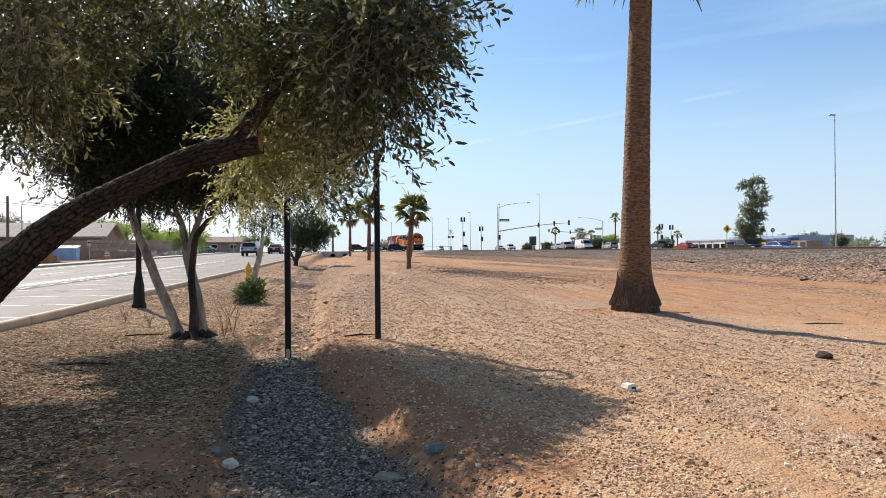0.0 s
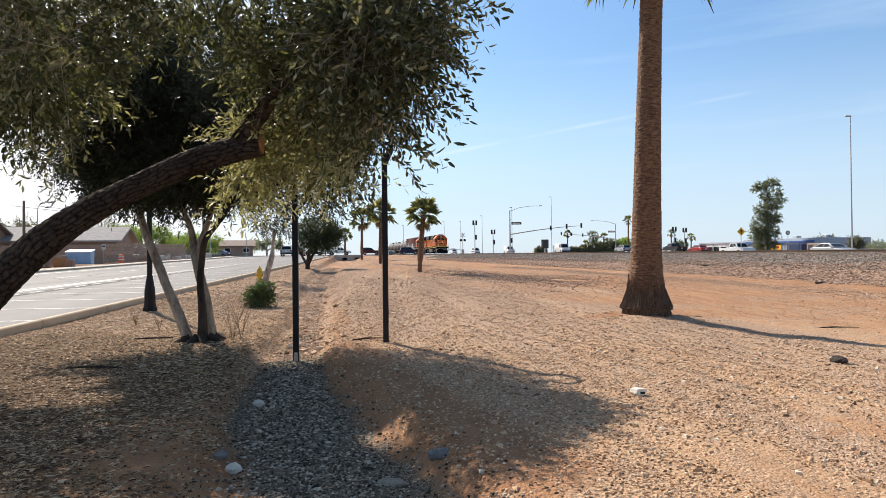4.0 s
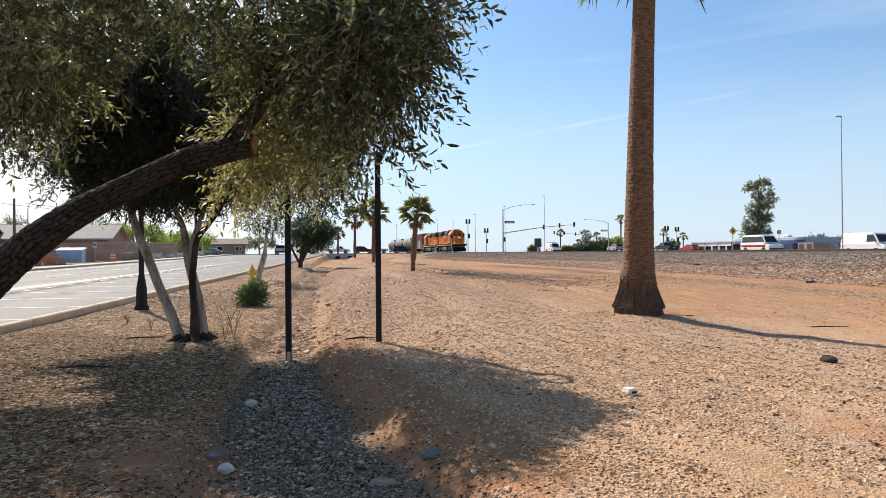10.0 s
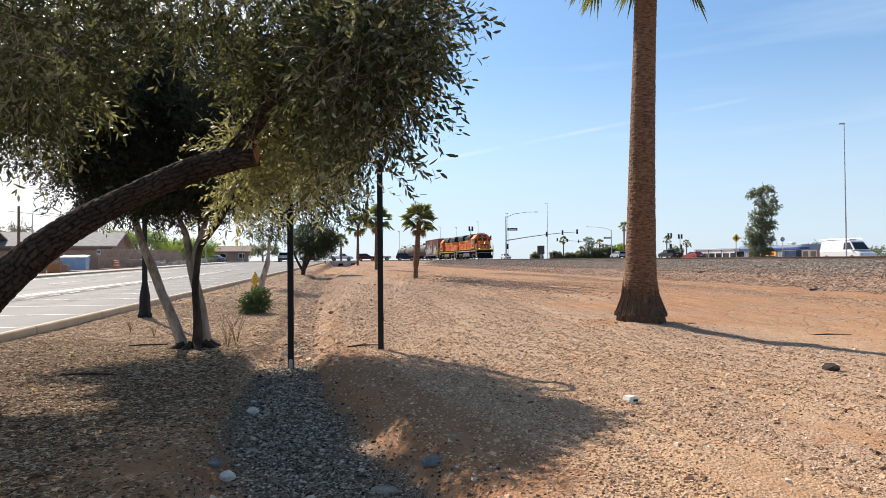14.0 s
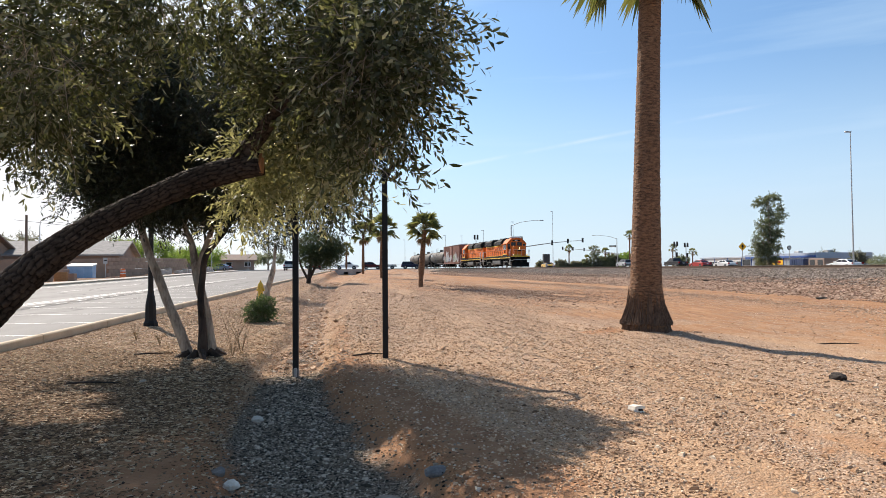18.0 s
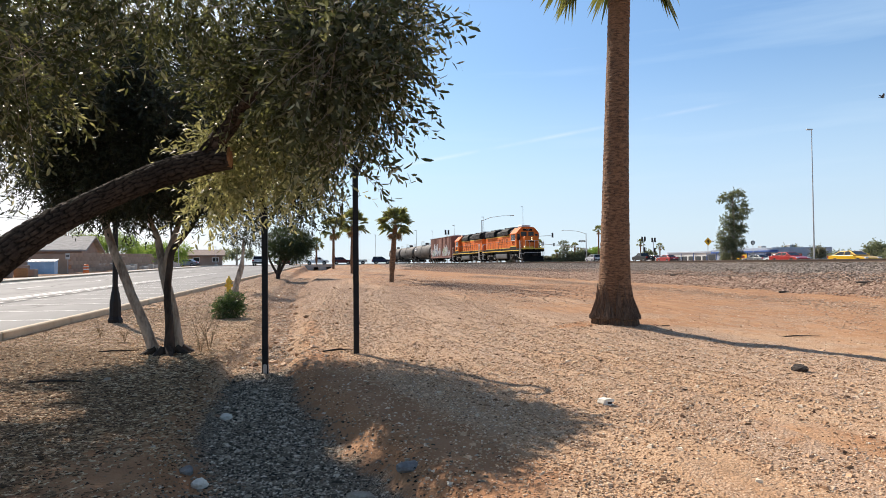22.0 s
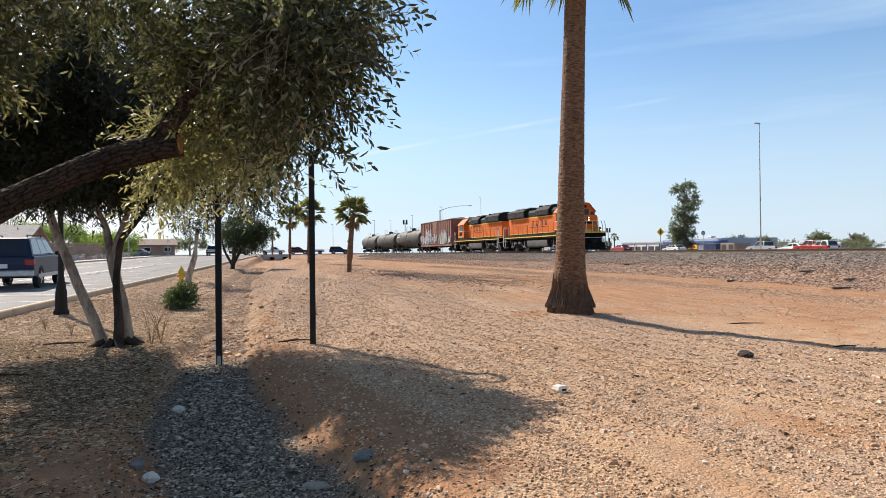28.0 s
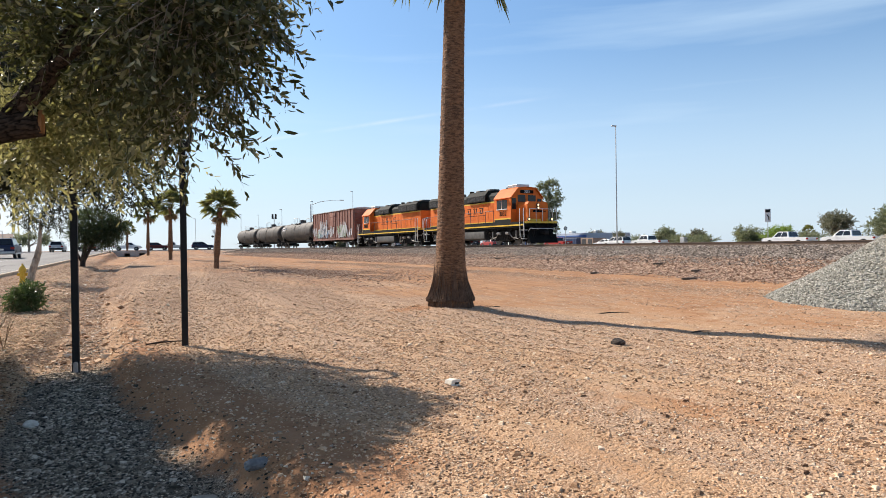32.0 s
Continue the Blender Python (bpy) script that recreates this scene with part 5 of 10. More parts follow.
    # pilots, steps and hand irons
    for end in (0, 1):
        flip = (lambda y: y) if end == 0 else (lambda y: 18.0 - y)
        p = Shape()
        y0, y1 = sorted((flip(0.62), flip(0.78)))
        p.box(-1.1, y0, 0.35, 1.1, y1, 1.60, 0.02)
        p.box(-1.5, y0, 1.34, 1.5, y1, 1.61, 0.02)
        pil = part("pilot", p, "loco_black", car)
        if end == 0 or not lead:
            pl = Shape()
            pl.slab([(flip(0.62), 0.12), (flip(0.25), 0.12), (flip(0.55), 0.75), (flip(0.62), 0.75)], 0, -1.3, 1.3)
            part("plow", pl, "loco_black", pil)
        st = Shape()
        ya_, yb_ = sorted((flip(0.55), flip(0.72)))
        st.box(-1.45, ya_, 1.60, 1.45, yb_, 1.74)
        part("end_stripe", st, "loco_yellow", pil)
        for sx in (-1, 1):
            for q in range(4):
                w = Shape()
                xa, xb = sorted((sx * 1.12, sx * 1.52))
                y0, y1 = sorted((flip(0.75), flip(1.15)))
                w.box(xa, y0, 0.42 + 0.33 * q, xb, y1, 0.46 + 0.33 * q)
                part("step", w, "grab" if q % 2 == 0 else "truck", car)
            for yy in (0.72, 1.22):
                g = Shape()
                g.tube([(sx * 1.52, flip(yy), 0.55), (sx * 1.54, flip(yy), 1.6), (sx * 1.54, flip(yy + 0.02), 2.35), (sx * 1.45, flip(yy + 0.12), 2.75)], 0.028, 6)
                part("grab_iron", g, "grab", car)
        hs = Shape()
        hs.tube([(-0.9, flip(0.85), 1.7), (-0.9, flip(0.85), 2.7), (0.9, flip(0.85), 2.7), (0.9, flip(0.85), 1.7)], 0.025, 6)
        hs.tube([(-0.3, flip(0.85), 1.7), (-0.3, flip(0.85), 2.7)], 0.02, 6)
        hs.tube([(0.3, flip(0.85), 1.7), (0.3, flip(0.85), 2.7)], 0.02, 6)
        part("end_rail", hs, "grab", car)
        for k in (-0.9, -0.75, 0.75, 0.9):
            mu = Shape()
            mu.tube([(k, flip(0.6), 1.35), (k, flip(0.5), 0.9), (k * 0.9, flip(0.48), 0.6)], 0.03, 6)
            part("air_hose", mu, "truck", pil)
        lever = Shape()
        lever.tube([(-1.25, flip(0.55), 1.0), (-1.1, flip(0.5), 1.22), (-0.3, flip(0.48), 1.18), (0.3, flip(0.48), 1.18), (1.1, flip(0.5), 1.22), (1.25, flip(0.55), 1.0)], 0.022, 6)
        part("cut_lever", lever, "grab", pil)
        for k in (-0.55, 0.55):
            brace = Shape()
            brace.tube([(k, flip(0.57), 0.75), (k, flip(0.57), 1.5)], 0.045, 6)
            part("pilot_brace", brace, "truck", pil)
        coupler(car, flip(0.05), flip(0.9))
    for sx in (-1, 1):
        hr = Shape()
        hr.tube([(sx * 1.47, 4.9, 2.72), (sx * 1.47, 16.9, 2.72)], 0.02, 6)
        part("hand_rail", hr, "dark_metal", car)
        for k in range(11):
            po = Shape()
            po.tube([(sx * 1.47, 4.95 + 1.19 * k, 1.66), (sx * 1.47, 4.95 + 1.19 * k, 2.72)], 0.02, 6)
            part("rail_post", po, "dark_metal", car)
    # lamps
    for x, z, y in ((-0.0, 3.0, 1.0), (0.0, 2.78, 1.0), (-1.05, 1.9, 0.72), (1.05, 1.9, 0.72)):
        h = Shape()
        h.turned([(0.14, 0.06), (0.14, -0.02), (0.085, -0.04)], 14, axis=1, at=(x, y, z))
        rim = part("headlight", h, "dark_metal", car)
        l = Shape()
        l.turned([(0.08, -0.045), (0.045, -0.06)], 14, axis=1, at=(x, y, z))
        part("lens", l, "lens_lit" if lead else "loco_glass", rim)
    bogie(car, 3.95, 2.75, 0.51, True)
    bogie(car, 14.05, 2.75, 0.51, True)
    return car


def boxcar():
    car = thing("boxcar", pose(0, 0, 0), "rust-red ribbed boxcar with faded paint scrawl along its lower side", "boxcar", "train")
    L = 18.0
    s = Shape()
    s.box(-1.42, 0.6, 1.05, 1.42, L - 0.6, 4.75, 0.03)
    body = part("body", s, "oxide", car)
    rf = Shape()
    rf.slab([(-1.5, 4.72), (1.5, 4.72), (1.5, 4.80), (0, 4.95), (-1.5, 4.80)], 1, 0.55, L - 0.55)
    rf.v = [(z, y, x) for x, y, z in rf.v]
    rf.f = [q[::-1] for q in rf.f]
    part("roof", rf, "galv", car, "weathered grey roof")
    rib = Shape()
    rib.slab([(1.42, -0.06), (1.50, -0.035), (1.50, 0.035), (1.42, 0.06)], 2, 1.1, 4.7)
    rib_me = rib.mesh("rib", MAT["oxide"])
    ribm = Shape()
    ribm.slab([(-1.42, 0.06), (-1.50, 0.035), (-1.50, -0.035), (-1.42, -0.06)], 2, 1.1, 4.7)
    rib_me2 = ribm.mesh("rib", MAT["oxide"])
    for me in (rib_me, rib_me2):
        for k in range(17):
            y = 0.85 + k * (L - 1.7) / 16
            if 7.2 < y < 10.8:
                continue
            part("rib", me, None, body, at=pose(0, y, 0))
    for sx in (-1, 1):
        d = Shape()
        xa, xb = sorted((sx * 1.43, sx * 1.50))
        d.box(xa, 7.5, 1.2, xb, 10.5, 4.55, 0.02)
        door = part("door", d, "oxide", car)
        for q in range(5):
            pz = Shape()
            xc, xd = sorted((sx * 1.50, sx * 1.54))
            pz.box(xc, 7.6, 1.55 + 0.62 * q, xd, 10.4, 1.62 + 0.62 * q)
            part("door_bar", pz, "oxide", door)
        for y in (8.05, 9.95):
            lk = Shape()
            lk.tube([(sx * 1.56, y, 1.3), (sx * 1.56, y, 4.5)], 0.025, 6)
            part("lock_rod", lk, "oxide", door)
        sl = Shape()
        sl.box(xa, 0.6, 0.92, xb, L - 0.6, 1.14, 0.02)
        part("side_sill", sl, "oxide", car)
        # scrawl in faded colours, no readable words
        rng = random.Random(5)
        for mt, y0, y1, z0, z1, n in (("scrawl_white", 10.3, 13.9, 1.4, 3.3, 34), ("scrawl_blue", 10.2, 14.6, 1.25, 2.2, 24), ("scrawl_white", 7.7, 10.2, 1.3, 2.4, 20), ("scrawl_green", 3.3, 6.6, 1.25, 2.4, 26), ("scrawl_white", 2.6, 5.6, 1.5, 3.0, 30), ("scrawl_white", 10.6, 17.0, 1.2, 2.3, 44), ("scrawl_green", 12.0, 16.0, 1.25, 1.9, 14), ("scrawl_white", 1.2, 7.0, 1.2, 1.9, 26)):
            t = Shape()
            for k in range(n):
                y = rng.uniform(y0, y1 - 0.3)
                z = rng.uniform(z0, z1 - 0.3)
                h = rng.uniform(0.45, 1.1)
                w = rng.uniform(0.06, 0.3)
                xx = sx * (1.556 if 7.2 < y < 10.7 else 1.506) + sx * 0.003 * k
                lean = rng.uniform(-0.25, 0.25)
                z2 = min(z + h, z1 + 0.4)
                t.add([(xx, y, z), (xx, y + w, z), (xx, y + w + lean, z2), (xx, y + lean, z2)], [(0, 1, 2, 3) if sx > 0 else (3, 2, 1, 0)])
            part("scrawl", t, mt, body, "faded paint scrawl strokes")["kind"] = "stuff"
    for end, y0 in ((0, 0.56), (1, L - 0.60)):
        for q in range(11):
            c = Shape()
            c.box(-1.38, y0 - 0.0, 1.3 + 0.31 * q, 1.38, y0 + 0.06, 1.45 + 0.31 * q, 0.02)
            part("end_ridge", c, "oxide", body)
        ld = Shape()
        yy = 0.5 if end == 0 else L - 0.5
        for sx in (-1, 1):
            for q in range(8):
                ld.tube([(sx * 1.35, yy, 1.2 + 0.42 * q), (sx * 0.95, yy, 1.2 + 0.42 * q)], 0.018, 5)
        part("ladder", ld, "oxide", car)
    cs = Shape()
    cs.box(-0.3, 0.4, 0.75, 0.3, L - 0.4, 1.05)
    part("centre_sill", cs, "truck", car)
    coupler(car, 0.0, 0.6)
    coupler(car, L, L - 0.6)
    bogie(car, 2.3, 1.75, 0.42)
    bogie(car, L - 2.3, 1.75, 0.42)
    return car


def tank_car(label_on):
    car = thing("tank_car", pose(0, 0, 0), "grimy dark grey railway tank car " + ("bearing a white placard" if label_on else "with a top platform"), "tank car", "train")
    L, R, zc = 18.9, 1.42, 2.52
    s = Shape()
    prof = [(0.05, 0.75), (0.7, 0.8), (1.15, 0.98), (1.36, 1.22), (R, 1.5)]
    prof += [(R, y) for y in (5.0, 8.2, 11.4)] + [(r, L - h) for r, h in prof[::-1]]
    s.turned(prof, 36, axis=1, at=(0, 0, zc))
    tank = part("tank", s, "tankcar", car, smooth=True)
    for y in (4.0, 7.3, 11.6, 14.9):
        b = Shape()
        b.turned([(R, y - 0.05), (R + 0.02, y - 0.04), (R + 0.02, y + 0.04), (R, y + 0.05)], 36, axis=1, at=(0, 0, zc), caps=False)
        part("weld_band", b, "tankcar", tank)
    m = Shape()
    m.turned([(0.42, zc + R - 0.1), (0.42, zc + R + 0.32), (0.48, zc + R + 0.34), (0.48, zc + R + 0.42), (0.1, zc + R + 0.5)], 18, at=(0, L / 2, 0))
    part("manway", m, "dark_metal", tank)
    for dy in (-0.75, 0.75):
        v = Shape()
        v.turned([(0.12, zc + R - 0.05), (0.12, zc + R + 0.3), (0.05, zc + R + 0.36)], 10, at=(0.2, L / 2 + dy, 0))
        part("valve", v, "dark_metal", tank)
    pf = Shape()
    for sx in (-1, 1):
        xa, xb = sorted((sx * 0.55, sx * 1.0))
        pf.box(xa, L / 2 - 1.5, zc + R - 0.12, xb, L / 2 + 1.5, zc + R - 0.08)
    part("platform", pf, "galv", car)
    for sx in (-1, 1):
        ra = Shape()
        ra.tube([(sx * 1.0, L / 2 - 1.5, zc + R - 0.1), (sx * 1.0, L / 2 - 1.5, zc + R + 0.75), (sx * 1.0, L / 2 + 1.5, zc + R + 0.75), (sx * 1.0, L / 2 + 1.5, zc + R - 0.1)], 0.025, 6)
        for dy in (-0.5, 0.5):
            ra.tube([(sx * 1.0, L / 2 + dy, zc + R - 0.1), (sx * 1.0, L / 2 + dy, zc + R + 0.75)], 0.02, 6)
        part("railing", ra, "galv", car)
    for sx in (-1, 1):
        ld = Shape()
        for k in (-0.2, 0.2):
            ld.tube([(sx * (R + 0.12), L / 2 + k, 0.9), (sx * (R + 0.12), L / 2 + k, zc), (sx * 1.05, L / 2 + k, zc + R)], 0.022, 6)
        for q in range(7):
            ld.tube([(sx * (R + 0.12), L / 2 - 0.2, 0.95 + 0.27 * q), (sx * (R + 0.12), L / 2 + 0.2, 0.95 + 0.27 * q)], 0.016, 5)
        part("ladder", ld, "dark_metal", car)
        sd = Shape()
        xa, xb = sorted((sx * 1.05, sx * 1.35))
        sd.box(xa, 0.7, 1.05, xb, 3.2, 1.12)
        sd.box(xa, L - 3.2, 1.05, xb, L - 0.7, 1.12)
        part("end_walk", sd, "truck", car)
        if label_on:
            pl = Shape()
            a = 0.35
            pl.box(*((-R - 0.02, L - 4.2, zc + 0.25, -R * 0.92, L - 2.5, zc + 0.8) if sx < 0 else (R * 0.92, L - 4.2, zc + 0.25, R + 0.02, L - 2.5, zc + 0.8)))
            plq = part("placard", pl, "white", tank, "white placard on the tank side")
            br = Shape()
            br.box(*((-R - 0.026, L - 3.9, zc + 0.45, -R - 0.02, L - 2.8, zc + 0.6) if sx < 0 else (R + 0.02, L - 3.9, zc + 0.45, R + 0.026, L - 2.8, zc + 0.6)))
            part("writing_bar", br, "loco_black", plq)
    st = Shape()
    st.box(-0.32, 0.4, 0.75, 0.32, L - 0.4, 1.12, 0.02)
    for y in (2.2, L - 2.2):
        st.slab([(1.0, -1.3), (1.75, -1.15), (1.32, -0.6), (1.32, 0.6), (1.75, 1.15), (1.0, 1.3)], 1, y - 0.12, y + 0.12)
    part("stub_sill", st, "truck", car)
    coupler(car, 0.0, 0.6)
    coupler(car, L, L - 0.6)
    bogie(car, 2.2, 1.75, 0.42)
    bogie(car, L - 2.2, 1.75, 0.42)
    return car


for nm, col in (("scrawl_white", (0.55, 0.56, 0.58)), ("scrawl_blue", (0.16, 0.27, 0.42)), ("scrawl_green", (0.30, 0.42, 0.27))):
    MAT[nm] = wear_mat(nm, tuple(c * 0.7 for c in col), col, 3.0, 0.75)
train = [(locomotive("lead_locomotive", True), 0.0, 18.0, False), (locomotive("trailing_locomotive", False), 17.95, 18.0, True), (boxcar(), 35.9, 18.0, False)]
at_y = 53.95
for k in range(3):
    train.append((tank_car(k == 0), at_y, 18.9, False))
    at_y += 18.95

# ---- plants ----
sun_fall = (math.sin(SUN_AZ) / math.tan(SUN_EL), -math.cos(SUN_AZ) / math.tan(SUN_EL))
BEAMS = [(-0.08, 6.68, 0.22, 0.2), (0.08, 6.5, 0.25, 0.2), (0.24, 6.3, 0.24, 0.2), (0.38, 6.14, 0.17, 0.15), (-3.0, 7.3, 0.6, 0.45), (-3.65, 8.2, 0.9, 0.5), (-0.85, 8.3, 0.25, 0.2), (2.0, 4.75, 0.55, 0.45), (2.6, 5.3, 0.6, 0.45)]
def leaf_mesh(name, mat, blobs, length, width, rng, per_twig=12, twig=0.28, droop=0.35, flat=0.0, shell=0.35, gaps=(), sprig=False):
    """A crown of single leaves set along drooping twigs. blobs: (x, y, z, rx, ry, rz, number of twigs)."""
    P, D, S = [], [], []
    for x, y, z, rx, ry, rz, n in blobs:
        n = int(n)
        d = rng.normal(size=(n, 3))
        d /= np.linalg.norm(d, axis=1, keepdims=True)
        rad = (shell + (1 - shell) * rng.rand(n, 1)) ** 0.6 * (1 + 0.12 * rng.normal(size=(n, 1)))
        start = np.array([[x, y, z]]) + d * rad * np.array([[rx, ry, rz]])
        way = d * 0.7 + 0.6 * rng.normal(size=(n, 3))
        way[:, 2] -= droop
        way /= np.linalg.norm(way, axis=1, keepdims=True)
        P.append(start)
        D.append(way)
        S.append(twig * (0.6 + 0.8 * rng.rand(n)))
    P, D, S = np.concatenate(P), np.concatenate(D), np.concatenate(S)
    for gx, gy, ra, rb in gaps:      # openings in the crown that let a sunbeam through
        sx = P[:, 0] + D[:, 0] * S * 0.5 + (P[:, 2] + D[:, 2] * S * 0.5) * sun_fall[0]
        sy = P[:, 1] + D[:, 1] * S * 0.5 + (P[:, 2] + D[:, 2] * S * 0.5) * sun_fall[1]
        keep = ((sx - gx) / ra) ** 2 + ((sy - gy) / rb) ** 2 > 1
        P, D, S = P[keep], D[keep], S[keep]
    n = len(P)
    k = per_twig
    t = (np.arange(k) + 0.5)[None] / k
    pos = P[:, None] + D[:, None] * (t * S[:, None])[:, :, None]
    pos[:, :, 2] -= (t ** 2) * droop * 0.35 * S[:, None]
    pos = pos.reshape(-1, 3)
    along = np.repeat(D, k, 0)
    if sprig:      # opposite pairs, each pair turned a quarter against the last
        e1 = np.cross(D, rng.normal(size=(n, 3)))
        e1 /= np.linalg.norm(e1, axis=1, keepdims=True)
        e2 = np.cross(D, e1)
        j = np.arange(k)
        turn = (j // 2) * (math.pi / 2) + (j % 2) * math.pi
        perp = e1[:, None] * np.cos(turn)[None, :, None] + e2[:, None] * np.sin(turn)[None, :, None]
        perp = (perp + 0.22 * rng.normal(size=perp.shape)).reshape(-1, 3)
        lean = (0.55 + 0.5 * rng.rand(n * k))[:, None]
        ax = along * 0.8 + perp * lean
        ax[:, 2] -= 0.12
        side = np.cross(perp, along) + 0.35 * rng.normal(size=(n * k, 3))
        ax /= np.linalg.norm(ax, axis=1, keepdims=True)
        sd = side - ax * np.sum(side * ax, axis=1, keepdims=True)
    else:
        ax = along * 0.75 + rng.normal(size=(n * k, 3)) * 0.55
        ax /= np.linalg.norm(ax, axis=1, keepdims=True)
        sd = np.cross(ax, rng.normal(size=(n * k, 3)))
    sd /= np.linalg.norm(sd, axis=1, keepdims=True)
    up = np.cross(sd, ax)
    ln = (length * (0.75 + 0.5 * rng.rand(n * k)))[:, None]
    wd = (width * (0.7 + 0.6 * rng.rand(n * k)))[:, None]
    if sprig:      # long blades with a rounded shoulder and a slight keel
        v = np.stack([pos, pos + ax * ln * 0.34 + sd * wd * 0.5 + up * wd * 0.12, pos + ax * ln * 0.76 + sd * wd * 0.38 + up * wd * 0.05, pos + ax * ln - up * wd * 0.35, pos + ax * ln * 0.76 - sd * wd * 0.38 + up * wd * 0.05, pos + ax * ln * 0.34 - sd * wd * 0.5 + up * wd * 0.12], 1)
        corners = np.array([[0, 1, 5], [1, 2, 4], [1, 4, 5], [2, 3, 4]])
    else:
        v = np.stack([pos, pos + ax * ln * 0.45 + sd * wd * 0.5 + up * wd * 0.15, pos + ax * ln - up * wd * 0.3, pos + ax * ln * 0.45 - sd * wd * 0.5 + up * wd * 0.15], 1)
        corners = np.array([[0, 1, 2], [0, 2, 3]])
    o = (np.arange(n * k) * v.shape[1])[:, None, None]
    f = o + corners[None]
    me = bulk(name, v.reshape(-1, 3), f.reshape(-1, 3), mat)
    return me, P, D, S


def twig_shape(P, D, S, r, every=1):
    sh = Shape()
    for i in range(0, len(P), every):
        p, d = Vector(P[i]), Vector(D[i]) * float(S[i])
        sh.tube([p - d * 0.8, p + d * 0.3, p + d * 0.9 - Vector((0, 0, 0.03))], [r, r * 0.7, r * 0.3], 3, caps=False)
    return sh


def limb_shape(lines, n=10, wob=0.0, seed=1):
    """Rounded limbs through points (x, y, z, radius), smoothed."""
    sh = Shape()
    rng = random.Random(seed)
    for line in lines:
        pts = np.array(line, float)
        t = np.arange(len(pts))
        tt = np.linspace(0, len(pts) - 1, (len(pts) - 1) * 5 + 1)
        fine = []
        for q in tt:
            i = min(int(q), len(pts) - 2)
            a, b = pts[max(i - 1, 0)], pts[i]
            c, d = pts[i + 1], pts[min(i + 2, len(pts) - 1)]
            f = q - i
            fine.append(0.5 * ((2 * b) + (c - a) * f + (2 * a - 5 * b + 4 * c - d) * f * f + (3 * b - a - 3 * c + d) * f ** 3))
        fine = np.array(fine)
        sh.tube([tuple(p[:3]) for p in fine], list(fine[:, 3]), n, wob=wob, rng=rng)
    return sh


# the leaning olive close by
rng = np.random.RandomState(11)
olive = thing("olive_tree", pose(0, 0, 0), "leaning olive tree with cracked dark bark and a sawn limb", "tree")


def bark_limb(name, line, mat, around=72, pitch=0.013, deep=0.017, plate=(0.044, 0.078)):
    """A limb through points (x, y, z, radius) whose bark stands in uneven plates with open cracks."""
    pts = np.array(line, float)
    q = np.linspace(0, len(pts) - 1, 400)
    i = np.clip(q.astype(int), 0, len(pts) - 2)
    f = (q - i)[:, None]
    a, b, c, d = pts[np.maximum(i - 1, 0)], pts[i], pts[i + 1], pts[np.minimum(i + 2, len(pts) - 1)]
    fine = 0.5 * (2 * b + (c - a) * f + (2 * a - 5 * b + 4 * c - d) * f ** 2 + (3 * b - a - 3 * c + d) * f ** 3)
    run = np.concatenate([[0], np.cumsum(np.linalg.norm(np.diff(fine[:, :3], axis=0), axis=1))])
    m = int(run[-1] / pitch)
    at = np.linspace(0, run[-1], m)
    fine = np.stack([np.interp(at, run, fine[:, k]) for k in range(4)], 1)
    way = np.gradient(fine[:, :3], axis=0)
    way /= np.linalg.norm(way, axis=1, keepdims=True)
    side = np.cross(way, [0, 0, 1.0])
    side /= np.linalg.norm(side, axis=1, keepdims=True)
    up = np.cross(side, way)
    th = np.arange(around) * 2 * np.pi / around
    A, T = np.meshgrid(at, th, indexing="ij")
    R = fine[:, 3][:, None]
    # plates: strips round the limb, broken across at uneven lengths
    cx, cy = np.cos(T), np.sin(T)
    strips = max(8, int(round(2 * np.pi * float(fine[:, 3].mean()) / plate[0])))
    u = T / (2 * np.pi) * strips + 1.6 * rough_field(A * 7 + 3, cx * 2 + 5, 3) + 0.8 * rough_field(A * 19, cy * 3 + 9, 2)
    row = np.floor(u)
    v = A / plate[1] + 7.31 * np.sin((row % strips) * 12.9) + 1.3 * rough_field(A * 11 + row * 3.7, T * 2, 3)
    fu, fv = u - row, v - np.floor(v)
    gap = np.minimum(np.minimum(fu, 1 - fu) * 1.0, np.minimum(fv, 1 - fv) * 1.7)
    relief = np.clip(gap / 0.18, 0, 1) ** 1.4 * (0.85 + 0.25 * FIELD[(row % strips).astype(int) % 64, np.floor(v).astype(int) % 64])
    lump = 0.09 * rough_field(A * 4, cx * 1.5 + 20, 3) + 0.06 * rough_field(A * 40, cx * 5 + 30, 3)
    r = R * (1 + lump) + deep * (relief - 0.6) * np.clip(R / 0.1, 0.6, 1.4)
    co = fine[:, None, :3] + side[:, None] * (cx * r)[:, :, None] + up[:, None] * (cy * r)[:, :, None]
    n = np.arange(m * around).reshape(m, around)
    fc = np.stack([n[:-1], np.roll(n[:-1], -1, 1), np.roll(n[1:], -1, 1), n[1:]], -1).reshape(-1, 4)
    me = bulk(name, co.reshape(-1, 3), fc, mat, True)
    col = np.repeat(np.clip(relief, 0, 1).reshape(-1, 1), 4, 1).astype(np.float32)
    me.color_attributes.new("relief", "FLOAT_COLOR", "POINT").data.foreach_set("color", col.ravel())
    return me


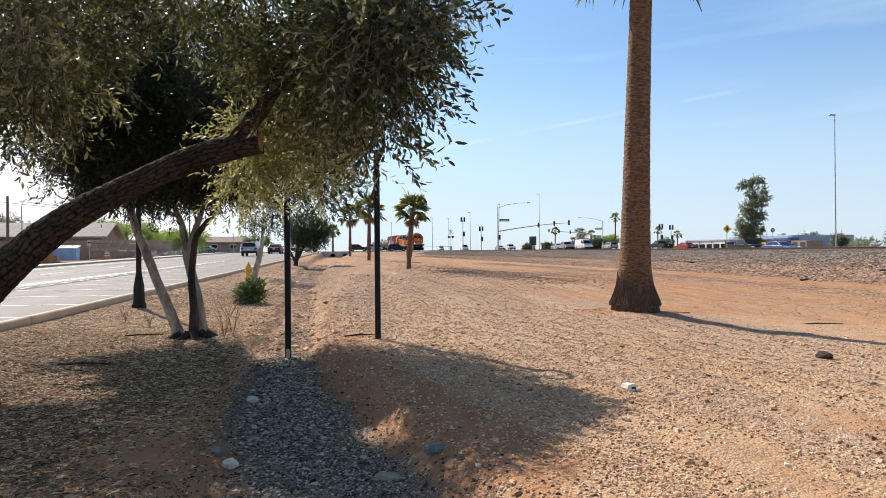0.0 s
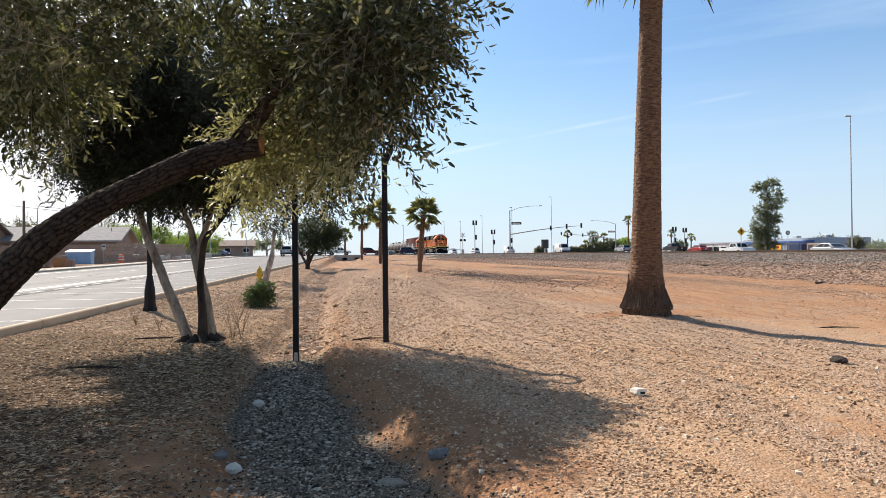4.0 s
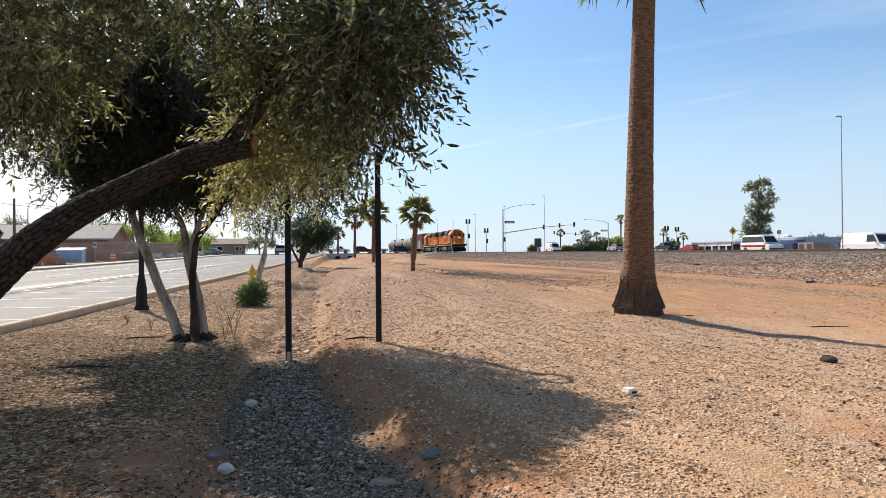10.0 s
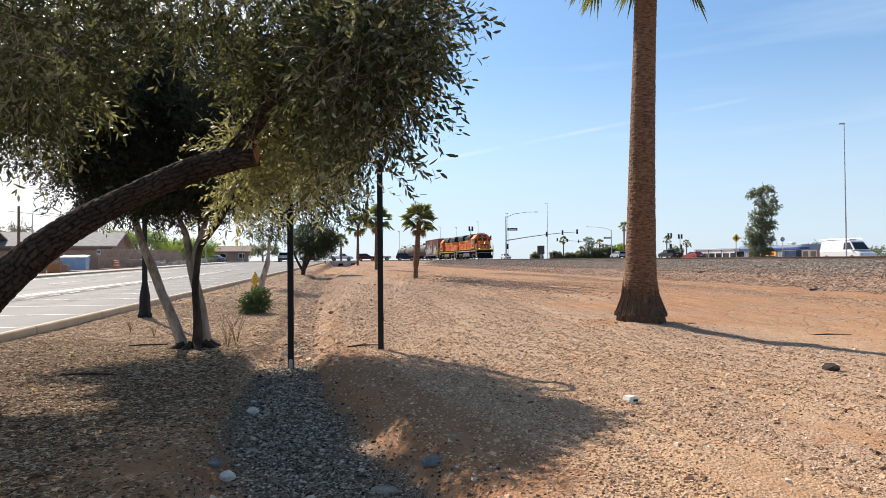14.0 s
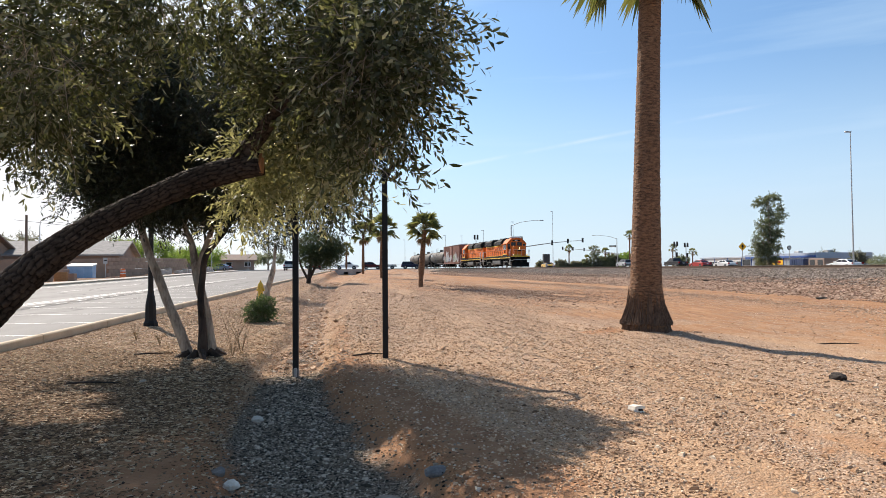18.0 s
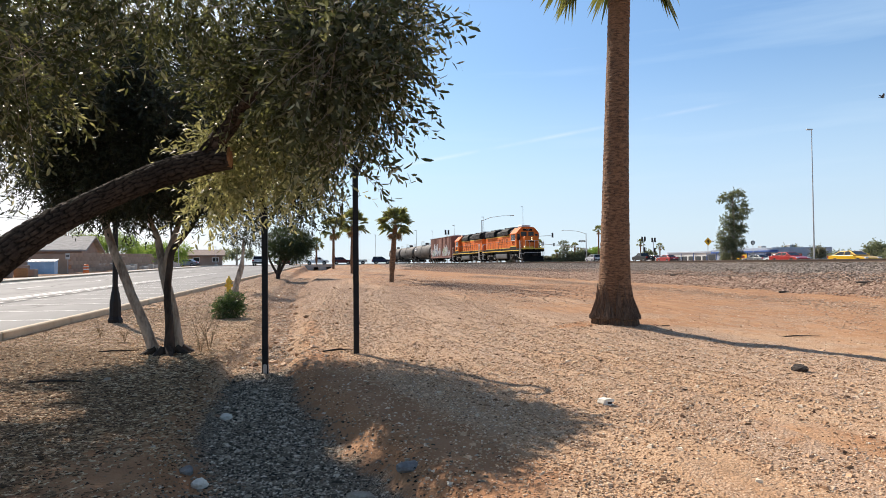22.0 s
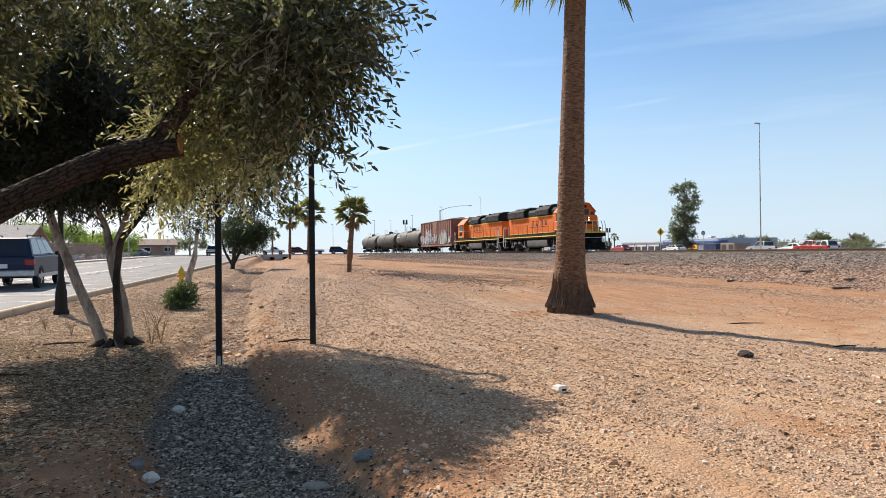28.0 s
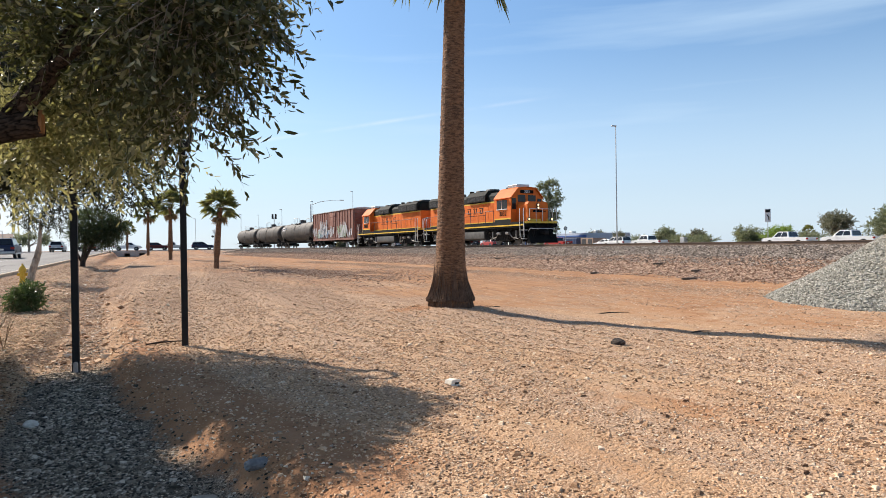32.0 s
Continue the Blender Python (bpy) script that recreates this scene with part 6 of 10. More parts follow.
def plate_bark(name, crack, plate):
    """Bark whose cracks are dark and whose plates are weathered."""
    m, nt, b = base_mat(name)
    L = nt.links.new
    N = nt.nodes.new
    at = N("ShaderNodeAttribute")
    at.attribute_name = "relief"
    co = N("ShaderNodeTexCoord")
    nz = N("ShaderNodeTexNoise")
    nz.inputs["Scale"].default_value = 45
    nz.inputs["Detail"].default_value = 6
    L(co.outputs["Object"], nz.inputs["Vector"])
    wide = N("ShaderNodeTexNoise")
    wide.inputs["Scale"].default_value = 5
    L(co.outputs["Object"], wide.inputs["Vector"])
    tone = ramp_node(nt, [(0.3, tuple(c * 0.45 for c in plate)), (0.7, tuple(c * 1.5 for c in plate))])
    ad = N("ShaderNodeMath")
    ad.operation = "MULTIPLY_ADD"
    ad.inputs[1].default_value = 0.5
    hf = N("ShaderNodeMath")
    hf.operation = "MULTIPLY"
    hf.inputs[1].default_value = 0.5
    L(wide.outputs["Fac"], hf.inputs[0])
    L(nz.outputs["Fac"], ad.inputs[0])
    L(hf.outputs[0], ad.inputs[2])
    L(ad.outputs[0], tone.inputs["Fac"])
    mx = N("ShaderNodeMix")
    mx.data_type = "RGBA"
    L(at.outputs["Fac"], mx.inputs[0])
    mx.inputs[6].default_value = (*crack, 1)
    L(tone.outputs["Color"], mx.inputs[7])
    L(mx.outputs[2], b.inputs["Base Color"])
    b.inputs["Roughness"].default_value = 0.9
    b.inputs["Specular IOR Level"].default_value = 0.2
    bp = N("ShaderNodeBump")
    bp.inputs["Strength"].default_value = 0.6
    bp.inputs["Distance"].default_value = 0.006
    L(nz.outputs["Fac"], bp.inputs["Height"])
    L(bp.outputs["Normal"], b.inputs["Normal"])
    return m


MAT["plate_bark"] = plate_bark("cracked_olive_bark", (0.005, 0.004, 0.003), (0.070, 0.052, 0.041))
part("trunk", bark_limb("trunk", [(-3.75, 5.5, -0.1, 0.26), (-3.45, 5.4, 0.3, 0.19), (-2.9, 5.2, 0.90, 0.142), (-2.38, 5.05, 1.38, 0.118), (-2.14, 5.0, 1.58, 0.107), (-1.85, 4.95, 1.775, 0.092), (-1.44, 4.9, 1.985, 0.078), (-1.06, 4.85, 2.143, 0.083), (-0.80, 4.81, 2.212, 0.08), (-0.62, 4.79, 2.248, 0.076)], "plate_bark"), None, olive)
cut = Shape()
cut.turned([(0.074, -0.012), (0.074, 0.004), (0.02, 0.008)], 18, axis=0, at=(-0.615, 4.79, 2.245))
part("sawn_face", cut, "cutwood", olive, "orange sawn end of the limb")
limbs = limb_shape([
    [(-0.78, 4.81, 2.24, 0.07), (-0.70, 4.79, 2.36, 0.065), (-0.58, 4.76, 2.50, 0.05), (-0.45, 4.7, 2.75, 0.045), (-0.25, 4.5, 3.1, 0.035), (0.05, 4.2, 3.35, 0.02)],
    [(-0.60, 4.77, 2.50, 0.045), (-0.40, 4.5, 2.62, 0.03), (-0.1, 4.15, 2.7, 0.02), (0.1, 4.0, 2.74, 0.01)],
    [(-3.1, 5.25, 0.7, 0.12), (-3.6, 4.9, 1.6, 0.09), (-3.5, 4.6, 2.6, 0.06), (-2.7, 4.4, 3.3, 0.035), (-1.7, 4.3, 3.45, 0.02), (-0.9, 4.3, 3.4, 0.01)],
    [(-0.50, 4.74, 2.68, 0.035), (-0.4, 5.0, 2.75, 0.025), (-0.32, 5.25, 2.5, 0.015), (-0.3, 5.35, 2.2, 0.008)],
    [(-3.4, 4.6, 2.7, 0.04), (-2.6, 4.4, 2.95, 0.02), (-1.9, 4.25, 2.9, 0.008)],
], 8, 0.08)
part("limb", limbs, "olive_bark", olive, smooth=True)
# blobs above and left of view are added to shade crown and litter
OLIVE = [(0.22, 3.9, 2.92, 0.34, 0.45, 0.40, 350), (0.14, 3.8, 2.55, 0.30, 0.38, 0.24, 240),
         (-0.10, 4.6, 2.83, 0.36, 0.40, 0.32, 210), (-0.45, 4.9, 2.85, 0.35, 0.35, 0.25, 220), (-0.95, 4.4, 3.22, 0.8, 0.5, 0.26, 300),
         (-1.75, 4.2, 2.75, 0.42, 0.5, 0.36, 240), (-2.05, 4.5, 2.52, 0.36, 0.42, 0.24, 80), (-2.6, 4.6, 2.98, 0.55, 0.7, 0.42, 130), (-0.9, 4.3, 3.9, 1.5, 1.0, 0.4, 170), (-2.6, 5.2, 3.7, 0.9, 0.9, 0.5, 130), (-0.9, 5.7, 4.0, 1.4, 0.9, 0.5, 210), (-2.5, 6.0, 4.2, 1.3, 0.9, 0.5, 220), (-3.0, 4.6, 3.5, 0.6, 0.6, 0.4, 150),
         (-3.9, 3.6, 3.3, 1.0, 0.9, 0.5, 260), (-2.2, 2.4, 3.7, 1.2, 1.0, 0.5, 280), (-4.6, 5.4, 3.4, 0.8, 1.0, 0.5, 200), (0.13, 4.0, 2.18, 0.16, 0.22, 0.08, 44)]
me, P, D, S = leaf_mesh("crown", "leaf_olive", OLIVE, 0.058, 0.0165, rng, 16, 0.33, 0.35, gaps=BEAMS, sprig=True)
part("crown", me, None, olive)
# spray in the lit copy of the crown's leaf colour
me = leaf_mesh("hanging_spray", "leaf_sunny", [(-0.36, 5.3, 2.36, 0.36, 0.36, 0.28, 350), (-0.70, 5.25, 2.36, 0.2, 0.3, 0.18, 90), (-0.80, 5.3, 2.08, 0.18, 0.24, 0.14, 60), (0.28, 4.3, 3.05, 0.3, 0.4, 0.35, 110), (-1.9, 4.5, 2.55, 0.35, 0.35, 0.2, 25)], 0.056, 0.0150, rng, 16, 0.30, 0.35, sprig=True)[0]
part("hanging_spray", me, None, olive, "olive spray with sunlight put into its yellowish leaf colour")
part("twig_growth", twig_shape(P, D, S, 0.0026, 2), "grey_bark", olive)["kind"] = "stuff"

# the pair of stems behind it, with the dense crown in shade-dark leaves
rng = np.random.RandomState(12)
pair = thing("olive_tree", pose(0, 0, 0), "olive tree with grey and dark stems under a dense crown", "tree")
part("grey_stem", limb_shape([[(-2.90, 11.66, -0.05, 0.147), (-2.97, 11.64, 0.16, 0.097), (-3.13, 11.62, 0.62, 0.081), (-3.28, 11.6, 1.0, 0.074), (-3.43, 11.6, 1.42, 0.072), (-3.58, 11.6, 1.8, 0.064), (-3.68, 11.6, 2.13, 0.059), (-3.78, 11.6, 2.45, 0.053), (-3.9, 11.6, 3.1, 0.041)]], 16, 0.07, 2), "grey_bark", pair, "smooth grey leaning stem", smooth=True)
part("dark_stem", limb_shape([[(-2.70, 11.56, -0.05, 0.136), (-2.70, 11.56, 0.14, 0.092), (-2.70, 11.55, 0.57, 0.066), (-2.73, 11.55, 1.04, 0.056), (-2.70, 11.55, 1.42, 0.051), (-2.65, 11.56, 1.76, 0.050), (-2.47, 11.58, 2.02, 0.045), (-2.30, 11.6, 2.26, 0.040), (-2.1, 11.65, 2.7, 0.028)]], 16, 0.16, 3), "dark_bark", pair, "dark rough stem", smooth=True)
part("grey_fork", limb_shape([[(-2.56, 11.72, -0.05, 0.107), (-2.60, 11.72, 0.3, 0.078), (-2.68, 11.72, 0.8, 0.074), (-2.76, 11.7, 1.12, 0.078), (-2.84, 11.7, 1.5, 0.074), (-2.92, 11.7, 1.98, 0.051), (-3.03, 11.7, 2.28, 0.045), (-3.12, 11.7, 3.0, 0.033)],
                              [(-2.83, 11.7, 1.48, 0.057), (-2.75, 11.69, 1.74, 0.052), (-2.66, 11.69, 1.98, 0.048), (-2.55, 11.7, 2.36, 0.041), (-2.42, 11.75, 3.0, 0.029)]], 14, 0.07, 4), "grey_bark", pair, smooth=True)
roots = Shape()
for rx, ry, dx, dy in ((-2.92, 11.6, -0.35, -0.12), (-2.7, 11.5, 0.12, -0.3), (-2.6, 11.6, 0.38, -0.1), (-2.8, 11.5, -0.1, -0.28), (-2.55, 11.7, 0.3, 0.15)):
    roots.tube([(rx, ry, 0.16), (rx + dx * 0.5, ry + dy * 0.5, 0.07), (rx + dx, ry + dy, -0.02)], [0.07, 0.05, 0.02], 8)
part("root_flare", roots, "dark_bark", pair, "dark knotted roots", smooth=True)
PAIR = [(-3.2, 11.7, 3.7, 1.5, 1.4, 1.25, 2300), (-2.5, 11.2, 3.3, 1.1, 1.0, 0.95, 900), (-3.1, 12.3, 3.0, 1.3, 0.9, 0.7, 600), (-4.2, 11.9, 3.2, 1.0, 1.0, 0.85, 500), (-0.95, 11.7, 2.95, 0.85, 0.9, 0.6, 380), (-1.6, 11.5, 3.7, 1.0, 1.0, 0.9, 550), (-3.0, 12.0, 4.9, 1.4, 1.3, 0.8, 650), (-4.7, 10.3, 4.2, 1.3, 1.1, 0.8, 900), (-3.4, 10.0, 4.4, 1.1, 1.0, 0.7, 700), (-1.25, 11.5, 3.9, 0.9, 0.9, 0.8, 700), (-2.5, 10.5, 4.4, 1.0, 1.0, 0.7, 600), (-2.3, 10.6, 4.6, 1.1, 1.0, 0.7, 500), (-0.5, 11.8, 2.65, 0.5, 0.5, 0.3, 80), (-1.1, 11.1, 3.35, 0.72, 0.7, 0.36, 380), (-0.45, 9.75, 3.35, 0.58, 0.66, 0.34, 380), (-0.65, 9.8, 3.5, 0.7, 0.7, 0.4, 330), (-0.08, 9.55, 3.35, 0.38, 0.3, 0.24, 150), (-1.5, 9.0, 3.7, 0.8, 0.7, 0.4, 300), (-1.9, 12.2, 3.4, 0.6, 0.6, 0.4, 180), (-5.3, 10.2, 3.9, 1.1, 0.9, 0.6, 420), (-6.0, 11.2, 4.0, 1.0, 0.9, 0.6, 350), (-3.5, 11.6, 2.98, 1.35, 0.9, 0.45, 1300), (-3.3, 11.0, 3.45, 1.3, 0.8, 0.6, 1000), (-5.3, 12.55, 3.45, 0.8, 0.5, 0.35, 300), (-0.5, 8.95, 3.4, 0.42, 0.5, 0.25, 210), (-0.85, 8.6, 3.3, 0.35, 0.4, 0.22, 110), (-4.1, 13.1, 3.6, 1.2, 0.9, 0.8, 800), (-2.6, 12.9, 3.4, 0.9, 0.8, 0.7, 500), (-3.4, 11.4, 2.68, 1.15, 0.8, 0.28, 600), (-2.2, 11.3, 2.75, 0.6, 0.6, 0.3, 250), (-4.3, 9.1, 3.75, 1.0, 0.8, 0.45, 520), (-3.5, 8.3, 3.9, 0.8, 0.6, 0.4, 260)]
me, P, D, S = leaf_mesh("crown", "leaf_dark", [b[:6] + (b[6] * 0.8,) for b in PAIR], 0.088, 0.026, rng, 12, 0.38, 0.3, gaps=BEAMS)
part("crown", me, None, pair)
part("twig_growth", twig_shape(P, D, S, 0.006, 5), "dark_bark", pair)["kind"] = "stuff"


def small_tree(name, label, lines, blobs, bark, leaf, length, width, seed, per=12, twig=0.4, m=None):
    r = np.random.RandomState(seed)
    t = thing(name, m or pose(0, 0, 0), label, "tree")
    part("trunk", limb_shape(lines, 10, 0.1, seed), bark, t, smooth=True)
    me, P, D, S = leaf_mesh("crown", leaf, blobs, length, width, r, per, twig, 0.25)
    part("crown", me, None, t)
    return t


small_tree("young_tree", "small leaning tree with a sawn-off stub beside the hydrant", [[(-4.6, 30, 0.25, 0.15), (-4.5, 30, 0.75, 0.13), (-4.32, 30, 1.35, 0.12), (-4.24, 30, 1.9, 0.07), (-4.2, 30, 2.7, 0.05)], [(-4.4, 30, 1.1, 0.12), (-4.27, 30, 1.5, 0.11)]],
           [(-4.3, 30, 3.2, 0.9, 0.9, 0.8, 260), (-3.7, 30, 2.8, 0.5, 0.5, 0.4, 80)], "grey_bark", "leaf_dark", 0.11, 0.03, 21)
small_tree("mesquite_tree", "round dark-crowned tree with forked stems on the verge", [[(-4.3, 46, 0.5, 0.16), (-4.2, 46, 1.3, 0.13), (-4.0, 46, 2.3, 0.09), (-3.8, 46, 3.2, 0.04)], [(-4.2, 46, 0.9, 0.1), (-3.7, 46, 1.9, 0.08), (-3.1, 46, 2.8, 0.05)], [(-4.3, 46, 0.8, 0.1), (-4.8, 46, 1.8, 0.07), (-5.0, 46, 2.7, 0.04)]],
           [(-3.6, 46, 3.1, 1.3, 1.3, 1.1, 1500), (-2.6, 46, 3.0, 0.75, 0.8, 0.6, 450), (-2.9, 46, 2.45, 0.75, 0.9, 0.6, 450), (-4.2, 46, 2.55, 0.8, 0.8, 0.7, 450), (-3.1, 45.6, 2.0, 0.45, 0.5, 0.3, 70)], "dark_bark", "leaf_mesquite", 0.10, 0.035, 22)

# shrub by the hydrant
rng = np.random.RandomState(31)
shrub = thing("shrub", pose(-2.75, 17.6, ground_at(-2.75, 17.6)), "rounded dark green leafy shrub on the gravel verge", "shrub")
me, P, D, S = leaf_mesh("crown", "leaf_shrub", [(0, 0, 0.27, 0.33, 0.32, 0.27, 300), (0.1, 0, 0.42, 0.22, 0.22, 0.2, 120), (-0.2, 0, 0.15, 0.2, 0.2, 0.15, 80)], 0.06, 0.024, rng, 12, 0.14, 0.0)
part("crown", me, None, shrub)
part("stems", twig_shape(P, D, S, 0.005, 4), "grey_bark", shrub)


# palms
def frond(shape, base, az, lift, stem, fan, segs, rng, hang=0.0, spread=2.0, thick=0.05):
    """One fan frond: a stem, then narrow folded segments that droop at the tips."""
    base = Vector(base)
    out = Vector((math.cos(az) * math.cos(lift), math.sin(az) * math.cos(lift), math.sin(lift)))
    mid = base + out * stem * 0.6 + Vector((0, 0, -0.02 * stem))
    tip = base + out * stem + Vector((0, 0, -hang * 0.25 * stem))
    way = (tip - mid).normalized()
    side = way.cross(Vector((0, 0, 1))).normalized()
    roll = rng.uniform(-1.0, 1.0)
    side = (Matrix.Rotation(roll, 3, way) @ side).normalized()
    nrm = side.cross(way)
    for k in range(segs):
        a = (k / (segs - 1) - 0.5) * spread
        d = (way * math.cos(a) + side * math.sin(a)).normalized()
        ln = fan * (0.75 + 0.25 * math.cos(a)) * rng.uniform(0.85, 1.1)
        w = ln * thick
        cross = (side * math.cos(a) - way * math.sin(a)).normalized()
        m1 = tip + d * ln * 0.5 + nrm * 0.02
        e = tip + d * ln + Vector((0, 0, -ln * rng.uniform(0.05, 0.26) - hang * ln * 0.2))
        shape.add([tuple(tip), tuple(m1 + cross * w), tuple(e), tuple(m1 - cross * w)], [(0, 1, 2), (0, 2, 3)])
    return [base, mid, tip]


def fan_palm(name, label, x, y, trunk_profile, top_z, lean, stem, fan, count, seed, dry=10, segs=20, rough=0.03, foot=None):
    z0 = ground_at(x, y)
    r = random.Random(seed)
    palm = thing(name, pose(x, y, z0), label, "palm tree")
    hs = np.array([h for _, h in trunk_profile])
    rs = np.array([q for q, _ in trunk_profile])
    n, m = 28, max(12, int(top_z * (22 if foot else 5)))
    vs, fs = [], []
    for i in range(m + 1):
        h = top_z * i / m
        for k in range(n):
            a = 2 * math.pi * k / n
            rad = float(np.interp(h, hs, rs)) * (1 + rough * (1 if i % 2 else -1) * r.uniform(0.3, 1.0) + r.uniform(-0.018, 0.018))
            sag = 0.03 * math.sin(k * 1.7 + i)
            vs.append((rad * math.cos(a) + lean[0] * (h / top_z) ** 1.4, rad * math.sin(a) + lean[1] * (h / top_z) ** 1.4, h - 0.05 * (i == 0) + sag * rough))
    for i in range(m):
        for k in range(n):
            k2 = (k + 1) % n
            fs.append((i * n + k, i * n + k2, (i + 1) * n + k2, (i + 1) * n + k))
    sh = Shape().add(vs, fs)
    part("trunk", sh, "palm_bark", palm)
    if foot:
        ft = Shape()
        for k in range(420):
            a = k * 2.39996 + r.uniform(-0.05, 0.05)
            h0 = foot * (0.25 + 0.75 * r.random() ** 2.2)
            h1 = r.uniform(0.13, 0.22)
            ra = float(np.interp(h0, hs, rs)) + 0.004
            rm = float(np.interp((h0 + h1) / 2, hs, rs)) + 0.012
            rb = float(np.interp(h1, hs, rs)) + r.uniform(0.03, 0.07)
            ft.tube([(math.cos(a) * ra, math.sin(a) * ra, h0), (math.cos(a) * rm, math.sin(a) * rm, (h0 + h1) / 2), (math.cos(a) * rb, math.sin(a) * rb, h1)], [0.004, 0.011, 0.015], 4)
        rf = random.Random(seed + 7)
        for k in range(170):
            a = k * 2.39996 + rf.uniform(-0.1, 0.1)
            ra = float(np.interp(0.16, hs, rs)) - 0.01
            rb = float(np.interp(0.0, hs, rs)) + rf.uniform(-0.01, 0.035)
            ft.tube([(math.cos(a) * ra, math.sin(a) * ra, rf.uniform(0.13, 0.19)), (math.cos(a + 0.03) * rb, math.sin(a + 0.03) * rb, -0.03)], [0.012, rf.uniform(0.012, 0.022)], 5)
        part("root_skirt", ft, "palm_foot", palm, "skirt of brown root fibres")
    crown = Shape()
    stems = Shape()
    base = Vector((lean[0], lean[1], top_z))
    for k in range(count):
        az = k * 2.399 + r.uniform(-0.2, 0.2)
        lift = r.uniform(-0.75 if foot else -0.45, 1.4) if k > 4 else r.uniform(0.9, 1.4)
        pts = frond(crown, base + Vector((0, 0, r.uniform(-0.15, 0.15))), az, lift, stem * r.uniform(0.8, 1.1), fan * r.uniform(0.85, 1.1), segs, r, 0.4 if lift < 0 else 0.0, 2.0, 0.05 if foot else 0.075)
        stems.tube(pts, [0.03 * stem, 0.02 * stem, 0.012 * stem], 4, caps=False)
    part("crown", crown, "leaf_palm", palm)
    part("leaf_stems", stems, "leaf_palm", palm)
    if dry:
        old = Shape()
        for k in range(dry):
            frond(old, base - Vector((0, 0, 0.2)), k * 2.399, r.uniform(-1.25, -0.8), stem * 0.5, fan * 0.7, 12, r, 0.6)
        part("dry_skirt", old, "leaf_dry", palm, "dry brown hanging fronds")
    return palm


fan_palm("fan_palm", "tall fan palm with ringed brown trunk and flared base", 6.07, 14.05, [(0.50, 0.0), (0.50, 0.15), (0.455, 0.28), (0.39, 0.55), (0.342, 1.0), (0.32, 1.6), (0.292, 2.8), (0.266, 4.4), (0.242, 6.2), (0.235, 9.0)], 9.0, (0.30, 0), 1.25, 1.2, 40, 41, 0, 26, 0.009, 1.0)
for x, y, h, rad, sc, sd in ((2.86, 38, 3.65, 0.165, 0.80, 42), (0.86, 57, 4.6, 0.18, 1.05, 43), (-1.02, 76, 4.9, 0.17, 1.15, 44), (-5.9, 150, 5.0, 0.24, 1.25, 45)):
    fan_palm("fan_palm", "small fan palm with a bulging brown trunk and ragged green crown", x, y, [(rad * 0.8, 0.0), (rad * 0.8, 0.7), (rad * 1.1, 0.85), (rad * 0.95, 1.6), (rad * 0.8, 2.8), (rad * 0.7, h - 1.0), (rad * 0.95, h - 0.4), (rad * 0.8, h)], h - 0.35, (0.25 if sd == 42 else 0.05, 0), 0.78 * sc, 0.74 * sc, 40, sd, 8, 16, 0.02)


def far_tree(x, y, z, h, blobs, leaf, seed, label, trunk_r=0.15, length=0.35, width=0.12, name="far_tree", bark="grey_bark", per=10, twig=0.9):
    r = random.Random(seed)
    lines = [[(0, 0, -0.1, trunk_r * 1.3), (r.uniform(-.1, .1), 0, h * 0.3, trunk_r), (r.uniform(-.3, .3), 0, h * 0.6, trunk_r * 0.6), (0, 0, h * 0.9, trunk_r * 0.25)]]
    for b in blobs[:6]:
        lines.append([(0, 0, h * 0.25, trunk_r * 0.6), (b[0] * 0.5, b[1] * 0.5, (h * 0.3 + b[2]) / 2, trunk_r * 0.4), (b[0], b[1], b[2], trunk_r * 0.15)])
    return small_tree(name, label, lines, blobs, bark, leaf, length, width, seed, per, twig, pose(x, y, z))

# ---- loose stones, litter and ballast ----
def spread(n, x0, x1, y0, y1, rng, near=1.0):
    """Random places, denser towards y0."""
    x = x0 + (x1 - x0) * rng.rand(n)
    y = y0 + (y1 - y0) * rng.rand(n) ** near
    return x, y


def wash_side(x, y):
    return x - np.interp(y, DITCH_Y, DITCH_X), np.interp(y, DITCH_Y, DITCH_HALF)


def fan_out(n, r0, r1, a0, a1, rng, power=1.0):
    """Random places round the origin, between two radii and two bearings (degrees, right of +y)."""
    r = r0 + (r1 - r0) * rng.rand(n) ** power
    a = np.radians(a0 + (a1 - a0) * rng.rand(n))
    return r * np.sin(a), r * np.cos(a)


rng = np.random.RandomState(51)
# tan gravel on the open ground
x, y = fan_out(125000, 3.3, 15.0, -8, 62, rng, 1.25)
d, half = wash_side(x, y)
bank = np.exp(-((d - half - 0.42) / 0.45) ** 2) * (1 - step(9, 13, y))
sandy = step(6.5, 9.5, x + 0.25 * (y - 9) + 3 * rough_field(x * 0.3, y * 0.2, 3)) * step(7.5, 10, y)
keep = (d > half * 0.95 + 0.1) & (rng.rand(len(x)) > step(9.0, 15.0, np.hypot(x, y))) & (rng.rand(len(x)) > bank * 0.75) & (rng.rand(len(x)) > sandy * 0.85) & (rough_field(x * 0.8, y * 0.45, 3) + 0.10 * rng.normal(size=len(x)) > -0.10)
x, y = x[keep], y[keep]
size = (0.0044 + 0.0070 * rng.rand(len(x)) ** 2 + 0.013 * (rng.rand(len(x)) > 0.99)) * (1 + np.hypot(x, y) / 22)
tagged(new("gravel", scatter("gravel", x, y, land(x, y), size, "gravel", rng, 0.6, sink=0.25, flats=True)), "tan and pink gravel over the dirt", "gravel", kind="stuff")
x, y = fan_out(80000, 8.5, 32.0, -4, 58, rng, 0.95)
d, half = wash_side(x, y)
